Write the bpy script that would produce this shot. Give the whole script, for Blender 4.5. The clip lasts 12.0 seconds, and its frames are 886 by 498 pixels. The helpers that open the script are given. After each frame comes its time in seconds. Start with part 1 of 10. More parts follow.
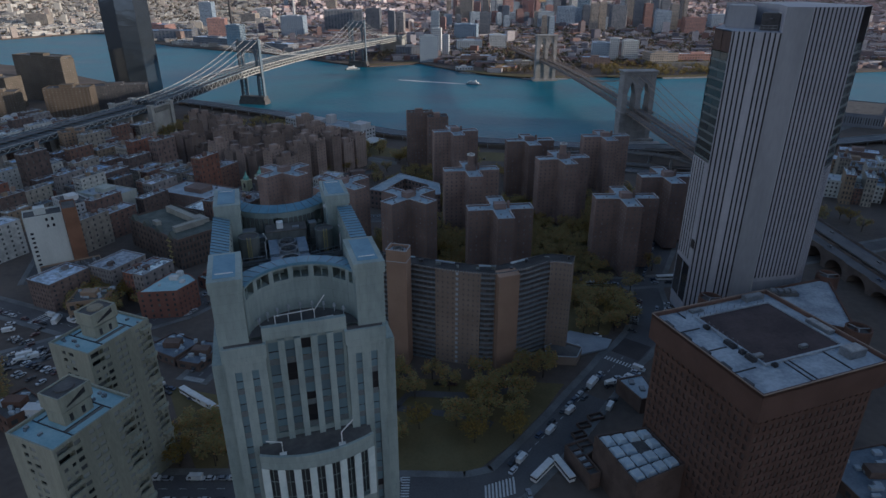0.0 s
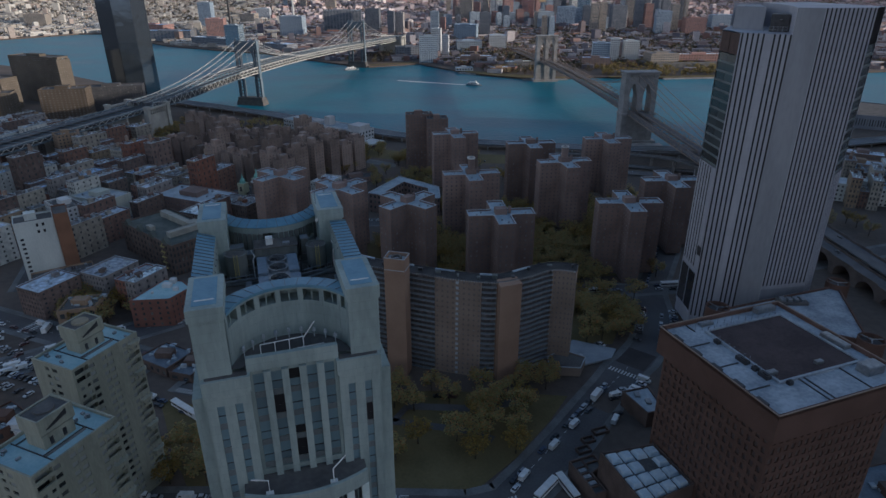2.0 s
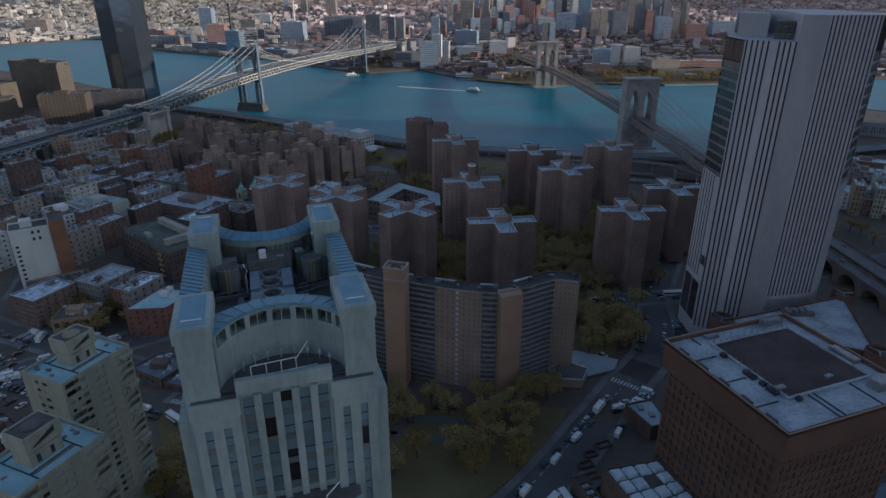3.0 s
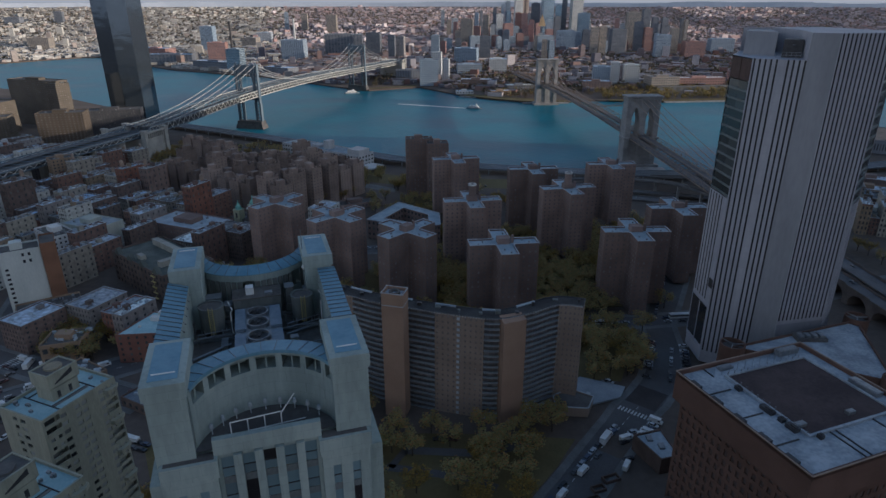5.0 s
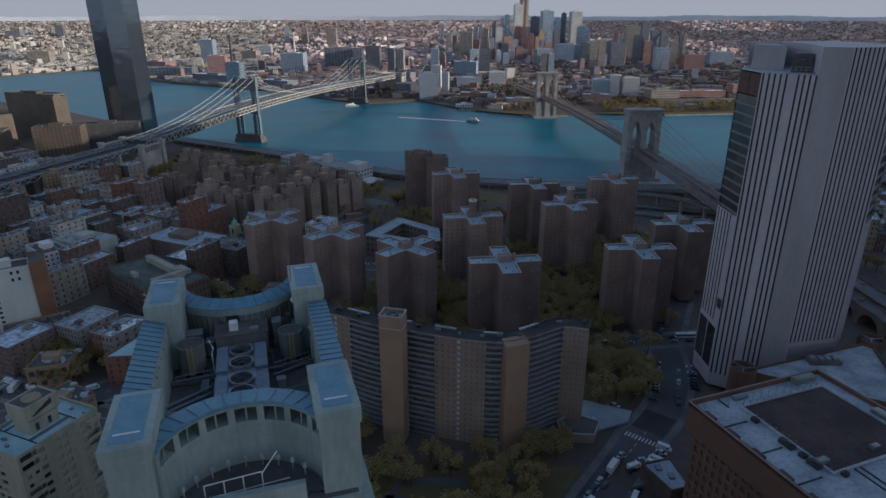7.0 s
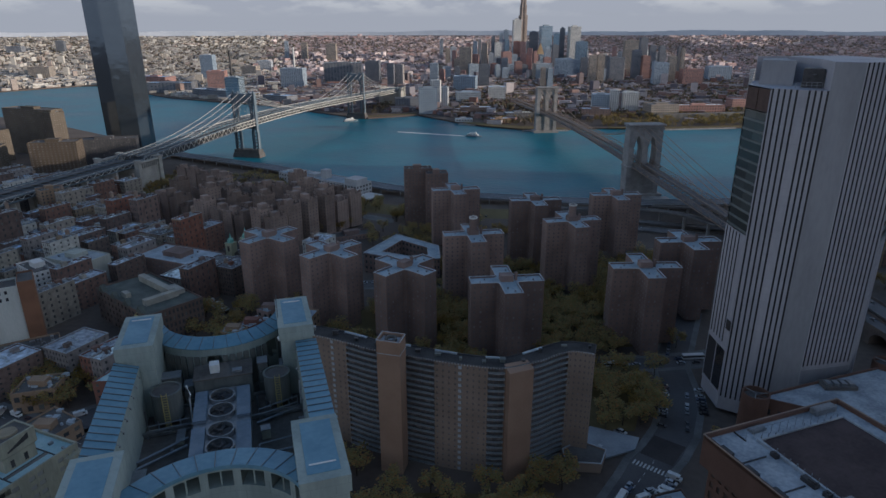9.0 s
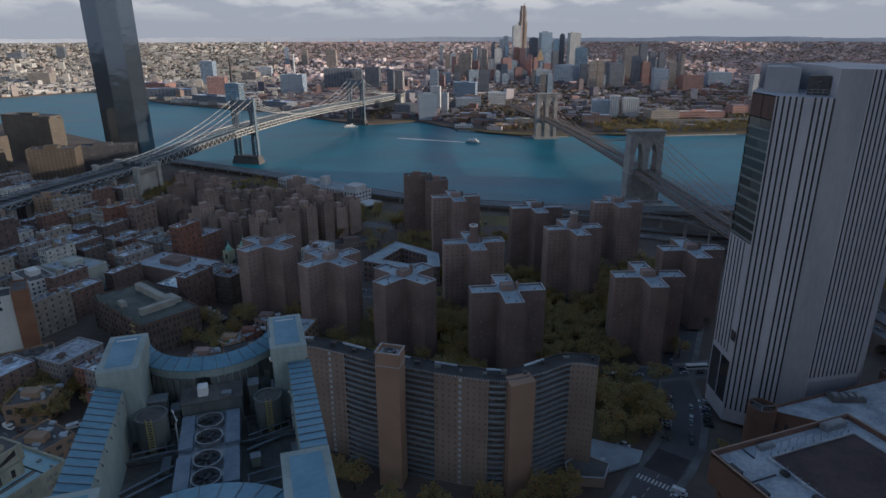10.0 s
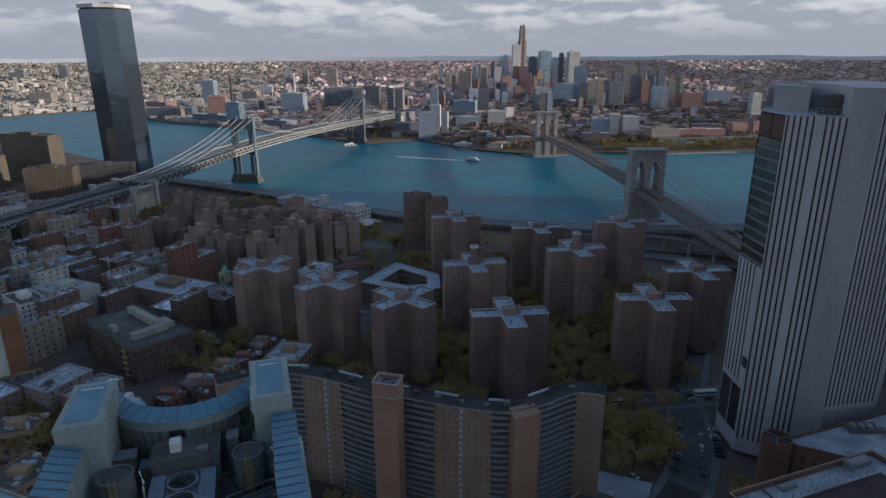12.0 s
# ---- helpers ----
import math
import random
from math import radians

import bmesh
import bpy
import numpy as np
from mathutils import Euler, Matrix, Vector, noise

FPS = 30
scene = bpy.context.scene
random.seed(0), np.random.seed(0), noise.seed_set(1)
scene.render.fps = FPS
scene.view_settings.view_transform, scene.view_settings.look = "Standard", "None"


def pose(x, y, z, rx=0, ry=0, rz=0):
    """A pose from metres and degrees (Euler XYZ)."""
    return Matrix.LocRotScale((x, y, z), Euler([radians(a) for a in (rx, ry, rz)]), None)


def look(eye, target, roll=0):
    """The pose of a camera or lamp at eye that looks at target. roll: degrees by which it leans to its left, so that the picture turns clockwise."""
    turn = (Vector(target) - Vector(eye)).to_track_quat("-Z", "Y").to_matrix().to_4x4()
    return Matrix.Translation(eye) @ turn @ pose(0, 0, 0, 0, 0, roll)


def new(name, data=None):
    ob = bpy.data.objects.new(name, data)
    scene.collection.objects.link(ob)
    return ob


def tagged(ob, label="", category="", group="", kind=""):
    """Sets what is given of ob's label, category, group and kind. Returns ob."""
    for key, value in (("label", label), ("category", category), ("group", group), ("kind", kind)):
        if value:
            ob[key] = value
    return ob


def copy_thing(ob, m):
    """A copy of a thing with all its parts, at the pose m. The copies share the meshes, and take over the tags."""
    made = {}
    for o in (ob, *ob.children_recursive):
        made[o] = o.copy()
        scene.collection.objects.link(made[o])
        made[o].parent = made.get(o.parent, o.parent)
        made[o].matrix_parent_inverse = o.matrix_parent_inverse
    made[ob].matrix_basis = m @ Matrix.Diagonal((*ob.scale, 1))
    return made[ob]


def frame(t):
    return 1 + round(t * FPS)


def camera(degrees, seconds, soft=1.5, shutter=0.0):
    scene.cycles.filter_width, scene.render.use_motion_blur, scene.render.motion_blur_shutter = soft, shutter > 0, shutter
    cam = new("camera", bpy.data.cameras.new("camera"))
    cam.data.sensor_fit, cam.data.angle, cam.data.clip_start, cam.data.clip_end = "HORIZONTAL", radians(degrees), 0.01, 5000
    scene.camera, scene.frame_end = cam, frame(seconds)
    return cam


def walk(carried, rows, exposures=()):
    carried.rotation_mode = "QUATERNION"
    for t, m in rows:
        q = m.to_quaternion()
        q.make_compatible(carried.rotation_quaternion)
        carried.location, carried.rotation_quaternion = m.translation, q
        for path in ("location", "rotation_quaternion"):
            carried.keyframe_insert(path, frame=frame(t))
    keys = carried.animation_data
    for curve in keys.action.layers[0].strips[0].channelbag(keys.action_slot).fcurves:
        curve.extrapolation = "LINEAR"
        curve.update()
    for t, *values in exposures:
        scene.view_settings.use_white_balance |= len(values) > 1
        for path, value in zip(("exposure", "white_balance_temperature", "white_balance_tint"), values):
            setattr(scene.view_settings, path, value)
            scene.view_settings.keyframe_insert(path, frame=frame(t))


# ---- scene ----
cam = camera(71.4, 12.0)
PATH = [
    (0, (0.856, 5.548, 186.647), (0.81, 7.377, 185.838), -0.0),
    (0.5, (0.837, 7.751, 186.577), (0.791, 9.58, 185.768), -0.0),
    (1, (0.83, 10.001, 186.459), (0.784, 11.83, 185.651), 0.0),
    (1.5, (0.776, 12.186, 186.564), (0.73, 14.015, 185.755), 0.0),
    (2, (0.608, 14.406, 186.616), (0.563, 16.235, 185.807), 0.0),
    (2.5, (0.626, 16.729, 186.582), (0.58, 18.559, 185.778), 0.0),
    (3, (0.607, 19.064, 186.473), (0.561, 20.9, 185.68), 0.1),
    (5, (0.309, 28.233, 186.47), (0.262, 30.088, 185.724), 0.0),
    (5.5, (0.131, 30.655, 186.375), (0.085, 32.515, 185.642), 0.1),
    (6, (0.054, 32.95, 186.399), (0.008, 34.812, 185.67), 0.0),
    (6.5, (-0.043, 35.285, 186.416), (-0.089, 37.15, 185.696), 0.0),
    (7, (-0.107, 37.653, 186.369), (-0.153, 39.522, 185.659), 0.0),
    (7.5, (-0.229, 39.982, 186.204), (-0.274, 41.855, 185.506), 0.0),
    (9.5, (-0.605, 49.335, 186.258), (-0.65, 51.222, 185.597), -0.1),
    (10, (-0.623, 51.664, 186.333), (-0.668, 53.554, 185.681), -0.1),
    (10.5, (-0.637, 53.937, 186.334), (-0.683, 55.831, 185.694), -0.1),
    (11, (-0.779, 56.188, 186.268), (-0.824, 58.087, 185.641), -0.1),
    (11.5, (-0.848, 58.46, 186.24), (-0.893, 60.363, 185.627), -0.1),
    (12, (-0.772, 60.734, 186.2), (-0.818, 62.642, 185.601), -0.2),
]
EXPOSURE = 0.42
walk(cam, [(t, look(eye, target, roll)) for t, eye, target, roll in PATH], [(0.0, EXPOSURE, 5530, 8), (12.0, EXPOSURE, 5720, 8)])

# ---------------------------------------------------------------- light
CLOUD_LIGHT, CLOUD_DARK, HORIZON = (4.3, 4.05, 3.8, 1), (2.42, 2.40, 2.56, 1), (2.36, 2.33, 2.44, 1)
SUN_AZ, SUN_EL = 98.0, 10.5          # degrees, clockwise from +y
world = bpy.data.worlds.new("sky")
scene.world = world
world.use_nodes = True
wn, wl = world.node_tree.nodes, world.node_tree.links
wn.clear()
w_out = wn.new("ShaderNodeOutputWorld")
w_bg = wn.new("ShaderNodeBackground")
w_sky = wn.new("ShaderNodeTexSky")
w_sky.sky_type = 'NISHITA'
w_sky.sun_disc = False
w_sky.sun_elevation, w_sky.sun_rotation = radians(SUN_EL), radians(SUN_AZ)
w_sky.air_density, w_sky.dust_density, w_sky.ozone_density = 1.0, 1.5, 2.0
w_bg.inputs["Strength"].default_value = 0.12
# broken cloud cover: puffs drawn out along the horizon, thinning overhead
w_tc = wn.new("ShaderNodeTexCoord")
w_map = wn.new("ShaderNodeMapping")
w_map.inputs["Scale"].default_value = (8.0, 8.0, 25.0)
w_map.inputs["Location"].default_value = (0.7, 0.3, 0.2)
w_sep = wn.new("ShaderNodeSeparateXYZ")
w_noise = wn.new("ShaderNodeTexNoise")
w_noise.inputs["Scale"].default_value = 1.0
w_noise.inputs["Detail"].default_value = 6.0
w_noise.inputs["Roughness"].default_value = 0.5
w_thin = wn.new("ShaderNodeMath")
w_thin.operation = 'MULTIPLY_ADD'
w_thin.inputs[1].default_value = -0.66
w_ramp = wn.new("ShaderNodeValToRGB")
w_ramp.color_ramp.elements[0].position, w_ramp.color_ramp.elements[0].color = 0.12, (0, 0, 0, 1)
w_ramp.color_ramp.elements[1].position, w_ramp.color_ramp.elements[1].color = 0.30, (1, 1, 1, 1)
w_shade = wn.new("ShaderNodeValToRGB")
w_shade.color_ramp.elements[0].position, w_shade.color_ramp.elements[0].color = 0.44, CLOUD_DARK
w_shade.color_ramp.elements[1].position, w_shade.color_ramp.elements[1].color = 0.60, CLOUD_LIGHT
# the same puffs a little towards the sun: where they thin out, the cloud is lit
w_off = wn.new("ShaderNodeVectorMath")
w_off.operation = 'ADD'
w_off.inputs[1].default_value = (0.10, 0.0, 0.22)
w_lit = wn.new("ShaderNodeTexNoise")
w_lit.inputs["Scale"].default_value = 1.0
w_lit.inputs["Detail"].default_value = 6.0
w_lit.inputs["Roughness"].default_value = 0.5
w_diff = wn.new("ShaderNodeMath")
w_diff.operation = 'SUBTRACT'
w_gain = wn.new("ShaderNodeMath")
w_gain.operation = 'MULTIPLY_ADD'
w_gain.inputs[1].default_value, w_gain.inputs[2].default_value = 1.5, 0.5
w_mix = wn.new("ShaderNodeMix")
w_mix.data_type = 'RGBA'
wl.new(w_tc.outputs["Generated"], w_sep.inputs[0])
wl.new(w_tc.outputs["Generated"], w_map.inputs[0])
wl.new(w_map.outputs[0], w_noise.inputs["Vector"])
wl.new(w_sep.outputs["Z"], w_thin.inputs[0])
wl.new(w_noise.outputs["Fac"], w_thin.inputs[2])
wl.new(w_thin.outputs[0], w_ramp.inputs[0])
wl.new(w_map.outputs[0], w_off.inputs[0])
wl.new(w_off.outputs[0], w_lit.inputs["Vector"])
wl.new(w_noise.outputs["Fac"], w_diff.inputs[0])
wl.new(w_lit.outputs["Fac"], w_diff.inputs[1])
wl.new(w_diff.outputs[0], w_gain.inputs[0])
wl.new(w_gain.outputs[0], w_shade.inputs[0])
wl.new(w_ramp.outputs["Color"], w_mix.inputs["Factor"])
wl.new(w_sky.outputs[0], w_mix.inputs["A"])
wl.new(w_shade.outputs["Color"], w_mix.inputs["B"])
w_low = wn.new("ShaderNodeMapRange")
w_low.inputs["From Min"].default_value, w_low.inputs["From Max"].default_value = 0.018, 0.062
w_band = wn.new("ShaderNodeMix")
w_band.data_type = 'RGBA'
w_band.inputs["A"].default_value = HORIZON
wl.new(w_sep.outputs["Z"], w_low.inputs["Value"])
wl.new(w_low.outputs[0], w_band.inputs["Factor"])
wl.new(w_mix.outputs["Result"], w_band.inputs["B"])
wl.new(w_band.outputs["Result"], w_bg.inputs["Color"])
wl.new(w_bg.outputs[0], w_out.inputs[0])

sun = new("sun", bpy.data.lights.new("sun", "SUN"))
sun.data.energy, sun.data.angle, sun.data.color = 3.0, radians(0.6), (1.0, 0.80, 0.60)
_az, _el = radians(SUN_AZ), radians(SUN_EL)
to_sun = Vector((math.sin(_az) * math.cos(_el), math.cos(_az) * math.cos(_el), math.sin(_el)))
sun.matrix_world = look(to_sun * 900, (0, 0, 0))


# ---------------------------------------------------------------- materials
def surface(name, a, b, rough=0.8, scale=0.15, fine=2.5, bump=0.15, vary=0.0, island=False, metal=0.0, spec=0.4, streak=False, joints=None):
    """A weathered surface: two colours mixed by coarse stains and fine grain, in metres."""
    m = bpy.data.materials.new(name)
    m.use_nodes = True
    n, l = m.node_tree.nodes, m.node_tree.links
    bsdf = n["Principled BSDF"]
    tc = n.new("ShaderNodeTexCoord")
    mp = n.new("ShaderNodeMapping")
    mp.inputs["Scale"].default_value = (1, 1, 0.25 if streak else 1)
    l.new(tc.outputs["Object"], mp.inputs[0])
    coarse, grain = n.new("ShaderNodeTexNoise"), n.new("ShaderNodeTexNoise")
    coarse.inputs["Scale"].default_value, coarse.inputs["Detail"].default_value = scale, 5
    grain.inputs["Scale"].default_value, grain.inputs["Detail"].default_value = fine, 3
    l.new(mp.outputs[0], coarse.inputs["Vector"])
    l.new(mp.outputs[0], grain.inputs["Vector"])
    half = n.new("ShaderNodeMath")
    half.operation = 'MULTIPLY_ADD'
    half.inputs[1].default_value, half.inputs[2].default_value = 0.45, -0.22
    l.new(grain.outputs["Fac"], half.inputs[0])
    both = n.new("ShaderNodeMath")
    both.operation = 'ADD'
    l.new(coarse.outputs["Fac"], both.inputs[0])
    l.new(half.outputs[0], both.inputs[1])
    ramp = n.new("ShaderNodeValToRGB")
    ramp.color_ramp.elements[0].position, ramp.color_ramp.elements[0].color = 0.34, (*a, 1)
    ramp.color_ramp.elements[1].position, ramp.color_ramp.elements[1].color = 0.66, (*b, 1)
    l.new(both.outputs[0], ramp.inputs[0])
    colour = ramp.outputs["Color"]
    if vary:
        hsv = n.new("ShaderNodeHueSaturation")
        rnd = n.new("ShaderNodeNewGeometry").outputs["Random Per Island"] if island else n.new("ShaderNodeObjectInfo").outputs["Random"]
        val = n.new("ShaderNodeMapRange")
        val.inputs["To Min"].default_value, val.inputs["To Max"].default_value = 1 - vary, 1 + vary
        l.new(rnd, val.inputs["Value"])
        l.new(val.outputs[0], hsv.inputs["Value"])
        l.new(colour, hsv.inputs["Color"])
        colour = hsv.outputs["Color"]
    if joints:
        # fine dark joints between stone panels of the given width and height
        jw, jh, jm = joints
        sep, along, flat = n.new("ShaderNodeSeparateXYZ"), n.new("ShaderNodeMath"), n.new("ShaderNodeCombineXYZ")
        l.new(tc.outputs["Object"], sep.inputs[0])
        along.operation = 'ADD'
        l.new(sep.outputs["X"], along.inputs[0])
        l.new(sep.outputs["Y"], along.inputs[1])
        l.new(along.outputs[0], flat.inputs["X"])
        l.new(sep.outputs["Z"], flat.inputs["Y"])
        brick = n.new("ShaderNodeTexBrick")
        brick.inputs["Scale"].default_value = 1.0
        brick.inputs["Brick Width"].default_value, brick.inputs["Row Height"].default_value = jw, jh
        brick.inputs["Mortar Size"].default_value = jm
        brick.inputs["Color1"].default_value, brick.inputs["Color2"].default_value, brick.inputs["Mortar"].default_value = (1, 1, 1, 1), (0.94, 0.94, 0.94, 1), (0.78, 0.78, 0.78, 1)
        l.new(flat.outputs[0], brick.inputs["Vector"])
        mul = n.new("ShaderNodeMix")
        mul.data_type, mul.blend_type = 'RGBA', 'MULTIPLY'
        mul.inputs["Factor"].default_value = 1.0
        l.new(colour, mul.inputs["A"])
        l.new(brick.outputs["Color"], mul.inputs["B"])
        colour = mul.outputs["Result"]
    l.new(colour, bsdf.inputs["Base Color"])
    bsdf.inputs["Roughness"].default_value = rough
    bsdf.inputs["Metallic"].default_value = metal
    bsdf.inputs["Specular IOR Level"].default_value = spec
    if bump:
        bp = n.new("ShaderNodeBump")
        bp.inputs["Strength"].default_value, bp.inputs["Distance"].default_value = bump, 0.1
        l.new(both.outputs[0], bp.inputs["Height"])
        l.new(bp.outputs[0], bsdf.inputs["Normal"])
    return m


def palette(name, colours, rough=0.85, island=True, grain=0.25, spec=0.3):
    """One of several paints, picked piece by piece, with stains."""
    m = bpy.data.materials.new(name)
    m.use_nodes = True
    n, l = m.node_tree.nodes, m.node_tree.links
    bsdf = n["Principled BSDF"]
    rnd = n.new("ShaderNodeNewGeometry").outputs["Random Per Island"] if island else n.new("ShaderNodeObjectInfo").outputs["Random"]
    ramp = n.new("ShaderNodeValToRGB")
    ramp.color_ramp.interpolation = 'CONSTANT'
    while len(ramp.color_ramp.elements) < len(colours):
        ramp.color_ramp.elements.new(1.0)
    for i, (e, c) in enumerate(zip(ramp.color_ramp.elements, colours)):
        e.position, e.color = i / len(colours), (*c, 1)
    l.new(rnd, ramp.inputs[0])
    noi = n.new("ShaderNodeTexNoise")
    noi.inputs["Scale"].default_value, noi.inputs["Detail"].default_value = 0.35, 6
    tc = n.new("ShaderNodeTexCoord")
    l.new(tc.outputs["Object"], noi.inputs["Vector"])
    val = n.new("ShaderNodeMapRange")
    val.inputs["From Min"].default_value, val.inputs["From Max"].default_value = 0.3, 0.7
    val.inputs["To Min"].default_value, val.inputs["To Max"].default_value = 1 - grain, 1 + grain
    l.new(noi.outputs["Fac"], val.inputs["Value"])
    hsv = n.new("ShaderNodeHueSaturation")
    l.new(val.outputs[0], hsv.inputs["Value"])
    l.new(ramp.outputs["Color"], hsv.inputs["Color"])
    l.new(hsv.outputs["Color"], bsdf.inputs["Base Color"])
    bsdf.inputs["Roughness"].default_value = rough
    bsdf.inputs["Specular IOR Level"].default_value = spec
    return m


def leafy(m):
    """Lets light pass through the leaves of a palette material."""
    n, l = m.node_tree.nodes, m.node_tree.links
    bsdf = n["Principled BSDF"]
    tr, mx = n.new("ShaderNodeBsdfTranslucent"), n.new("ShaderNodeMixShader")
    mx.inputs[0].default_value = 0.5
    l.new(bsdf.inputs["Base Color"].links[0].from_socket, tr.inputs["Color"])
    l.new(bsdf.outputs[0], mx.inputs[1])
    l.new(tr.outputs[0], mx.inputs[2])
    l.new(mx.outputs[0], n["Material Output"].inputs["Surface"])
    return m


def glazing(name, dark, light, rough=0.08, island=True, split=0.6):
    """Window glass before dim rooms, some with pale blinds drawn."""
    m = bpy.data.materials.new(name)
    m.use_nodes = True
    n, l = m.node_tree.nodes, m.node_tree.links
    bsdf = n["Principled BSDF"]
    rnd = n.new("ShaderNodeNewGeometry").outputs["Random Per Island"] if island else n.new("ShaderNodeObjectInfo").outputs["Random"]
    ramp = n.new("ShaderNodeValToRGB")
    ramp.color_ramp.elements[0].position, ramp.color_ramp.elements[0].color = split, (*dark, 1)
    ramp.color_ramp.elements[1].position, ramp.color_ramp.elements[1].color = min(1.0, split + 0.25), (*light, 1)
    l.new(rnd, ramp.inputs[0])
    l.new(ramp.outputs["Color"], bsdf.inputs["Base Color"])
    bsdf.inputs["Roughness"].default_value = rough
    bsdf.inputs["Specular IOR Level"].default_value = 0.6
    return m


def coated(name, a, b, rough=0.12, metal=0.75):
    """Mirror-coated curtain glass in two close tints."""
    m = glazing(name, a, b, rough, True, 0.4)
    m.node_tree.nodes["Principled BSDF"].inputs["Metallic"].default_value = metal
    return m


def river():
    m = bpy.data.materials.new("river_water")
    m.use_nodes = True
    n, l = m.node_tree.nodes, m.node_tree.links
    bsdf = n["Principled BSDF"]
    tc = n.new("ShaderNodeTexCoord")
    big, small = n.new("ShaderNodeTexNoise"), n.new("ShaderNodeTexNoise")
    big.inputs["Scale"].default_value, big.inputs["Detail"].default_value = 0.008, 5
    small.inputs["Scale"].default_value, small.inputs["Detail"].default_value = 0.12, 5
    mp = n.new("ShaderNodeMapping")
    mp.inputs["Rotation"].default_value = (0, 0, radians(35))
    mp.inputs["Scale"].default_value = (1, 1.4, 1)
    l.new(tc.outputs["Object"], mp.inputs[0])
    l.new(mp.outputs[0], big.inputs["Vector"])
    l.new(mp.outputs[0], small.inputs["Vector"])
    ramp = n.new("ShaderNodeValToRGB")
    ramp.color_ramp.elements[0].position, ramp.color_ramp.elements[0].color = 0.38, (0.010, 0.128, 0.194, 1)
    ramp.color_ramp.elements[1].position, ramp.color_ramp.elements[1].color = 0.64, (0.026, 0.200, 0.270, 1)
    l.new(big.outputs["Fac"], ramp.inputs[0])
    l.new(ramp.outputs["Color"], bsdf.inputs["Base Color"])
    rr = n.new("ShaderNodeMapRange")
    rr.inputs["To Min"].default_value, rr.inputs["To Max"].default_value = 0.25, 0.45
    bsdf.inputs["Specular IOR Level"].default_value = 0.4
    bsdf.inputs["IOR"].default_value = 1.17
    l.new(big.outputs["Fac"], rr.inputs["Value"])
    l.new(rr.outputs[0], bsdf.inputs["Roughness"])
    bp = n.new("ShaderNodeBump")
    bp.inputs["Strength"].default_value, bp.inputs["Distance"].default_value = 0.6, 1.0
    l.new(small.outputs["Fac"], bp.inputs["Height"])
    l.new(bp.outputs[0], bsdf.inputs["Normal"])
    return m


WATER = river()
ASPHALT = surface("asphalt", (0.088, 0.082, 0.082), (0.134, 0.126, 0.124), 0.9, 0.05, 1.2, 0.1)
DARK_ASPHALT = surface("fresh_dark_asphalt", (0.050, 0.042, 0.040), (0.076, 0.064, 0.060), 0.9, 0.1, 1.5, 0.1)
EARTH = surface("city_ground", (0.097, 0.076, 0.063), (0.149, 0.117, 0.095), 0.95, 0.02, 0.3, 0.1)
LAWN = surface("dry_lawn", (0.122, 0.098, 0.042), (0.176, 0.136, 0.062), 0.95, 0.06, 0.9, 0.2)
PLAZA_STONE = surface("pale_plaza_paving", (0.24, 0.26, 0.28), (0.34, 0.36, 0.38), 0.9, 0.1, 1.5, 0.1)
CONCRETE = surface("pavement_concrete", (0.135, 0.13, 0.125), (0.215, 0.21, 0.20), 0.9, 0.1, 1.5, 0.1)
LIMESTONE = surface("pale_limestone", (0.255, 0.308, 0.292), (0.365, 0.425, 0.400), 0.75, 0.12, 1.4, 0.1, streak=True, joints=(2.6, 1.6, 0.022))
ROOF_BLUE = surface("lead_coated_roof", (0.112, 0.235, 0.320), (0.165, 0.305, 0.395), 0.55, 0.2, 1.6, 0.08)
ROOF_SEAM = surface("roof_seam_metal", (0.10, 0.13, 0.15), (0.16, 0.19, 0.21), 0.5, 0.3, 2.0, 0.05)
ROOF_DARK = surface("dark_roof_membrane", (0.085, 0.080, 0.078), (0.145, 0.136, 0.128), 0.9, 0.12, 1.0, 0.15)
ROOF_DECK = surface("worn_roof_deck", (0.095, 0.083, 0.074), (0.165, 0.148, 0.132), 0.9, 0.25, 1.6, 0.2)
ROOF_PALE = surface("silver_roof_coating", (0.28, 0.33, 0.37), (0.46, 0.51, 0.55), 0.65, 0.09, 0.8, 0.1, vary=0.12)
ROOF_MIX = palette("tenement_roof", [(0.515, 0.627, 0.766), (0.190, 0.194, 0.209), (0.470, 0.536, 0.615), (0.146, 0.148, 0.151), (0.739, 0.798, 0.800), (0.314, 0.342, 0.383), (0.381, 0.536, 0.719), (0.605, 0.661, 0.731)], 0.75, False, 0.5)
STEEL = surface("galvanised_steel", (0.22, 0.23, 0.24), (0.34, 0.35, 0.36), 0.45, 0.6, 4.0, 0.05, metal=0.6)
PIPE_WHITE = surface("white_painted_steel", (0.66, 0.66, 0.64), (0.80, 0.80, 0.78), 0.45, 0.5, 3.0, 0.05)
DARK_METAL = surface("dark_metal", (0.05, 0.049, 0.052), (0.085, 0.083, 0.085), 0.5, 0.5, 3.0, 0.05, metal=0.4)
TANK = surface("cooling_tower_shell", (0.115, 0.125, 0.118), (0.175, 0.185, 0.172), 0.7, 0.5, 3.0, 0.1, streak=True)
YELLOW = surface("ochre_ladder_paint", (0.42, 0.34, 0.13), (0.52, 0.44, 0.18), 0.6, 0.5, 3.0, 0.05)
COLUMN_WHITE = surface("white_stone_column", (0.55, 0.63, 0.61), (0.68, 0.75, 0.72), 0.6, 0.3, 2.0, 0.05)
# the court glass has the reflected sky put into its pale teal base
GLASS_COURT = glazing("court_window_glass", (0.20, 0.29, 0.33), (0.155, 0.215, 0.245), 0.25, False, 0.70)
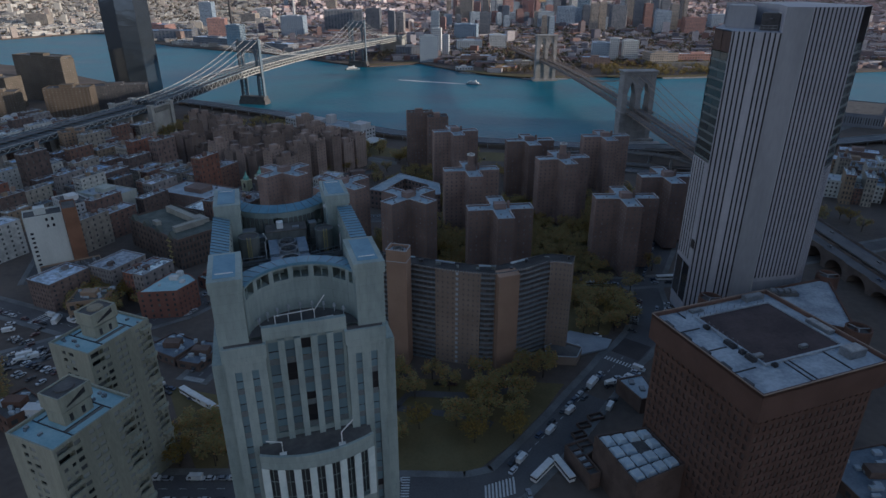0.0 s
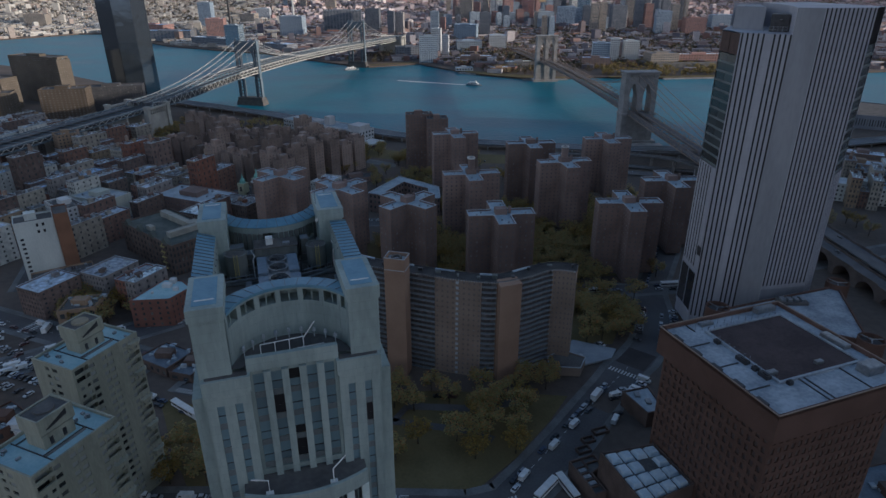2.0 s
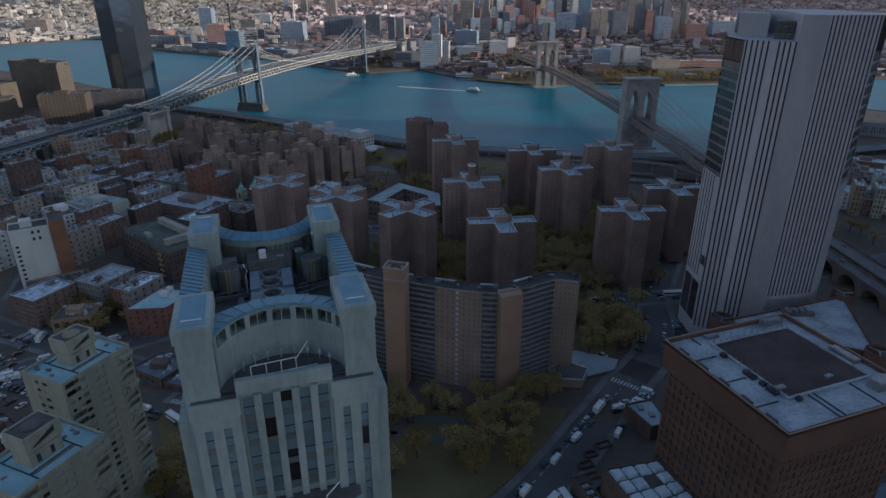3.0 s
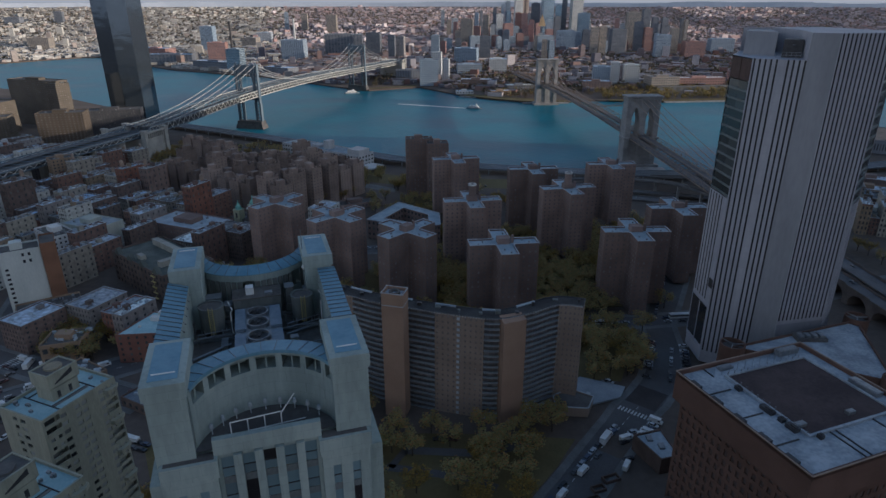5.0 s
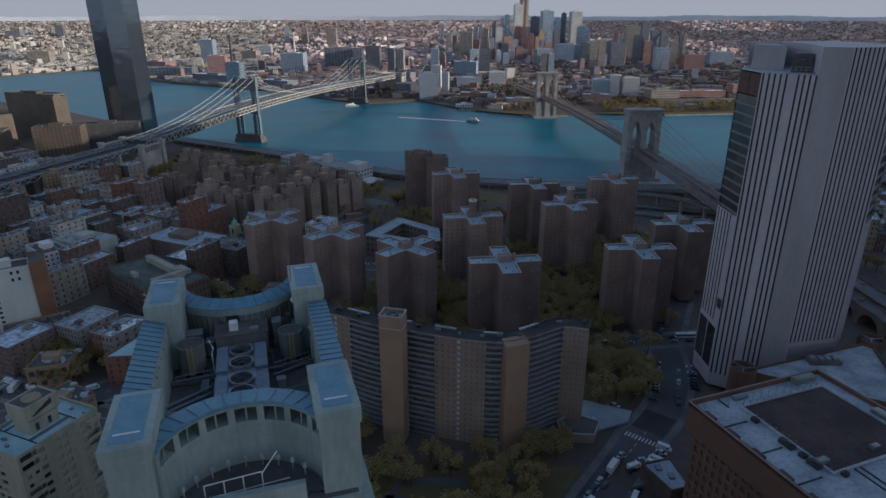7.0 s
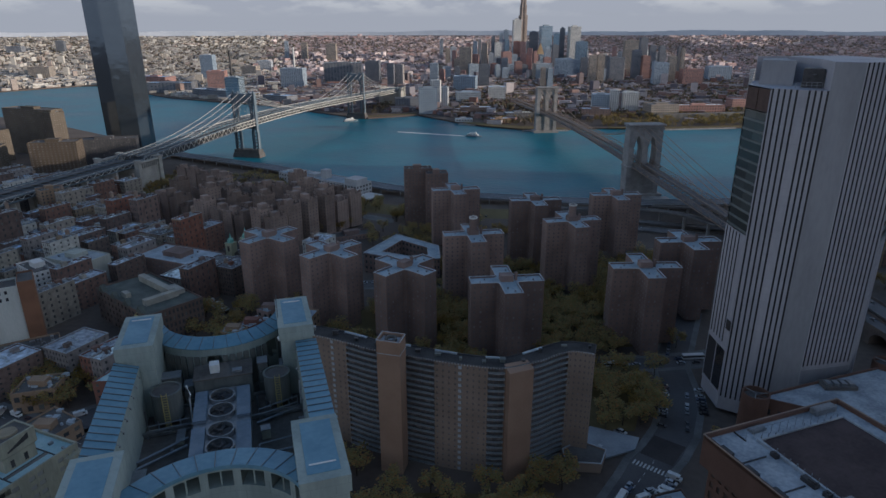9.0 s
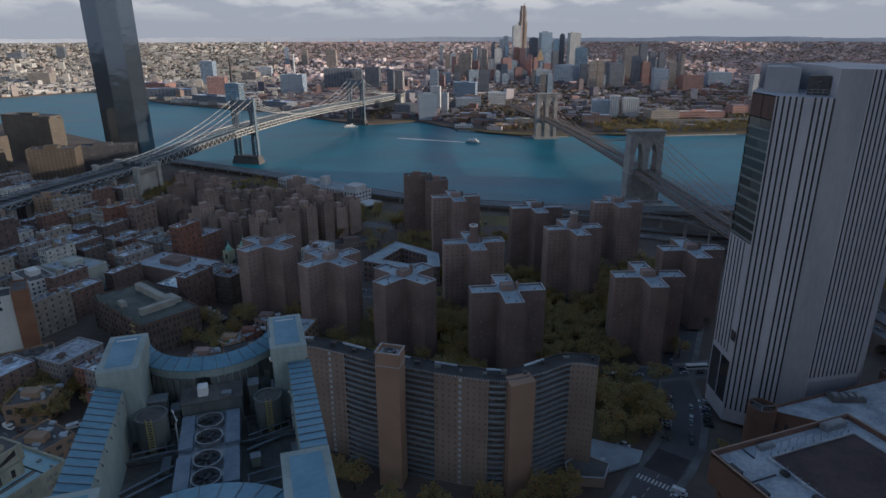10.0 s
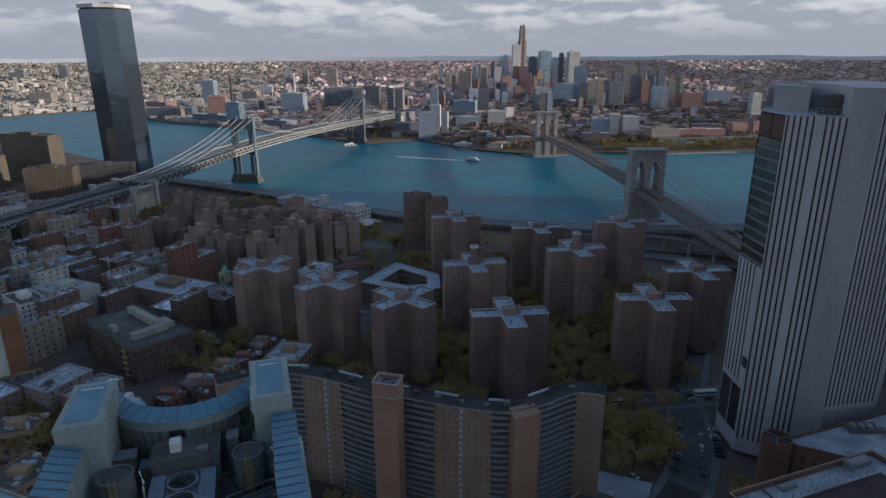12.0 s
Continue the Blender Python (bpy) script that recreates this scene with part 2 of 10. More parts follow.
GLASS = glazing("window_glass", (0.070, 0.076, 0.082), (0.18, 0.18, 0.17), 0.15, True, 0.74)
GLASS_HOUSE = glazing("housing_window_glass", (0.125, 0.112, 0.108), (0.24, 0.22, 0.21), 0.3, True, 0.74)
GLASS_DARK = glazing("dark_strip_glass", (0.032, 0.032, 0.038), (0.060, 0.059, 0.064), 0.14, False, 0.7)
GLASS_BLUE = coated("blue_curtain_glass", (0.243, 0.370, 0.486), (0.370, 0.528, 0.658), 0.2)
GLASS_FAR = coated("far_window_glass", (0.13, 0.16, 0.20), (0.30, 0.33, 0.36), 0.25, 0.5)
WHITE_CLAD = surface("white_limestone_cladding", (0.37, 0.36, 0.39), (0.47, 0.46, 0.485), 0.6, 0.06, 0.8, 0.05, streak=True, joints=(40.0, 3.6, 0.05))
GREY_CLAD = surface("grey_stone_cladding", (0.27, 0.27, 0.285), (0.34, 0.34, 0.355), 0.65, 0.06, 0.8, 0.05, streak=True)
BROWN_BRICK = surface("dark_brown_brick", (0.106, 0.060, 0.044), (0.144, 0.083, 0.062), 0.85, 0.1, 3.0, 0.2)
PODIUM_STONE = surface("brown_podium_stone", (0.108, 0.076, 0.062), (0.160, 0.114, 0.094), 0.85, 0.2, 2.0, 0.15)
HOUSING_BRICK = surface("housing_brick", (0.199, 0.144, 0.126), (0.283, 0.207, 0.179), 0.9, 0.08, 2.5, 0.2, vary=0.22)
GREEN_BRICK = surface("pale_brown_brick", (0.250, 0.190, 0.150), (0.315, 0.242, 0.192), 0.9, 0.08, 2.5, 0.15)
ORANGE_BRICK = surface("tan_orange_brick", (0.285, 0.185, 0.130), (0.355, 0.235, 0.165), 0.9, 0.08, 2.5, 0.15)
SLAB_EDGE = surface("balcony_slab_concrete", (0.36, 0.385, 0.41), (0.47, 0.50, 0.525), 0.85, 0.2, 2.0, 0.1)
RAW_CONCRETE = surface("board_marked_concrete", (0.300, 0.302, 0.238), (0.395, 0.392, 0.31), 0.85, 0.25, 2.0, 0.15, streak=True)
TENEMENT = palette("tenement_brick", [(0.168, 0.112, 0.095), (0.336, 0.314, 0.269), (0.146, 0.118, 0.106), (0.190, 0.118, 0.095), (0.246, 0.224, 0.213), (0.504, 0.504, 0.470), (0.213, 0.106, 0.078), (0.269, 0.207, 0.146), (0.134, 0.101, 0.090), (0.291, 0.263, 0.224), (0.190, 0.140, 0.123), (0.179, 0.168, 0.168)], 0.9, island=False)
RED_BRICK = surface("red_brick", (0.19, 0.092, 0.070), (0.25, 0.122, 0.092), 0.9, 0.1, 2.5, 0.15)
WHITE_PAINT = surface("white_painted_wall", (0.52, 0.55, 0.52), (0.66, 0.68, 0.64), 0.7, 0.08, 1.5, 0.08, streak=True)
BROWN_SLAB = surface("brown_slab_brick", (0.20, 0.105, 0.065), (0.27, 0.14, 0.085), 0.9, 0.1, 2.5, 0.15)
GRANITE = surface("bridge_granite", (0.27, 0.262, 0.255), (0.385, 0.372, 0.36), 0.85, 0.12, 1.2, 0.2, joints=(3.0, 1.5, 0.10))
BLUE_STEEL = surface("blue_grey_bridge_steel", (0.115, 0.155, 0.190), (0.160, 0.205, 0.240), 0.55, 0.1, 1.5, 0.05)
PALE_SUNLIT_STEEL = surface("pale_bridge_steel", (0.46, 0.46, 0.43), (0.58, 0.57, 0.53), 0.55, 0.1, 1.5, 0.05)
CABLE = surface("cable_steel", (0.42, 0.42, 0.41), (0.55, 0.55, 0.53), 0.5, 0.3, 2.0, 0.0)
TAN_STEEL = surface("buff_bridge_steel", (0.26, 0.19, 0.15), (0.34, 0.26, 0.20), 0.6, 0.2, 1.5, 0.05)
COPPER = surface("green_copper_roof", (0.16, 0.36, 0.30), (0.24, 0.46, 0.39), 0.7, 0.5, 2.0, 0.1)
BARK = surface("tree_bark", (0.05, 0.04, 0.03), (0.09, 0.07, 0.055), 0.95, 1.0, 6.0, 0.4)
LEAF = palette("autumn_leaves", [(0.373, 0.328, 0.130), (0.441, 0.322, 0.130), (0.328, 0.316, 0.130), (0.520, 0.277, 0.107), (0.390, 0.328, 0.158), (0.339, 0.288, 0.136)], 0.8, True, 0.3)
LEAF_FAR = palette("far_tree_leaves", [(0.115, 0.100, 0.062), (0.135, 0.105, 0.066), (0.092, 0.092, 0.060), (0.150, 0.105, 0.066)], 0.85, True, 0.3)
LEAF_OLIVE = palette("olive_gold_leaves", [(0.26, 0.20, 0.075), (0.22, 0.165, 0.065), (0.30, 0.20, 0.065), (0.19, 0.165, 0.07), (0.15, 0.135, 0.06)], 0.85, True, 0.3)
LEAF_GOLD = palette("golden_leaves", [(0.34, 0.235, 0.065), (0.29, 0.19, 0.06), (0.25, 0.20, 0.065), (0.37, 0.235, 0.06)], 0.8, True, 0.3)
leafy(LEAF)
leafy(LEAF_GOLD)
CAR_PAINT = palette("car_paint", [(0.58, 0.59, 0.60), (0.04, 0.04, 0.045), (0.16, 0.165, 0.175), (0.30, 0.31, 0.33), (0.03, 0.03, 0.032), (0.10, 0.04, 0.04), (0.06, 0.08, 0.13), (0.08, 0.08, 0.085), (0.44, 0.45, 0.46)], 0.3, False, 0.05, 0.5)
RUBBER = surface("tyre_rubber", (0.015, 0.015, 0.015), (0.025, 0.025, 0.025), 0.9, 2.0, 8.0, 0.0)
ROAD_PAINT = surface("road_marking_paint", (0.50, 0.50, 0.48), (0.66, 0.66, 0.63), 0.8, 0.8, 4.0, 0.0)
# these three colour sets carry haze, low sunlight and cloud shade in turn
FAR_WALL_HAZE = palette("far_city_wall", [(0.484, 0.380, 0.371), (0.352, 0.290, 0.288), (0.594, 0.500, 0.494), (0.440, 0.310, 0.299), (0.374, 0.340, 0.371), (0.748, 0.650, 0.649), (0.484, 0.330, 0.309), (0.319, 0.290, 0.319), (0.638, 0.530, 0.515)], 0.9)
FAR_SUNLIT = palette("far_pale_wall", [(0.437, 0.397, 0.345), (0.522, 0.495, 0.451), (0.342, 0.319, 0.286), (0.589, 0.568, 0.530), (0.437, 0.421, 0.392), (0.399, 0.338, 0.302), (0.304, 0.294, 0.286)], 0.9)
FAR_LOFT_SHADE = palette("far_loft_wall", [(0.185, 0.152, 0.157), (0.271, 0.185, 0.168), (0.161, 0.152, 0.179), (0.308, 0.241, 0.230), (0.259, 0.152, 0.129), (0.246, 0.235, 0.259), (0.517, 0.471, 0.471)], 0.9)
FAR_TOWER = palette("far_tower_wall", [(0.40, 0.43, 0.47), (0.32, 0.38, 0.45), (0.50, 0.51, 0.53), (0.36, 0.33, 0.32), (0.28, 0.35, 0.43), (0.46, 0.47, 0.49)], 0.7, False)
OFF_WHITE = surface("pale_render", (0.52, 0.52, 0.51), (0.64, 0.64, 0.62), 0.8, 0.05, 0.8, 0.05, vary=0.15)
SLAB_BROWN = surface("dull_slab_brick", (0.115, 0.098, 0.078), (0.165, 0.138, 0.108), 0.9, 0.06, 1.5, 0.1, vary=0.15)
HOUSE_ROOF = surface("blue_grey_roof_coating", (0.23, 0.29, 0.335), (0.37, 0.44, 0.485), 0.7, 0.09, 0.8, 0.1, vary=0.12)
DARK_GRANITE = surface("dark_wet_granite", (0.085, 0.082, 0.082), (0.14, 0.135, 0.13), 0.8, 0.12, 1.2, 0.2)
TAN_WALL = surface("tan_brick", (0.27, 0.19, 0.13), (0.35, 0.25, 0.17), 0.9, 0.06, 1.5, 0.1, vary=0.15)


# ---------------------------------------------------------------- mesh helpers
class Shape:
    """Collects vertices and faces for one mesh."""

    def __init__(self):
        self.v, self.f = [], []

    def quad(self, a, b, c, d):
        i = len(self.v)
        self.v += [tuple(a), tuple(b), tuple(c), tuple(d)]
        self.f.append((i, i + 1, i + 2, i + 3))

    def face(self, pts):
        i = len(self.v)
        self.v += [tuple(p) for p in pts]
        self.f.append(tuple(range(i, i + len(pts))))

    def prism(self, poly, z0, z1, top=True, bottom=False, poly_top=None):
        """Upright block on a plan polygon that runs counter-clockwise."""
        i, k = len(self.v), len(poly)
        up = poly_top or poly
        self.v += [(x, y, z0) for x, y in poly] + [(x, y, z1) for x, y in up]
        for j in range(k):
            self.f.append((i + j, i + (j + 1) % k, i + k + (j + 1) % k, i + k + j))
        if top:
            self.f.append(tuple(range(i + k, i + 2 * k)))
        if bottom:
            self.f.append(tuple(range(i + k - 1, i - 1, -1)))
        return self

    def box(self, x0, y0, z0, x1, y1, z1):
        return self.prism([(x0, y0), (x1, y0), (x1, y1), (x0, y1)], z0, z1, True, True)

    def bar(self, a, b, r, sides=4):
        """A straight rod from a to b."""
        a, b = Vector(a), Vector(b)
        d = (b - a).normalized()
        s = d.cross(Vector((0, 0, 1)) if abs(d.z) < 0.9 else Vector((1, 0, 0))).normalized()
        t = d.cross(s)
        ring = [(s * math.cos(2 * math.pi * (k + 0.5) / sides) + t * math.sin(2 * math.pi * (k + 0.5) / sides)) * r for k in range(sides)]
        i = len(self.v)
        self.v += [tuple(a + q) for q in ring] + [tuple(b + q) for q in ring]
        for k in range(sides):
            self.f.append((i + k, i + (k + 1) % sides, i + sides + (k + 1) % sides, i + sides + k))
        self.f.append(tuple(range(i + sides - 1, i - 1, -1)))
        self.f.append(tuple(range(i + sides, i + 2 * sides)))
        return self

    def tube(self, pts, r, sides=5):
        """A bent rod through the points, of one piece."""
        P = [Vector(p) for p in pts]
        i0, n = len(self.v), len(P)
        for j, p in enumerate(P):
            d = (P[min(j + 1, n - 1)] - P[max(j - 1, 0)]).normalized()
            s = d.cross(Vector((0, 0, 1)) if abs(d.z) < 0.97 else Vector((0, 1, 0))).normalized()
            t = d.cross(s)
            self.v += [tuple(p + (s * math.cos(2 * math.pi * (k + 0.5) / sides) + t * math.sin(2 * math.pi * (k + 0.5) / sides)) * r) for k in range(sides)]
        for j in range(n - 1):
            i = i0 + j * sides
            for k in range(sides):
                self.f.append((i + k, i + (k + 1) % sides, i + sides + (k + 1) % sides, i + sides + k))
        self.f.append(tuple(range(i0 + sides - 1, i0 - 1, -1)))
        self.f.append(tuple(range(i0 + (n - 1) * sides, i0 + n * sides)))
        return self

    def cone(self, x, y, z0, z1, r0, r1, n=20, cap=True):
        ring = lambda r: [(x + r * math.cos(2 * math.pi * k / n), y + r * math.sin(2 * math.pi * k / n)) for k in range(n)]
        return self.prism(ring(r0), z0, z1, cap, False, ring(max(r1, 0.01)))

    def ring(self, x, y, z0, z1, r0, r1, n=20):
        """An upright pipe of inner radius r0 and outer radius r1."""
        for k in range(n):
            a, b = 2 * math.pi * k / n, 2 * math.pi * (k + 1) / n
            p = lambda r, t, z: (x + r * math.cos(t), y + r * math.sin(t), z)
            self.quad(p(r1, a, z0), p(r1, b, z0), p(r1, b, z1), p(r1, a, z1))
            self.quad(p(r0, b, z0), p(r0, a, z0), p(r0, a, z1), p(r0, b, z1))
            self.quad(p(r1, a, z1), p(r1, b, z1), p(r0, b, z1), p(r0, a, z1))
        return self

    def slab(self, profile, put, d0, d1):
        """A profile of (across, up) points pushed through from depth d0 to d1; put maps (across, depth, up)."""
        i, k = len(self.v), len(profile)
        self.v += [put(o, d0, z) for o, z in profile] + [put(o, d1, z) for o, z in profile]
        for j in range(k):
            self.f.append((i + j, i + (j + 1) % k, i + k + (j + 1) % k, i + k + j))
        self.f.append(tuple(range(i + k - 1, i - 1, -1)))
        self.f.append(tuple(range(i + k, i + 2 * k)))
        return self

    def loft(self, rings):
        """A skin over a row of rings with equal numbers of points."""
        i, k = len(self.v), len(rings[0])
        for r in rings:
            self.v += [tuple(p) for p in r]
        for a in range(len(rings) - 1):
            for j in range(k):
                self.f.append((i + a * k + j, i + a * k + (j + 1) % k, i + (a + 1) * k + (j + 1) % k, i + (a + 1) * k + j))
        return self

    def mesh(self, name):
        m = bpy.data.meshes.new(name)
        m.from_pydata(self.v, [], self.f)
        m.update()
        return m


def thing(name, label, category, m=None, group="", kind=""):
    """A top-level Empty at the base of a thing."""
    ob = new(name)
    ob.empty_display_size = 0.5
    if m is not None:
        ob.matrix_basis = m
    return tagged(ob, label, category, group, kind)


def part(name, shape, material, parent, label="", kind=""):
    data = shape if isinstance(shape, bpy.types.Mesh) else shape.mesh(name)
    if material and not data.materials:
        data.materials.append(material)
    ob = new(name, data)
    ob.parent = parent
    return tagged(ob, label, kind=kind)


def single(name, shape, material, label, category, m=None, group="", kind=""):
    """A top-level thing that is one mesh."""
    data = shape if isinstance(shape, bpy.types.Mesh) else shape.mesh(name)
    if not data.materials:
        data.materials.append(material)
    ob = new(name, data)
    if m is not None:
        ob.matrix_basis = m
    return tagged(ob, label, category, group, kind)


def facade(wall, panes, a, b, z0, z1, cols, rows, fw=0.5, fh=0.55, deep=0.3, sill=0.25, ends=0.0):
    """A wall from a to b (outside on the right hand) with a grid of recessed windows.
    panes: a Shape that takes the glass, or a list that takes (pose, width, height)."""
    ax, ay = a
    bx, by = b
    L = math.hypot(bx - ax, by - ay)
    dx, dy = (bx - ax) / L, (by - ay) / L
    nx, ny = dy, -dx
    P = lambda s, z, d=0.0: (ax + dx * s - nx * d, ay + dy * s - ny * d, z)
    if cols < 1 or rows < 1:
        wall.quad(P(0, z0), P(L, z0), P(L, z1), P(0, z1))
        return
    cw, ch = (L - 2 * ends) / cols, (z1 - z0) / rows
    ww, wh = cw * fw, ch * fh
    edges = [0.0]
    for i in range(cols):
        s = ends + (i + 0.5) * cw - ww / 2
        edges += [s, s + ww]
    edges.append(L)
    for i in range(0, len(edges), 2):
        wall.quad(P(edges[i], z0), P(edges[i + 1], z0), P(edges[i + 1], z1), P(edges[i], z1))
    for i in range(cols):
        s0, s1 = edges[2 * i + 1], edges[2 * i + 2]
        low = z0
        for j in range(rows):
            w0 = z0 + (j + sill) * ch
            w1 = w0 + wh
            wall.quad(P(s0, low), P(s1, low), P(s1, w0), P(s0, w0))
            wall.quad(P(s0, w0), P(s1, w0), P(s1, w0, deep), P(s0, w0, deep))
            wall.quad(P(s0, w1, deep), P(s1, w1, deep), P(s1, w1), P(s0, w1))
            wall.quad(P(s0, w0), P(s0, w0, deep), P(s0, w1, deep), P(s0, w1))
            wall.quad(P(s1, w0, deep), P(s1, w0), P(s1, w1), P(s1, w1, deep))
            if isinstance(panes, list):
                panes.append((P((s0 + s1) / 2, w0, deep), math.atan2(dy, dx), ww, wh))
            else:
                panes.quad(P(s0, w0, deep), P(s1, w0, deep), P(s1, w1, deep), P(s0, w1, deep))
            low = w1
        wall.quad(P(s0, low), P(s1, low), P(s1, z1), P(s0, z1))


def roof_slab(wall, roof, poly, z, parapet=0.9, thick=0.45):
    """Flat roof inside a parapet; poly runs counter-clockwise."""
    k = len(poly)
    inner = []
    for j in range(k):
        p0, p1, p2 = Vector(poly[j - 1]), Vector(poly[j]), Vector(poly[(j + 1) % k])
        d1, d2 = (p1 - p0).normalized(), (p2 - p1).normalized()
        n1, n2 = Vector((-d1.y, d1.x)), Vector((-d2.y, d2.x))
        q = n1 + n2
        inner.append(tuple(p1 + q * (thick / max(0.35, q.dot(n1)))))
    for j in range(k):
        a, b, c, d = poly[j], poly[(j + 1) % k], inner[(j + 1) % k], inner[j]
        wall.quad((*a, z), (*b, z), (*b, z + parapet), (*a, z + parapet))
        wall.quad((*a, z + parapet), (*b, z + parapet), (*c, z + parapet), (*d, z + parapet))
        wall.quad((*c, z), (*d, z), (*d, z + parapet), (*c, z + parapet))
    roof.face([(x, y, z) for x, y in inner])


def rim(poly, z0, z1, out=0.1, inn=0.45):
    """A coping that runs round a counter-clockwise plan polygon, as one closed band."""
    rings = []
    for j in range(len(poly) + 1):
        p0, p1, p2 = Vector(poly[(j - 1) % len(poly)]), Vector(poly[j % len(poly)]), Vector(poly[(j + 1) % len(poly)])
        d1, d2 = (p1 - p0).normalized(), (p2 - p1).normalized()
        n1, n2 = Vector((d1.y, -d1.x)), Vector((d2.y, -d2.x))
        q = (n1 + n2) / max(0.35, (n1 + n2).dot(n1))
        a, b = p1 + q * out, p1 - q * inn
        rings.append([(a.x, a.y, z0), (a.x, a.y, z1), (b.x, b.y, z1), (b.x, b.y, z0)])
    return Shape().loft(rings)


def glaze(panes, material, parent, name="window_pane", limit=300):
    """Panes as objects of their own on shared meshes; past the limit, joined."""
    made, rest = {}, Shape()
    for i, (p, turn, w, h) in enumerate(panes):
        if i >= limit:
            c, s = math.cos(turn) * w / 2, math.sin(turn) * w / 2
            rest.quad((p[0] - c, p[1] - s, p[2]), (p[0] + c, p[1] + s, p[2]), (p[0] + c, p[1] + s, p[2] + h), (p[0] - c, p[1] - s, p[2] + h))
            continue
        key = (round(w, 2), round(h, 2))
        if key not in made:
            sh = Shape()
            sh.box(-w / 2, -0.02, 0, w / 2, 0.03, h)
            made[key] = sh.mesh(name)
            made[key].materials.append(material)
        ob = new(name, made[key])
        ob.parent = parent
        ob.matrix_basis = Matrix.Translation(p) @ Matrix.Rotation(turn, 4, 'Z')
    if rest.v:
        part(name + "s", rest, material, parent, kind="stuff")


def rect(cx, cy, w, d, turn=0.0):
    c, s = math.cos(radians(turn)), math.sin(radians(turn))
    return [(cx + x * c - y * s, cy + x * s + y * c) for x, y in ((-w / 2, -d / 2), (w / 2, -d / 2), (w / 2, d / 2), (-w / 2, d / 2))]


def lerp_list(pts, x):
    if x <= pts[0][0]:
        return pts[0][1]
    for (xa, ya), (xb, yb) in zip(pts[:-1], pts[1:]):
        if x <= xb:
            return ya + (yb - ya) * (x - xa) / (xb - xa)
    return pts[-1][1]


M_SHORE = [(-5000, 2600), (-1600, 1700), (-900, 1370), (-739, 1245), (-428, 1010), (-244, 898), (-82, 783), (25, 738), (118, 722), (181, 720), (260, 735), (420, 760), (640, 930), (900, 1050), (5000, 1400)]
B_SHORE = [(-5000, 3300), (-1900, 2080), (-1468, 2040), (-1330, 2260), (-1240, 2270), (-945, 1965), (-838, 1865), (-630, 1745), (-501, 1680), (-272, 1480), (-200, 1432), (-91, 1488), (11, 1352), (68, 1306), (132, 1270), (208, 1270), (268, 1292), (407, 1280), (595, 1310), (950, 1400), (5000, 2100)]


def gz(x, y):
    """Height of the ground."""
    ms = lerp_list(M_SHORE, x)
    if y < ms + 1:
        return min(17.4, 3.0 + 0.0288 * max(0.0, ms - y))
    bs = lerp_list(B_SHORE, x)
    z = 3.0 + min(16.0, 0.016 * max(0.0, y - bs))
    r = math.hypot(x, y - 60)
    return z + max(0.0, r - 2900) * 0.0690


# ---------------------------------------------------------------- ground and water
def build_ground():
    xs = sorted(set([p[0] for p in M_SHORE] + [p[0] for p in B_SHORE] + list(range(-4800, 4801, 200)) + list(range(-700, 700, 50))))
    xs = [x for x in xs if -4800 <= x <= 4800]
    rows = []
    for x in xs:
        ms, bs = lerp_list(M_SHORE, x), lerp_list(B_SHORE, x)
        col = [(x, -1200, gz(x, -1200)), (x, ms - 900, gz(x, ms - 900)), (x, ms - 500, gz(x, ms - 500)), (x, ms - 250, gz(x, ms - 250)), (x, ms, 3.0), (x, ms + 0.4, -4.0)]
        end = max(bs + 60, math.sqrt(max(4850.0 ** 2 - x * x, 1.0)))
        col += [(x, bs - 0.4, -4.0), (x, bs, 3.0)]
        for k in range(1, 13):
            y = bs + (end - bs) * k / 12
            col.append((x, y, gz(x, y)))
        rows.append(col)
    sh, n = Shape(), len(rows[0])
    for col in rows:
        sh.v += col
    for i in range(len(rows) - 1):
        for j in range(n - 1):
            sh.f.append((i * n + j, (i + 1) * n + j, (i + 1) * n + j + 1, i * n + j + 1))
    single("ground", sh, EARTH, "dark grey-brown city ground between streets and river", "ground", kind="structure")


build_ground()
w = Shape()
for i in range(20):
    x0, x1 = -4800 + i * 480, -4800 + (i + 1) * 480
    w.quad((x0, 500, 0), (x1, 500, 0), (x1, 3400, 0), (x0, 3400, 0))
single("water", w, WATER, "blue-green rippled tidal river under a cloudy sky", "river", kind="structure")


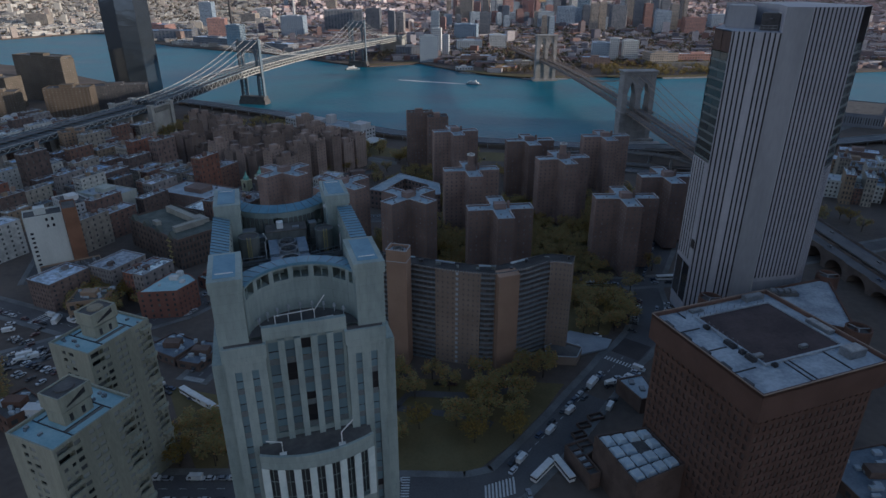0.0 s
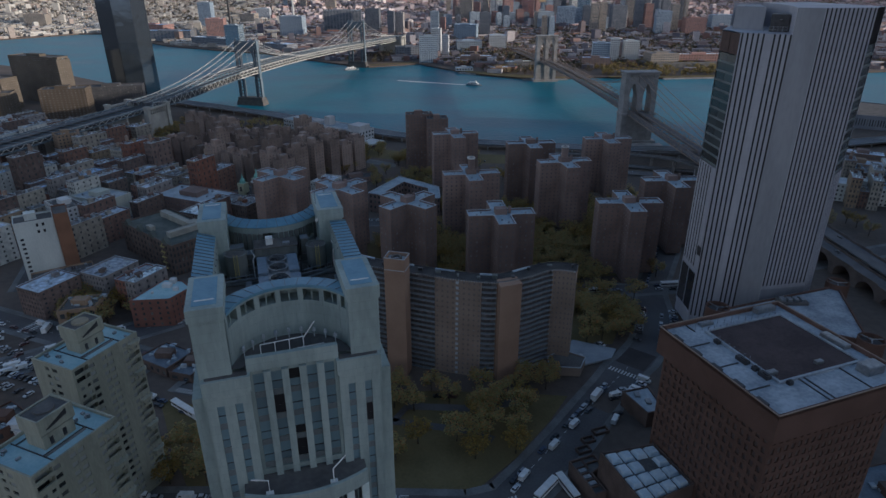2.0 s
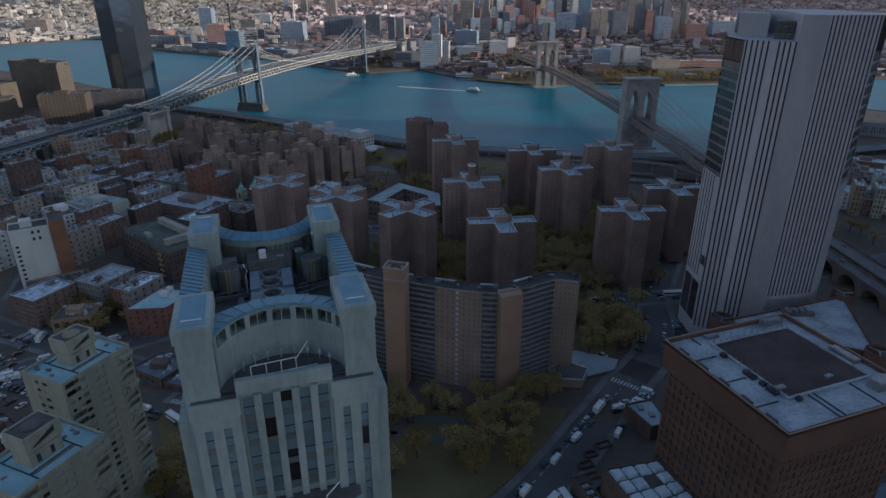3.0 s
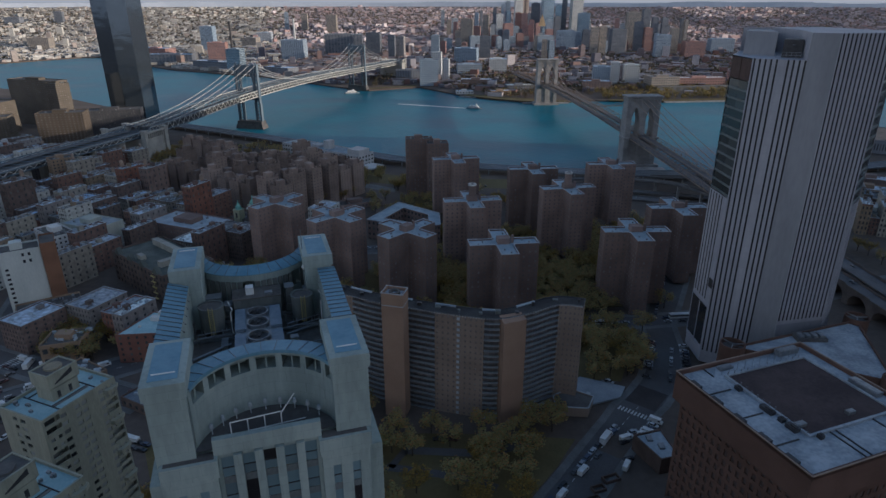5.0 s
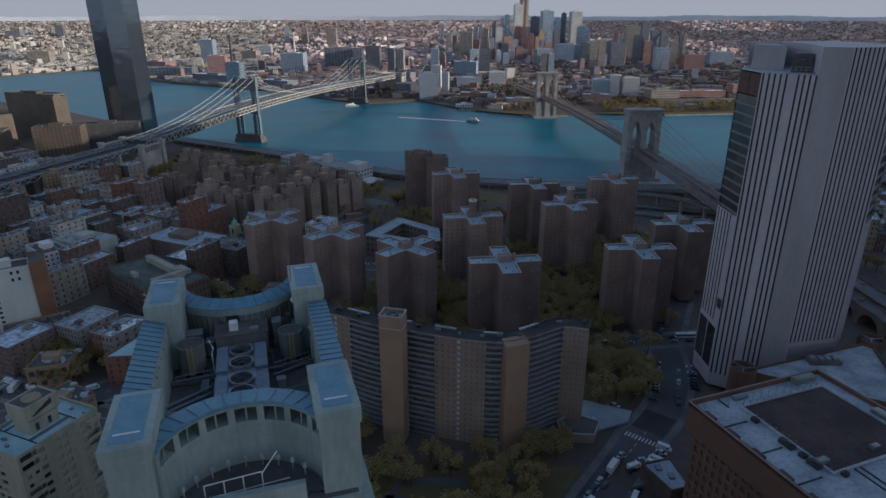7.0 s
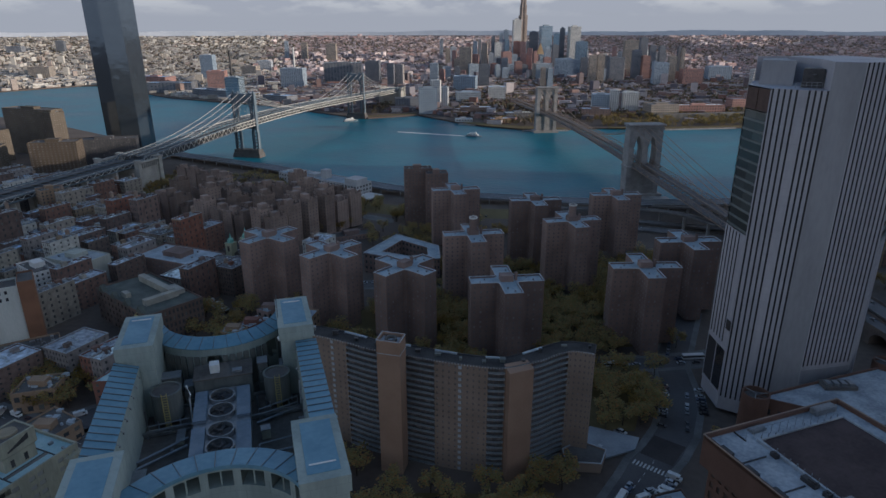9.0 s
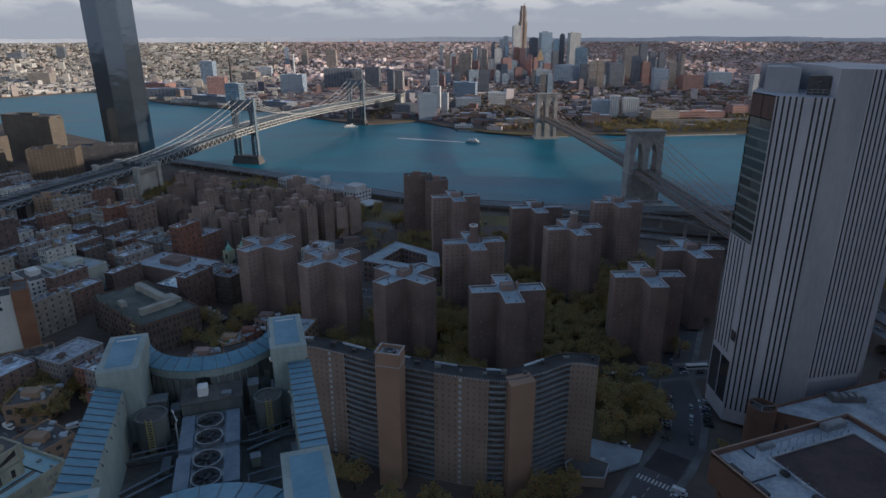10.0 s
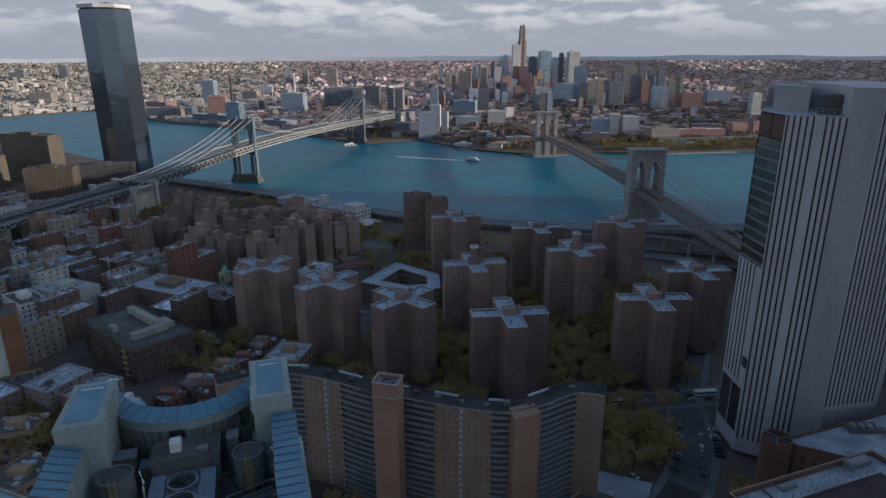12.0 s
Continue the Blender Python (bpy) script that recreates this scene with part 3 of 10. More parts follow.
def strip(name, pts, width, material, label, category, lift=0.06, kerb=0.0, kind="structure"):
    """A band along a line on the ground; kerb: height of raised edges."""
    dense = []
    for (xa, ya), (xb, yb) in zip(pts[:-1], pts[1:]):
        k = max(1, int(math.hypot(xb - xa, yb - ya) / 25))
        dense += [(xa + (xb - xa) * i / k, ya + (yb - ya) * i / k) for i in range(k)]
    dense.append(pts[-1])
    sh = Shape()
    L, R = [], []
    for i, (x, y) in enumerate(dense):
        xa, ya = dense[max(0, i - 1)]
        xb, yb = dense[min(len(dense) - 1, i + 1)]
        d = math.hypot(xb - xa, yb - ya)
        nx, ny = -(yb - ya) / d, (xb - xa) / d
        L.append((x + nx * width / 2, y + ny * width / 2))
        R.append((x - nx * width / 2, y - ny * width / 2))
    for i in range(len(dense) - 1):
        sh.quad(*[(x, y, gz(x, y) + lift) for x, y in (R[i], R[i + 1], L[i + 1], L[i])])
    ob = single(name, sh, material, label, category, kind=kind)
    if kerb:
        for side, sg in ((L, 1), (R, -1)):
            ks = Shape()
            for i in range(len(dense) - 1):
                (xa, ya), (xb, yb) = side[i], side[i + 1]
                d = math.hypot(xb - xa, yb - ya) or 1
                ox, oy = -(yb - ya) / d * 3.2 * sg, (xb - xa) / d * 3.2 * sg
                za, zb = gz(xa, ya) + lift, gz(xb, yb) + lift
                a, b, c, e = (xa, ya), (xb, yb), (xb + ox, yb + oy), (xa + ox, ya + oy)
                if sg < 0:
                    a, b, c, e, za, zb = b, a, e, c, zb, za
                ks.quad((*a, za), (*b, zb), (*b, zb + kerb), (*a, za + kerb))
                ks.quad((*a, za + kerb), (*b, zb + kerb), (*c, zb + kerb), (*e, za + kerb))
            single("pavement", ks, CONCRETE, "grey concrete pavement with a raised kerb", "pavement", kind="structure")
    return ob


ROADS = {
    "plaza_street": ([(-130, 170), (-60, 172), (-10, 172), (6, 172), (20, 177), (34, 194), (46, 210), (59, 228.5), (72, 247), (79, 258), (88, 268), (98, 282.5), (107, 302), (112, 320), (116, 346), (128, 372), (150, 420)], 15),
    "cross_street": ([(20, 338), (72, 344), (104, 347), (135, 352), (215, 382), (330, 425)], 12),
    "market_street": ([(-120, 235), (-95, 330), (-85, 370)], 10),
    "bowery": ([(-270, 210), (-200, 262), (-150, 300), (-120, 350), (-115, 420)], 16),
    "mott": ([(-330, 330), (-225, 290), (-140, 258)], 12),
    "east_street": ([(-215, 560), (-150, 500), (-110, 470), (-90, 455), (20, 470)], 12),
}
for pts, wd in ROADS.values():
    strip("road", pts, wd, ASPHALT, "dark asphalt city street with worn lane markings", "road", 0.06, 0.15)
for pts, wd in (([(-320, 560), (-210, 540)], 10), ([(-300, 470), (-205, 432)], 9), ([(-380, 590), (-310, 470), (-255, 330)], 9), ([(-275, 620), (-215, 480), (-180, 400)], 9)):
    strip("road", pts, wd, ASPHALT, "narrow dark asphalt side street between tenements", "road", 0.05, 0.15)

strip("road_patch", [(83.5, 263), (93.5, 276)], 14, DARK_ASPHALT, "freshly laid dark brown asphalt at the crossing", "road", 0.10)
# lane and crossing marks
marks = Shape()
cx, cy = 80.0, 257.0
for i in range(11):
    s = -7.5 + i * 1.5
    ux, uy = 0.80, -0.60
    px, py = cx + ux * s, cy + uy * s
    vx, vy = 0.60, 0.80
    a = [(px - vx * 1.6 - ux * .35, py - vy * 1.6 - uy * .35), (px - vx * 1.6 + ux * .35, py - vy * 1.6 + uy * .35), (px + vx * 1.6 + ux * .35, py + vy * 1.6 + uy * .35), (px + vx * 1.6 - ux * .35, py + vy * 1.6 - uy * .35)]
    marks.quad(*[(x, y, gz(x, y) + 0.07) for x, y in a])
for i in range(9):
    px, py = 12 + i * 1.3, 172.0 + i * 0.55
    a = [(px - .35, py - 4), (px + .35, py - 4), (px + .35, py + 4), (px - .35, py + 4)]
    marks.quad(*[(x, y, gz(x, y) + 0.07) for x, y in a])
for k in range(22):
    t = k / 21
    px, py = 24 + 64 * t, 187 + 82 * t
    vx, vy = 0.61, 0.79
    a = [(px - vx * 1.2 + .1, py - vy * 1.2), (px + vx * 1.2 + .1, py + vy * 1.2), (px + vx * 1.2 - .1, py + vy * 1.2 + .1), (px - vx * 1.2 - .1, py - vy * 1.2 + .1)]
    marks.quad(*[(x, y, gz(x, y) + 0.07) for x, y in a])
for (xa, ya), (xb, yb) in (((-262, 216), (-206, 256)), ((-196, 264), (-152, 298)), ((-148, 302), (-122, 346)), ((-300, 318), (-228, 291)), ((-218, 288), (-150, 262)), ((-118, 240), (-97, 322)), ((24, 339), (90, 346)), ((140, 354), (200, 376)), ((-120, 171), (-20, 174))):
    L = math.hypot(xb - xa, yb - ya)
    vx, vy = (xb - xa) / L, (yb - ya) / L
    for k in range(int(L / 7)):
        px, py = xa + vx * k * 7, ya + vy * k * 7
        a = [(px - vy * .08, py + vx * .08), (px + vy * .08, py - vx * .08), (px + vx * 3 + vy * .08, py + vy * 3 - vx * .08), (px + vx * 3 - vy * .08, py + vy * 3 + vx * .08)]
        marks.quad(*[(x, y, gz(x, y) + 0.07) for x, y in a])
    for ex, ey in ((xa - vx * 3, ya - vy * 3), (xb + vx * 3, yb + vy * 3)):
        for k in range(-4, 5):
            px, py = ex - vy * k * 1.3, ey + vx * k * 1.3
            a = [(px - vx * 1.5 - vy * .3, py - vy * 1.5 + vx * .3), (px - vx * 1.5 + vy * .3, py - vy * 1.5 - vx * .3), (px + vx * 1.5 + vy * .3, py + vy * 1.5 - vx * .3), (px + vx * 1.5 - vy * .3, py + vy * 1.5 + vx * .3)]
            marks.quad(*[(x, y, gz(x, y) + 0.075) for x, y in a])
single("road_marking", marks, ROAD_PAINT, "worn white crossing bars and lane dashes on asphalt", "road marking", kind="structure")


def lawn(poly, label="dry green-brown lawn under autumn trees"):
    sh = Shape()
    sh.prism([(x, y) for x, y in poly], gz(*poly[0]) - 1.0, max(gz(*p) for p in poly) + 0.12)
    single("lawn", sh, LAWN, label, "lawn", kind="structure")


lawn([(-30, 182), (8, 182), (24, 199), (40, 221), (50, 238), (20, 240), (-14, 240), (-40, 236), (-44, 200)])
for pts_, wd_ in (([(-40, 216), (-25, 219), (6, 214), (16, 209)], 4.0), ([(-20, 229), (14, 228), (32, 236)], 4.5), ([(-25, 219), (-20, 229)], 3.0)):
    strip("park_path", pts_, wd_, ASPHALT, "dark asphalt path through the small park", "path", 0.3)
lawn([(-90, 190), (-55, 186), (-52, 225), (-88, 235)])
lawn([(-129, 232), (-112, 204), (-96, 181), (-84, 181), (-92, 205), (-104, 226)])
lawn([(56, 285), (80, 283), (92, 312), (98, 342), (66, 338)])
for cx, cy, a, b in ((-55, 385, 60, 60), (5, 395, 50, 60), (70, 400, 60, 75), (115, 455, 55, 60), (25, 480, 70, 60), (95, 495, 50, 45), (-20, 580, 55, 50)):
    lawn(rect(cx, cy, a, b, 10))
lot = Shape()
lot.prism([(-112, 636), (-102, 576), (-60, 562), (-64, 640), (-96, 658)], 3.5, 7.3)
single("parking_lot", lot, CONCRETE, "worn grey asphalt parking lot behind the courtyard school", "parking lot", kind="structure")
strip("esplanade", [(-130, 700), (-60, 675), (60, 668)], 40, LAWN, "dark park ground beside the elevated road", "park ground", 0.05)
plaza = Shape()
plaza.prism([(46, 268), (62, 262), (76, 268), (80, 276), (60, 284)], 16.9, 17.75)
single("plaza_paving", plaza, PLAZA_STONE, "pale paved corner plaza by the street", "pavement", kind="structure")


# ---------------------------------------------------------------- courthouse tower
def sash_strips(slots, floors, parent, seed):
    """Fills tall recessed slots: on each floor a grey spandrel, a low sash and a tall sash, a few sashes dark and open."""
    rr = random.Random(seed)
    pale, dark, panels, bars = [], [], [], []
    for (x, y, z), ang, ww, wh in slots:
        fh = wh / floors
        out = lambda d: (x + math.sin(ang) * d, y - math.cos(ang) * d)
        for f in range(floors):
            z0 = z + f * fh
            panels.append(((*out(.12), z0), ang, ww, fh * .24))
            bars.append(((*out(.06), z0 + fh * .54), ang, ww, fh * .03))
            shut = rr.random()
            (dark if shut < .15 else pale).append(((x, y, z0 + fh * .24), ang, ww, fh * .30))
            (dark if shut < .08 or shut > .92 else pale).append(((x, y, z0 + fh * .57), ang, ww, fh * .43))
    glaze(panels, COURT_SPANDREL, parent, "spandrel_panel")
    glaze(bars, DARK_METAL, parent, "sash_bar")
    glaze(pale, GLASS_COURT, parent)
    glaze(dark, GLASS_OPEN, parent)


COURT_SPANDREL = surface("grey_spandrel_panel", (0.150, 0.170, 0.175), (0.215, 0.238, 0.242), 0.7, 0.4, 2.0, 0.1)
GLASS_OPEN = glazing("dark_open_window", (0.020, 0.020, 0.024), (0.034, 0.030, 0.034), 0.3, False, 0.6)


def courthouse():
    """Limestone tower; u to its right, v to its back, origin at the middle of the plan."""
    base = thing("courthouse", "pale limestone courthouse tower with curved crown and corner pylons", "courthouse", pose(-32.83, 118.49, 17.3, 0, 0, 18.7))
    Z = lambda z: z - 17.3
    wall = Shape()
    panes = []
    # shaft
    for a, b in (((15.6, -24), (15.6, 25)), ((-15.6, 25), (-15.6, -24))):
        facade(wall, panes, a, b, Z(17.3), Z(127), 9, 25, 0.28, 0.62, 0.45, 0.2)
    facade(wall, panes, (15.6, 25), (-15.6, 25), Z(17.3), Z(127), 8, 25, 0.4, 0.6, 0.45, 0.2)
    wall.quad((-15.6, -24, 0), (-13.4, -24, 0), (-13.4, -24, Z(127)), (-15.6, -24, Z(127)))
    wall.quad((13.4, -24, 0), (15.6, -24, 0), (15.6, -24, Z(127)), (13.4, -24, Z(127)))
    wall.prism([(-15.6, -24), (-13.4, -24), (-13.4, 25), (-15.6, 25)], Z(126.9), Z(127))
    wall.prism([(13.4, -24), (15.6, -24), (15.6, 25), (13.4, 25)], Z(126.9), Z(127))
    part("shaft", wall, LIMESTONE, base)
    # front shoulders, each with two tall window strips
    for s in (-1, 1):
        sh = Shape()
        u0, u1 = (-13.4, -6.8) if s < 0 else (6.8, 13.4)
        sh_p = []
        tall = []
        facade(sh, sh_p, (u0, -26.2), (u1, -26.2), Z(17.3), Z(75), 2, 12, 0.42, 0.74, 0.5, 0.16, 0.6)
        facade(sh, tall, (u0, -26.2), (u1, -26.2), Z(75), Z(126.4), 2, 1, 0.42, 1.0, 0.5, 0.0, 0.6)
        sh.quad((u0, -26.2, Z(126.4)), (u1, -26.2, Z(126.4)), (u1, -26.2, Z(128.5)), (u0, -26.2, Z(128.5)))
        sh.quad((u1, -26.2, 0), (u1, -24, 0), (u1, -24, Z(128.5)), (u1, -26.2, Z(128.5)))
        sh.quad((u0, -24, 0), (u0, -26.2, 0), (u0, -26.2, Z(128.5)), (u0, -24, Z(128.5)))
        sh.prism([(u0 - .25, -26.5), (u1 + .25, -26.5), (u1 + .25, -21), (u0 - .25, -21)], Z(128.5), Z(131.2))
        ob = part("shoulder", sh, LIMESTONE, base)
        glaze(sh_p, GLASS_COURT, ob)
        sash_strips(tall, 11, ob, 40 + s)
        top = Shape()
        top.box(u0 + .2, -26.0, Z(131.2), u1 - .2, -24.5, Z(131.26))
        part("ledge_roof", top, ROOF_DARK, base)
    # middle bay: five strips between pilasters, above a bowed terrace
    mid, mp = Shape(), []
    tall = []
    facade(mid, tall, (-6.8, -25.0), (6.8, -25.0), Z(111.5), Z(130.4), 5, 1, 0.62, 1.0, 0.5, 0.0)
    mid.quad((-6.8, -25.0, Z(130.4)), (6.8, -25.0, Z(130.4)), (6.8, -25.0, Z(131.2)), (-6.8, -25.0, Z(131.2)))
    facade(mid, mp, (-6.8, -25.0), (6.8, -25.0), Z(17.3), Z(98), 5, 18, 0.62, 0.7, 0.5, 0.1)
    mid.quad((-6.8, -25.0, Z(98)), (6.8, -25.0, Z(98)), (6.8, -25.0, Z(111.5)), (-6.8, -25.0, Z(111.5)))
    mid.prism([(-7.0, -25.4), (7.0, -25.4), (7.0, -24.5), (-7.0, -24.5)], Z(131.2), Z(133.6), True, True)
    ob = part("middle_bay", mid, LIMESTONE, base)
    glaze(mp, GLASS_COURT, ob)
    sash_strips(tall, 4, ob, 47)
    for k in range(4):
        u = -6.8 + 13.6 * (k + 1) / 5
        pil = Shape()
        pil.box(u - .55, -25.8, Z(110.4), u + .55, -24.9, Z(131.0))
        part("pilaster", pil, LIMESTONE, base)
    # bowed terrace with cornice and white columns below
    bow = lambda u, d=0.0: -29.9 - 2.4 * (1 - (u / 9.9) ** 2) - d
    N = 22
    us = [-9.9 + 19.8 * k / N for k in range(N + 1)]
    slab, floor = Shape(), Shape()
    for ua, ub in zip(us[:-1], us[1:]):
        for d0, d1, za, zb in ((0.0, 0.0, 108.6, 111.4),):
            slab.quad((ua, bow(ua), Z(za)), (ub, bow(ub), Z(za)), (ub, bow(ub), Z(zb)), (ua, bow(ua), Z(zb)))
        slab.quad((ua, bow(ua), Z(111.4)), (ub, bow(ub), Z(111.4)), (ub, bow(ub) + .6, Z(111.4)), (ua, bow(ua) + .6, Z(111.4)))
        slab.quad((ub, bow(ub) + .6, Z(110.3)), (ua, bow(ua) + .6, Z(110.3)), (ua, bow(ua) + .6, Z(111.4)), (ub, bow(ub) + .6, Z(111.4)))
        slab.quad((ub, bow(ub), Z(108.6)), (ua, bow(ua), Z(108.6)), (ua, -24.5, Z(108.6)), (ub, -24.5, Z(108.6)))
        floor.quad((ua, bow(ua) + .6, Z(110.4)), (ub, bow(ub) + .6, Z(110.4)), (ub, -25.0, Z(110.4)), (ua, -25.0, Z(110.4)))
        slab.quad((ua, bow(ua) + .5, 0), (ub, bow(ub) + .5, 0), (ub, bow(ub) + .5, Z(97.5)), (ua, bow(ua) + .5, Z(97.5)))
        slab.quad((ua, bow(ua) + .5, Z(97.5)), (ub, bow(ub) + .5, Z(97.5)), (ub, -25.5, Z(97.5)), (ua, -25.5, Z(97.5)))
    part("bowed_cornice", slab, LIMESTONE, base)
    part("terrace_floor", floor, ROOF_DARK, base)
    glassb, mull = Shape(), Shape()
    for ua, ub in zip(us[:-1], us[1:]):
        glassb.quad((ua, bow(ua) + 1.6, Z(97.5)), (ub, bow(ub) + 1.6, Z(97.5)), (ub, bow(ub) + 1.6, Z(108.6)), (ua, bow(ua) + 1.6, Z(108.6)))
        mull.box(ua - .06, bow(ua) + 1.45, Z(97.5), ua + .06, bow(ua) + 1.6, Z(108.6))
    mull2 = Shape()
    for zz in (101, 104.5):
        for ua, ub in zip(us[:-1], us[1:]):
            mull2.bar((ua, bow(ua) + 1.52, Z(zz)), (ub, bow(ub) + 1.52, Z(zz)), 0.07)
    part("bow_glazing", glassb, GLASS, base)
    part("mullion", mull, LIMESTONE, base)
    part("transom", mull2, LIMESTONE, base)
    for k in range(8):
        u = -9.3 + 18.6 * k / 7
        col = Shape()
        col.box(u - .62, bow(u) + .02, Z(97.5), u + .62, bow(u) + .95, Z(108.6))
        part("column", col, COLUMN_WHITE, base, "bright white stone column")
    # window-washing davits on the terrace
    for u in (-6.0, 4.2):
        dv = Shape()
        v = bow(u) + 1.6
        dv.tube([(u, v, Z(110.4)), (u, v, Z(113.4)), (u + (2.2 if u > 0 else -2.6), v + .5, Z(113.4 + (1.8 if u > 0 else 0.4)))], 0.11, 6)
        dv.box(u - .6, v - .4, Z(110.4), u + .6, v + .4, Z(110.9))
        part("davit", dv, PIPE_WHITE, base, "white painted steel davit arm")
    # corner pylons with flat blue-grey roofs
    for u, v in ((-11.5, -19.85), (11.5, -19.85), (-11.5, 16.35), (11.5, 16.35)):
        py = Shape()
        w2, d2, zt = 2.4, 5.4, 143.2
        py.prism(rect(u, v, 2 * w2, 2 * d2), Z(120), Z(zt - 2.2))
        py.prism(rect(u, v, 2 * w2 + .5, 2 * d2 + .5), Z(zt - 2.2), Z(zt - .1), True, True)
        o = rect(u, v, 2 * w2 + .5, 2 * d2 + .5)
        ins = rect(u, v, 2 * w2 - 1.3, 2 * d2 - 1.6)
        for j in range(4):
            a, b, c, d = o[j], o[(j + 1) % 4], ins[(j + 1) % 4], ins[j]
            py.quad((*a, Z(zt - .1)), (*b, Z(zt - .1)), (*c, Z(zt)), (*d, Z(zt)))
        ob = part("pylon", py, LIMESTONE, base)
        rf = Shape()
        rf.prism(ins, Z(zt - .02), Z(zt + .06))
        part("pylon_roof", rf, ROOF_BLUE, base, "blue-grey metal roof panel")
        bar = Shape()
        vv = v - d2 + 2.2 if v < 0 else v + d2 - 2.0
        bar.box(u - w2 + 1.0, vv - .06, Z(zt + .06), u + w2 - 1.0, vv + .06, Z(zt + .2))
        part("roof_rail", bar, PIPE_WHITE, base)
    # curved walls between the pylons, front and back, with openings under a metal-clad ring
    for sg, zt, vc, uc in ((-1, 140.6, -26.8, .3), (1, 138.6, 27.4, -.2)):
        ring, roofr = Shape(), Shape()
        R1, R2, n = 9.7, 12.6 if sg < 0 else 11.7, 28
        lim = math.asin(min(1.0, 9.3 / R1))
        pt = lambda r, t: (uc + r * math.sin(t), vc - sg * r * math.cos(t))
        ts = [-lim + 2 * lim * k / n for k in range(n + 1)]
        zfloor = 126.5
        for k in range(n):
            ta, tb = ts[k], ts[k + 1]
            if sg > 0:
                ta, tb = tb, ta
            f0, f1, b0, b1 = pt(R1, ta), pt(R1, tb), pt(R2, ta), pt(R2, tb)
            if sg > 0:
                f0, f1, b0, b1 = b0, b1, f0, f1
            opening = (k % 4) in (1, 2, 3) if sg < 0 else (k % 9) in (3, 4)
            zo0, zo1 = (zt - 2.5, zt - .45) if sg < 0 else (zt - 4.4, zt - 1.2)
            for lo, hi in (((zfloor, zo0), (zo1, zt)) if opening else ((zfloor, zo0), (zo0, zo1), (zo1, zt))):
                ring.quad((*f0, Z(lo)), (*f1, Z(lo)), (*f1, Z(hi)), (*f0, Z(hi)))
            for lo, hi in ((zfloor, zo0), (zo0, zo1), (zo1, zt)):
                ring.quad((*b1, Z(lo)), (*b0, Z(lo)), (*b0, Z(hi)), (*b1, Z(hi)))
            if opening:
                ring.quad((*f0, Z(zo0)), (*f1, Z(zo0)), (*b1, Z(zo0)), (*b0, Z(zo0)))
                ring.quad((*b0, Z(zo1)), (*b1, Z(zo1)), (*f1, Z(zo1)), (*f0, Z(zo1)))
            if (k % 4) in (0, 1) and sg < 0 or (k % 9) in (3, 5) and sg > 0:
                ring.quad((*f0, Z(zo0)), (*b0, Z(zo0)), (*b0, Z(zo1)), (*f0, Z(zo1)))
                ring.quad((*f0, Z(zo1)), (*b0, Z(zo1)), (*b0, Z(zo0)), (*f0, Z(zo0)))
            g0, g1, c0, c1 = pt(R1 - .3, ta), pt(R1 - .3, tb), pt(R2 + .2, ta), pt(R2 + .2, tb)
            zi, ze = (.5, .15) if sg < 0 else (.1, 1.1)
            if sg > 0:
                g0, g1, c0, c1 = c0, c1, g0, g1
                roofr.quad((*c1, Z(zt - .3)), (*c0, Z(zt - .3)), (*c0, Z(zt + ze)), (*c1, Z(zt + ze)))
            roofr.quad((*g0, Z(zt)), (*g1, Z(zt)), (*g1, Z(zt + zi)), (*g0, Z(zt + zi)))
            roofr.quad((*g0, Z(zt + zi)), (*g1, Z(zt + zi)), (*c1, Z(zt + ze)), (*c0, Z(zt + ze)))
            roofr.quad((*c1, Z(zt - .2)), (*c0, Z(zt - .2)), (*c0, Z(zt + .15)), (*c1, Z(zt + .15)))
            if k % 2 == 0:
                part("roof_seam", Shape().bar((*g0, Z(zt + zi + .03)), (*c0, Z(zt + ze + .03)), 0.07), ROOF_SEAM, base)
        part("curved_wall", ring, LIMESTONE, base)
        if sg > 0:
            # screens added between the openings; their dull grey stands for wall shade and dirt
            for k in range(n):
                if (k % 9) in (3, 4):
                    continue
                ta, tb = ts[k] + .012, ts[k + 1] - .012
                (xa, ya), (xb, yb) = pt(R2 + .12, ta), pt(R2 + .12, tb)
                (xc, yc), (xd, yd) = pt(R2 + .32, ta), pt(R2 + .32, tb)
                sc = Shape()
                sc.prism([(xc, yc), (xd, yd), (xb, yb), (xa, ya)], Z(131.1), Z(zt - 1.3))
                part("wall_screen", sc, TANK, base, "added screen panel, wall shade put into its dull grey")
        for k in range(n):
            if k % 4 == 2 and sg < 0:
                r = R1 + .35 if sg < 0 else R2 - .35
                x, y = pt(r, (ts[k] + ts[k + 1]) / 2)
                mu = Shape()
                mu.box(x - .09, y - .09, Z(zo0), x + .09, y + .09, Z(zo1))
                part("opening_mullion", mu, LIMESTONE, base)
        part("ring_roof", roofr, ROOF_BLUE, base, "blue-grey standing-seam metal roof")
    # terrace inside the front curve, with white frame and lamps
    tf = Shape()
    tf.face([(-9.4, -24.9, Z(131.9)), (9.4, -24.9, Z(131.9))] + [(9.6 * math.sin(t), -26.8 + 9.6 * math.cos(t), Z(131.9)) for t in [1.1 - 2.2 * k / 16 for k in range(17)]])
    part("crown_terrace", tf, ROOF_DARK, base)
    fr = Shape()
    for k in range(4):
        u = -4.6 + k * 2.2
        v = -23.4 + 0.2 * k
        fr.bar((u, v, Z(131.9)), (u, v, Z(134.5)), 0.08, 6)
    fr.bar((-4.6, -23.4, Z(134.5)), (2.0, -22.8, Z(134.5)), 0.08, 6)
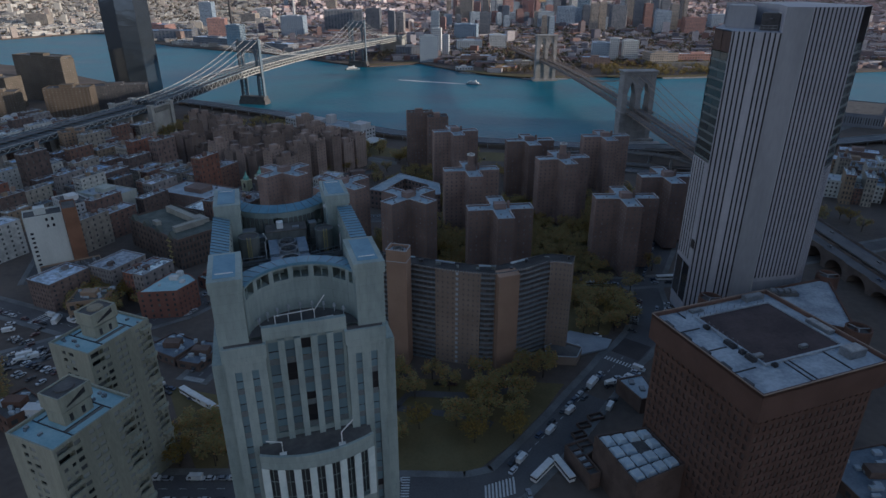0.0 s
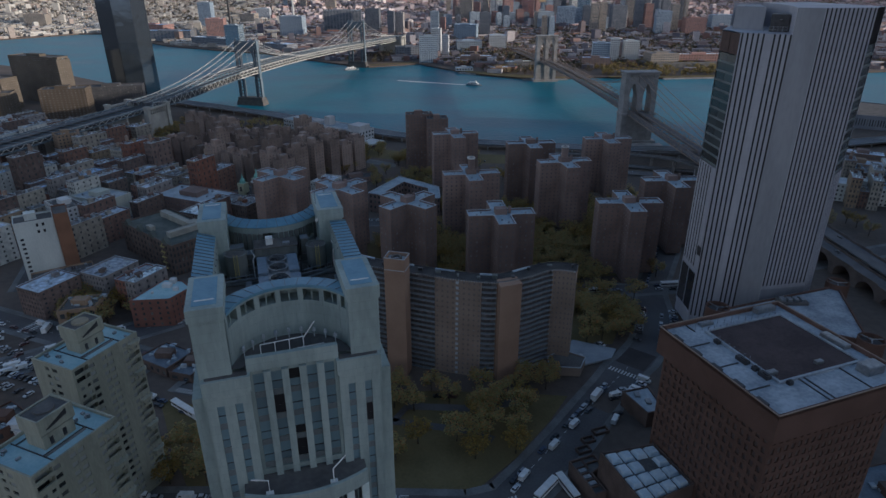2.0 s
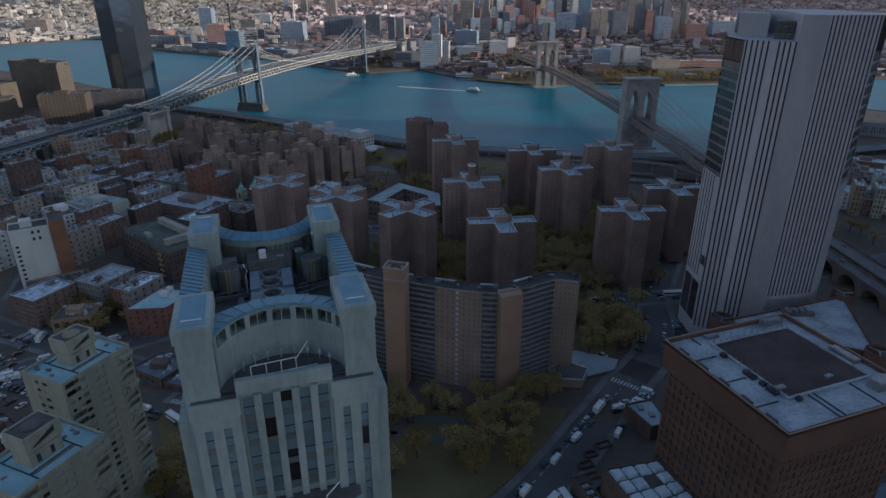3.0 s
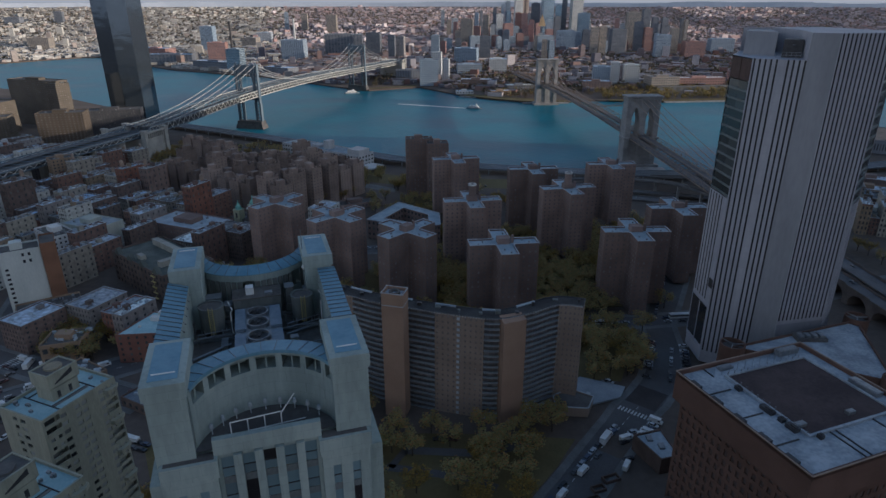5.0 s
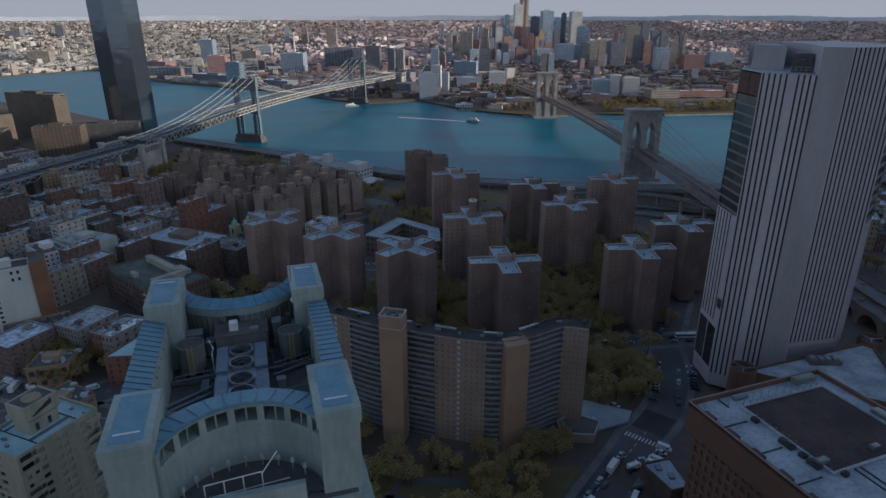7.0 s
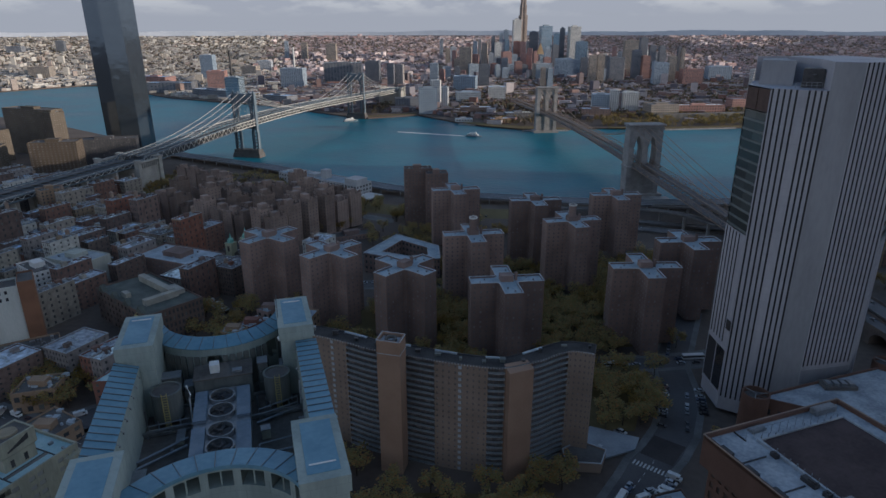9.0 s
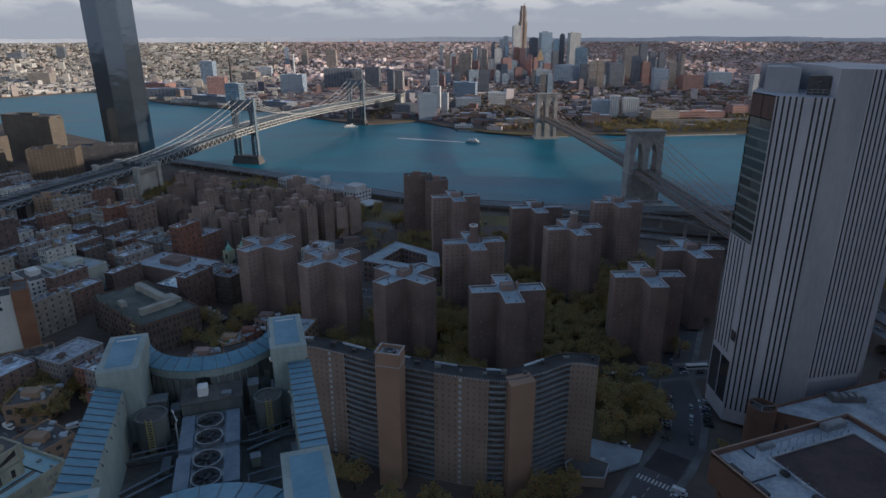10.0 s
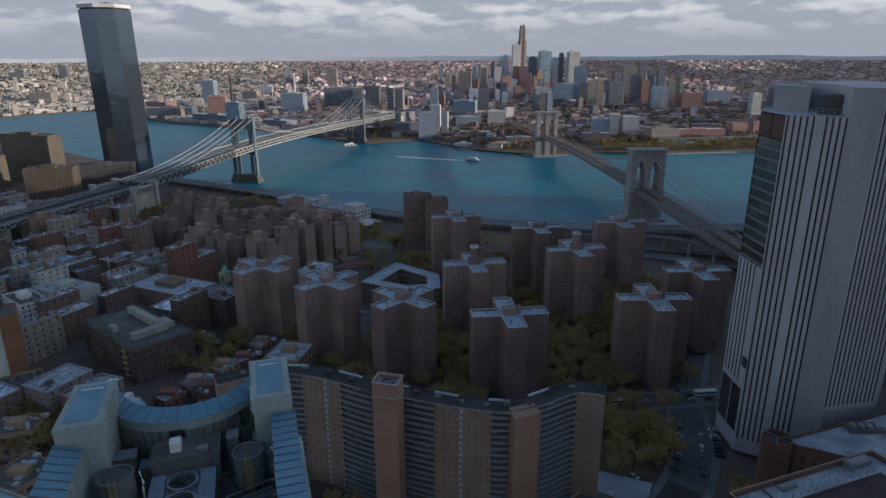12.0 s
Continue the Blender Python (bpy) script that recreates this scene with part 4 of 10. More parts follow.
    fr.bar((-4.6, -23.4, Z(132.6)), (5.2, -22.6, Z(132.6)), 0.07, 6)
    fr.bar((2.0, -22.8, Z(134.2)), (4.0, -22.2, Z(136.6)), 0.08, 6)
    part("washing_frame", fr, PIPE_WHITE, base, "white painted window-washing frame")
    for k in range(9):
        t = -0.95 + 1.9 * k / 8
        lp = Shape()
        x, y = 8.8 * math.sin(t), -26.8 + 8.8 * math.cos(t)
        lp.cone(x, y, Z(131.9), Z(133.0), .08, .08, 8)
        lp.cone(x, y, Z(133.0), Z(133.6), .30, .20, 10)
        part("terrace_lamp", lp, SLAB_EDGE, base)
    # louvred lean-to roofs along the sides
    for s in (-1, 1):
        ro, wl_, se = Shape(), Shape(), Shape()
        uo, ui, zo, zi = (14.4 * s, 11.2 * s, 141.0, 139.9) if s < 0 else (14.4 * s, 11.2 * s, 140.5, 140.5)
        v0, v1 = -14.4, 10.9
        lo, hi = (uo, ui) if s < 0 else (ui, uo)
        zl, zh = (zo, zi) if s < 0 else (zi, zo)
        ro.quad((lo, v0, Z(zl)), (hi, v0, Z(zh)), (hi, v1, Z(zh)), (lo, v1, Z(zl)))
        n = 17
        for k in range(n):
            v = v0 + (v1 - v0) * (k + .5) / n
            se.bar((lo, v, Z(zl) + .06), (hi, v, Z(zh) + .06), 0.09)
        wl_.quad((lo, v1, Z(120)), (lo, v0, Z(120)), (lo, v0, Z(zl)), (lo, v1, Z(zl)))
        wl_.quad((hi, v0, Z(120)), (hi, v1, Z(120)), (hi, v1, Z(zh)), (hi, v0, Z(zh)))
        part("side_roof", ro, ROOF_BLUE, base, "blue-grey ribbed metal side roof")
        part("roof_rib", se, ROOF_SEAM, base)
        part("side_wall", wl_, LIMESTONE, base)
        for k in range(9):
            rl = Shape()
            v = v0 + 1 + k * 2.7
            rl.bar((ui, v, Z(zi)), (ui - s * .35, v, Z(zi - .35)), .05)
            rl.box(ui - s * .35 - .09, v - .09, Z(zi - .55), ui - s * .35 + .09, v + .09, Z(zi - .33))
            part("wall_lamp", rl, STEEL, base)
    deck = Shape()
    deck.box(-13.3, -17, Z(130.4), 13.3, 23, Z(131.1))
    part("roof_deck", deck, ROOF_DECK, base, "worn brown-grey roof deck")
    return base


def roof_plant():
    """Machines that stand on the courthouse roof."""
    M = pose(-32.83, 118.49, 131.1, 0, 0, 18.7)
    unit = thing("cooling_unit", "long grey rooftop cooling unit with four round fans", "cooling unit", M)
    body = Shape()
    body.box(-3.9, -6.5, 0, 3.7, 10.5, 3.3)
    part("casing", body, STEEL, unit)
    for u0, u1 in ((-4.0, -2.2), (1.9, 3.8)):
        for v0, v1 in ((-6.4, .2), (1.8, 9.6)):
            pn = Shape()
            pn.box(u0, v0, 3.3, u1, v1, 3.75)
            part("side_panel", pn, UNIT_GREY, unit, "pale blue-grey metal panel")
    for v in (-5.2, -1.4, 3.4, 7.4):
        fan = Shape()
        fan.ring(-.15, v, 3.3, 4.1, 1.65, 1.85, 24)
        ob = part("fan_ring", fan, STEEL, unit)
        bl = Shape()
        bl.cone(-.15, v, 3.31, 3.36, 1.66, 1.66, 24)
        part("fan_well", bl, DARK_METAL, ob)
        bd = Shape()
        for k in range(6):
            a = k * math.pi / 3
            bd.quad((-.15, v, 3.7), (-.15 + 1.5 * math.cos(a), v + 1.5 * math.sin(a), 3.62), (-.15 + 1.5 * math.cos(a + .45), v + 1.5 * math.sin(a + .45), 3.8), (-.15 + .2 * math.cos(a + .4), v + .2 * math.sin(a + .4), 3.74))
        bd.cone(-.15, v, 3.6, 3.95, .3, .25, 10)
        part("fan_blade", bd, DARK_METAL, ob)
    ph = thing("plant_house", "low grey rooftop plant house with vents", "plant house", M)
    b = Shape()
    b.box(-4.2, 10.8, 0, 4.2, 15.3, 4.9)
    part("body", b, TANK, ph)
    b = Shape()
    b.box(-4.35, 10.65, 4.9, 4.35, 15.45, 5.1)
    part("roof_slab", b, ROOF_DECK, ph)
    b = Shape()
    b.box(-1.9, 12.2, 5.1, -.5, 13.7, 6.5)
    part("vent_box", b, PIPE_WHITE, ph, "white metal vent box")
    b = Shape()
    b.box(1.4, 11.4, 5.1, 2.8, 12.4, 5.5)
    part("hatch", b, STEEL, ph)
    for u, v, wide in ((-7.9, 9.0, 2.1), (7.9, 9.2, 1.95)):
        tk = thing("cooling_tower", "round grey-green cooling tower with ochre ladder", "cooling tower", M @ pose(u, v, 0), "rooftop cooling towers")
        s = Shape()
        s.cone(0, 0, 1.0, 5.2, wide, wide, 26)
        part("shell", s, TANK, tk)
        s = Shape()
        s.ring(0, 0, 5.1, 5.5, wide - .2, wide + .1, 26)
        part("rim", s, TANK, tk)
        s = Shape()
        s.cone(0, 0, 5.2, 5.26, wide - .2, wide - .2, 26)
        part("fan_grille", s, ROOF_DARK, tk, "dark fan grille")
        s = Shape()
        for k in range(8):
            a = k * math.pi / 4
            s.bar((wide * math.cos(a), wide * math.sin(a), 0), (wide * math.cos(a), wide * math.sin(a), 1.3), .14)
        s.box(-4.2, -3.6, .1, 4.2, -3.3, .5)
        s.box(-4.2, 3.0, .1, 4.2, 3.3, .5)
        s.bar((-4.4, -4.0, .9), (4.6, -3.0, .9), .2)
        part("stand", s, STEEL, tk)
        s = Shape()
        for x in (-.35, .35):
            s.bar((x, -wide - .15, .3), (x, -wide - .15, 6.0), .07)
        for k in range(13):
            s.bar((-.35, -wide - .15, .5 + k * .43), (.35, -wide - .15, .5 + k * .43), .05)
        part("ladder", s, YELLOW, tk, "ochre painted ladder")
        s = Shape()
        s.tube([(3.2, -1.5, 0), (3.2, -1.5, 4.2), (3.6, -2.6, 5.4), (3.0, -1.2, 6.2)], .13, 6)
        part("pipe", s, PIPE_WHITE, tk, "white rooftop pipe")
        s = Shape()
        s.tube([(-3.2, -.5, 0), (-3.2, -.5, 2.6), (-3.7, -1.2, 2.9)], .11, 6)
        part("pipe", s, STEEL, tk)
    for u0, v0, u1, v1, h in ((-9.0, 13.4, -6.4, 15.4, 4.6), (5.2, 13.0, 6.6, 15.0, 5.2), (-5.8, 12.2, -4.6, 14.2, 3.4), (8.6, 13.6, 10.0, 15.6, 4.0), (-12.4, 2.6, -11.6, 6.4, 3.2)):
        du = thing("roof_duct", "tall dull grey metal roof duct against the curved wall", "duct", M, "roof ducts")
        s = Shape()
        s.box(u0, v0, 0, u1, v1, h)
        part("casing", s, TANK, du)
        s = Shape()
        s.box(u0 - .12, v0 - .12, h, u1 + .12, v1 + .12, h + .18)
        part("cap", s, STEEL, du)
        s = Shape()
        for z in (h * .35, h * .7):
            s.box(u0 - .05, v0 - .05, z, u1 + .05, v1 + .05, z + .12)
        part("flange", s, STEEL, du)
    frame_ = thing("pipe_frame", "thin grey steel pipe frame standing on the roof deck", "pipe frame", M)
    for u0, v0, u1, v1, z in ((4.9, -9.5, 10.2, -8.6, 2.6), (4.9, -9.5, 4.7, -4.4, 2.6), (4.7, -4.4, 10.0, -3.6, 2.6), (10.2, -8.6, 10.0, -3.6, 2.6), (-10.4, 6.0, -5.0, 6.6, 1.5), (-10.6, 5.2, -5.0, 5.7, 1.2), (4.8, 5.6, 10.6, 7.6, 1.6), (4.8, 4.8, 10.6, 6.6, 1.2)):
        s = Shape()
        s.tube([(u0, v0, 0), (u0, v0, z), (u1, v1, z), (u1, v1, 0)], .11, 6)
        part("pipe_rail", s, STEEL, frame_)
    pipes = thing("roof_pipes", "grey steel roof pipes on low supports", "pipes", M)
    for a, b in (((-13, -2, .6), (-5, 3, .6)), ((-13, -3.4, .6), (-5, 1.2, .6)), ((4.4, 3.6, .6), (13, 7.0, .6)), ((5, -4, .6), (10, -3.6, .6)), ((5, -8, .6), (10, -7.4, .6)), ((5, -4, .6), (5, -8, .6)), ((10, -3.6, .6), (10, -7.4, .6)), ((-10, -6, .4), (-6, -7.4, .4))):
        s = Shape()
        s.bar(a, b, .22, 6)
        part("pipe", s, STEEL, pipes)
    s = Shape()
    for x, y in ((-12, -2), (-7, 1), (6, 4.5), (12, 6.5), (5, -6), (10, -5.5), (-9, -6.2)):
        s = Shape()
        s.box(x - .2, y - .2, 0, x + .2, y + .2, .5)
        part("support", s, STEEL, pipes)
    rr = random.Random(17)
    for x, y, w_, d_, h in ((-10.4, -4.6, 1.6, 2.6, 1.1), (-7.0, -9.5, 2.4, 1.2, .8), (-12.6, 4.0, 1.0, 3.0, 1.4), (-6.3, 15.0, 2.0, 2.2, 1.8), (6.4, 14.2, 2.6, 1.6, 1.2), (12.0, 12.4, 1.0, 2.0, 2.2), (6.0, -10.5, 3.0, 1.8, 1.3), (11.2, 1.6, 1.4, 2.4, .9), (5.6, .6, 1.2, 1.2, 1.6), (-6.0, 3.6, 1.0, 2.8, .7), (-9.6, 16.6, 1.2, 1.2, 2.6)):
        u = thing("vent_box", "small weathered metal vent box on the roof deck", "vent box", M @ pose(x, y, 0, 0, 0, rr.uniform(-6, 6)), "roof vent boxes")
        s = Shape()
        s.box(-w_ / 2, -d_ / 2, .15, w_ / 2, d_ / 2, h)
        part("body", s, rr.choice((STEEL, TANK, RAW_CONCRETE)), u)
        s = Shape()
        s.box(-w_ / 2 - .08, -d_ / 2 - .08, h, w_ / 2 + .08, d_ / 2 + .08, h + .12)
        part("lid", s, STEEL, u)
        s = Shape()
        s.box(-w_ / 2 + .1, -d_ / 2 + .1, 0, w_ / 2 - .1, d_ / 2 - .1, .15)
        part("plinth", s, ROOF_DARK, u)
    mast = thing("roof_mast", "thin grey mast with a white globe on the roof", "mast", M)
    s = Shape()
    s.bar((9.0, 14.5, 0), (9.0, 14.5, 16.0), .07, 6)
    part("pole", s, STEEL, mast)
    s = Shape()
    s.cone(9.0, 14.5, 8.0, 8.5, .25, .45, 10)
    s.cone(9.0, 14.5, 8.5, 9.0, .45, .1, 10)
    part("globe", s, PIPE_WHITE, mast)


UNIT_GREY = surface("dull_unit_panel", (0.16, 0.20, 0.245), (0.23, 0.27, 0.315), 0.6, 0.4, 2.0, 0.05)
courthouse()
roof_plant()


# ---------------------------------------------------------------- white striped tower
def striped_tower():
    base = thing("office_tower", "tall white office tower with narrow dark vertical window strips", "office tower", pose(0, 0, 17.4))
    Z = lambda z: z - 17.4
    E0, E1, E2, E3, E4, E5 = (122.4, 319.0), (123.0, 300.4), (140.2, 290.2), (148.4, 284.4), (172.2, 289.8), (182.0, 300.6)
    B5, B0 = (176.0, 350.0), (135.0, 342.0)
    TL = (147.5, 312.0)
    body = Shape()
    low, tall = 164.3, 174.9
    quadw = lambda a, b, z0, z1: body.quad((*a, Z(z0)), (*b, Z(z0)), (*b, Z(z1)), (*a, Z(z1)))
    quadw(E0, E1, 17.4, 103), quadw(E1, E2, 17.4, low), quadw(E3, E4, 17.4, tall)
    quadw(E4, E5, 17.4, 103), quadw(E5, B5, 17.4, tall), quadw(B5, B0, 17.4, tall), quadw(B0, E0, 17.4, low)
    quadw(TL, E2, low, tall)
    body.face([(*p, Z(low)) for p in (E0, E1, E2, TL, (150, 345), B0)])
    body.face([(*p, Z(tall)) for p in (E2, E3, E4, E5, B5, (150, 345), TL)])
    quadw((150, 345), TL, low, tall)
    part("wall", body, WHITE_CLAD, base)
    # dark recess strips with glass, between projecting white fins
    def strips(a, b, z0, z1, slots, proud=0.16):
        L = math.hypot(b[0] - a[0], b[1] - a[1])
        dx, dy = (b[0] - a[0]) / L, (b[1] - a[1]) / L
        nx, ny = dy, -dx
        for s, wd in slots:
            g = Shape()
            p = lambda q, d: (a[0] + dx * q + nx * d, a[1] + dy * q + ny * d)
            g.prism([p(s, .04), p(s, 0.10), p(s + wd, .10), p(s + wd, .04)][::-1], Z(z0), Z(z1), True, True)
            part("window_strip", g, GLASS_DARK, base, "narrow dark window strip")
        edges = [0.0] + [q for s, wd in slots for q in (s, s + wd)] + [L]
        for k in range(0, len(edges), 2):
            f = Shape()
            q0, q1 = edges[k], edges[k + 1]
            if q1 - q0 < 0.15:
                continue
            f.prism([p(q0, 0), p(q0, proud), p(q1, proud), p(q1, 0)][::-1], Z(z0 - 2), Z(z1), True, True)
            part("stone_fin", f, WHITE_CLAD, base)
    LA = math.hypot(E2[0] - E1[0], E2[1] - E1[1])
    strips(E1, E2, 24, low, [(.5 + 2.1 * k, .72) for k in range(5)] + [(LA - 6.9 + 2.03 * k, .72) for k in range(4)])
    LB = math.hypot(E4[0] - E3[0], E4[1] - E3[1])
    strips(E3, E4, 49, tall, [(.4 + (LB - 1.9) * k / 11, .78) for k in range(12)])
    L0 = math.hypot(E1[0] - E0[0], E1[1] - E0[1])
    strips(E0, E1, 50, 102.5, [(1.2 + 3.0 * k, 1.0) for k in range(5)])
    L4 = math.hypot(E5[0] - E4[0], E5[1] - E4[1])
    strips(E4, E5, 30, 102.5, [(1.4 + 3.0 * k, .7) for k in range(4)])
    LR = math.hypot(B5[0] - E5[0], B5[1] - E5[1])
    strips(E5, B5, 30, tall, [(2 + 2.7 * k, .7) for k in range(17)])
    # plain return beside the projecting block, recess shade put into its grey
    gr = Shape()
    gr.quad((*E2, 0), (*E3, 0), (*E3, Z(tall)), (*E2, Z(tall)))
    part("grey_return", gr, GREY_CLAD, base, "plain stone return, recess shade put into its grey")
    # glazed corner bays, floor by floor
    for a, b in ((E0, E1), (E4, E5)):
        L = math.hypot(b[0] - a[0], b[1] - a[1])
        dx, dy = (b[0] - a[0]) / L, (b[1] - a[1]) / L
        nx, ny = dy, -dx
        p = lambda q, d: (a[0] + dx * q + nx * d, a[1] + dy * q + ny * d)
        top = 154.5 if a is E0 else 160
        n = 12
        for k in range(n):
            z0 = 103.5 + (top - 103.5) * k / n
            z1 = 103.5 + (top - 103.5) * (k + 1) / n
            for h in (0, 1):
                g = Shape()
                g.prism([p(.3 + h * (L - .3) / 2, -.4), p(.3 + h * (L - .3) / 2, -.3), p(L / 2 + h * (L - .6) / 2, -.3), p(L / 2 + h * (L - .6) / 2, -.4)][::-1], Z(z0 + .9), Z(z1), True, True)
                part("bay_pane", g, GLASS_CORNER, base, "greenish corner window")
            s = Shape()
            s.prism([p(0, -.6), p(0, .12), p(L, .12), p(L, -.6)][::-1], Z(z0), Z(z0 + .9), True, True)
            part("bay_spandrel", s, SPANDREL, base, "grey spandrel panel")
        if a is E0:
            for h in (0, 1):
                lv = Shape()
                lv.prism([p(.4 + h * L / 2, -.2), p(.4 + h * L / 2, .1), p(L / 2 - .2 + h * L / 2, .1), p(L / 2 - .2 + h * L / 2, -.2)][::-1], Z(155), Z(163.8), True, True)
                part("louvre", lv, LOUVRE, base, "rust-brown louvre panel")
            for h in (0, 1):
                dk = Shape()
                dk.prism([p(.8 + h * L / 2, .02), p(.8 + h * L / 2, .3), p(L / 2 - .5 + h * L / 2, .3), p(L / 2 - .5 + h * L / 2, .02)][::-1], Z(26), Z(47), True, True)
                part("tall_window", dk, GLASS_DARK, base, "tall dark base window")
            fr = Shape()
            for q in (0.2, L / 2 + .15, L - .3):
                fr.prism([p(q, 0), p(q, .45), p(q + .4, .45), p(q + .4, 0)][::-1], Z(24), Z(49), True, True)
            for z in (24, 48):
                fr.prism([p(.2, 0), p(.2, .45), p(L, .45), p(L, 0)][::-1], Z(z), Z(z + .9), True, True)
            part("window_frame", fr, WHITE_CLAD, base)
            sq = Shape()
            sq.prism([p(L - 2.8, .3), p(L - 2.8, .65), p(L + .9, .65), p(L + .9, .3)][::-1], Z(58), Z(62.5), True, True)
            part("dark_vent", sq, DARK_METAL, base, "dark square vent panel")
    # roof plant screen
    sc = Shape()
    sc.prism([(128.2, 322.5), (137.5, 312.5), (147.0, 341), (136.5, 338.5)], Z(low), Z(174.2))
    part("plant_screen", sc, GREY_CLAD, base, "grey metal rooftop plant screen")
    v = Shape()
    v.prism([(137.2, 305.5), (143.5, 301.5), (147.0, 311.8), (141.0, 311.5)], Z(low), Z(171.6))
    part("plant_room", v, DARK_METAL, base, "dark louvred plant room")
    r = Shape()
    for k in range(7):
        t = k / 6
        r.bar((133.5 + 10 * t, 302.5 - 4.5 * t, Z(low)), (133.5 + 10 * t, 302.5 - 4.5 * t, Z(low + 2.4)), .1)
    for z in (1.2, 2.4):
        r.bar((133.5, 302.5, Z(low + z)), (143.5, 298, Z(low + z)), .1)
    r.bar((140, 303, Z(169.5)), (148, 305, Z(169.5)), .25)
    part("roof_railing", r, STEEL, base)
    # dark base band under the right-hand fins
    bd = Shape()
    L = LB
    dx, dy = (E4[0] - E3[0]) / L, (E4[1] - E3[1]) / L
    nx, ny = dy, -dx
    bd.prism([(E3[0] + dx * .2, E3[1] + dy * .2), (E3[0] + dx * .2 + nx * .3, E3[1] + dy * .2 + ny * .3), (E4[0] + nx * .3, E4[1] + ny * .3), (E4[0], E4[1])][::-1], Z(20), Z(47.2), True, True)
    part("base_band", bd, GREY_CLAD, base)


SPANDREL = surface("grey_spandrel", (0.13, 0.15, 0.15), (0.19, 0.21, 0.205), 0.4, 0.3, 2.0, 0.05)
GLASS_CORNER = glazing("corner_bay_glass", (0.045, 0.055, 0.055), (0.085, 0.10, 0.10), 0.12, False, 0.5)
LOUVRE = surface("rust_louvre", (0.085, 0.052, 0.042), (0.12, 0.075, 0.06), 0.7, 0.4, 3.0, 0.1)
striped_tower()


# ---------------------------------------------------------------- brown brick headquarters
def headquarters():
    base = thing("police_headquarters", "dark brown brick cube-shaped office block with square windows", "office block", pose(68.2, 192.4, 17.4, 0, 0, 21.5))
    Z = lambda z: z - 17.4
    W, D, top = 50.5, 48.6, 80.6          # x along the far side, y towards the back; front corner at (0, -D)
    poly = [(0, -D), (W, -D), (W, 0), (0, 0)]
    wall, panes = Shape(), []
    zc, ins = 71.0, 1.9                   # the window storeys stand back under the plain top band
    low = [(ins, -D + ins), (W - ins, -D + ins), (W - ins, -ins), (ins, -ins)]
    for i in range(4):
        a, b = low[i], low[(i + 1) % 4]
        facade(wall, panes, a, b, Z(26), Z(zc), 18 if i % 2 == 0 else 17, 13, 0.52, 0.58, 0.28, 0.2, 0.4)
        wall.quad((*a, 0), (*b, 0), (*b, Z(26)), (*a, Z(26)))
        p, q = poly[i], poly[(i + 1) % 4]
        wall.quad((*p, Z(zc)), (*q, Z(zc)), (*q, Z(top)), (*p, Z(top)))
        wall.quad((*p, Z(zc)), (*a, Z(zc)), (*b, Z(zc)), (*q, Z(zc)))
    roof = Shape()
    roof_slab(wall, roof, poly, Z(top - 1.2), 1.2, .7)
    ob = part("wall", wall, BROWN_BRICK, base)
    glaze(panes, GLASS_HQ, ob, "window_pane", 200)
    part("roof", roof, ROOF_WHITE, base, "pale grey-white roof membrane with stains")
    cp = Shape()
    for (xa, ya), (xb, yb) in zip(poly, poly[1:] + poly[:1]):
        cp.bar((xa, ya, Z(top + .05)), (xb, yb, Z(top + .05)), .22)
    part("coping", cp, TAN_STEEL, base)
    # sunken dark deck in the middle of the roof, inside a low wall
    dk = Shape()
    dk.box(13.6, -36.0, Z(79.42), 44.6, -6.8, Z(79.62))
    part("dark_deck", dk, DECK_BROWN, base, "dark brown worn roof deck")
    rw = Shape()
    for x0, y0, x1, y1 in ((12.9, -36.7, 45.3, -36.0), (12.9, -6.8, 45.3, -6.1), (12.9, -36.0, 13.6, -6.8), (44.6, -36.0, 45.3, -6.8)):
        rw.box(x0, y0, Z(79.41), x1, y1, Z(80.15))
    part("deck_kerb", rw, ROOF_WHITE, base, "pale membrane upstand round the deck")
    rd = random.Random(3)
    for k in range(26):
        u = Shape()
        x, y = (13.25, -35.5 + k * 2.1) if k < 14 else (14.0 + (k - 14) * 2.6, -6.45)
        u.bar((x, y, Z(80.1)), (x, y, Z(80.2 + rd.uniform(.3, 1.3))), rd.uniform(.05, .16), 6)
        part("deck_post", u, STEEL, base)
    for x, y, w_, d_ in ((10.8, -34, 1.8, 3.4), (11.0, -29.5, 1.6, 1.6), (10.8, -26, 1.7, 4.2), (11.2, -14, 1.4, 2.0), (15, -38.3, 1.4, 1.4)):
        u = Shape()
        u.box(x, y, Z(79.4), x + w_, y + d_, Z(80.6))
        u.box(x + .3, y + .3, Z(80.6), x + w_ * .6, y + d_ * .6, Z(81.1))
        part("deck_duct", u, DARK_METAL, base, "dark low duct box")
    for k in range(5):
        p = Shape()
        y = -D + 5 + k * 8.6
        p.box(.75, y, Z(79.4), 1.9, y + 3.8, Z(80.5))
        part("roof_vent", p, DARK_METAL, base, "dark parapet vent")
    for x0, y0, x1, y1 in ((1, -12.4, 9.8, -12.1), (1, -24.4, 9.8, -24.1), (1, -36.3, 9.8, -36.0), (20, -47.8, 20.3, -36.2), (22, -47.8, 22.3, -36.2), (36, -47.8, 36.3, -36.2), (9.7, -5.3, 10, -1)):
        ln = Shape()
        ln.box(x0, y0, Z(79.4), x1, y1, Z(79.75))
        part("roof_joint", ln, DARK_METAL, base)
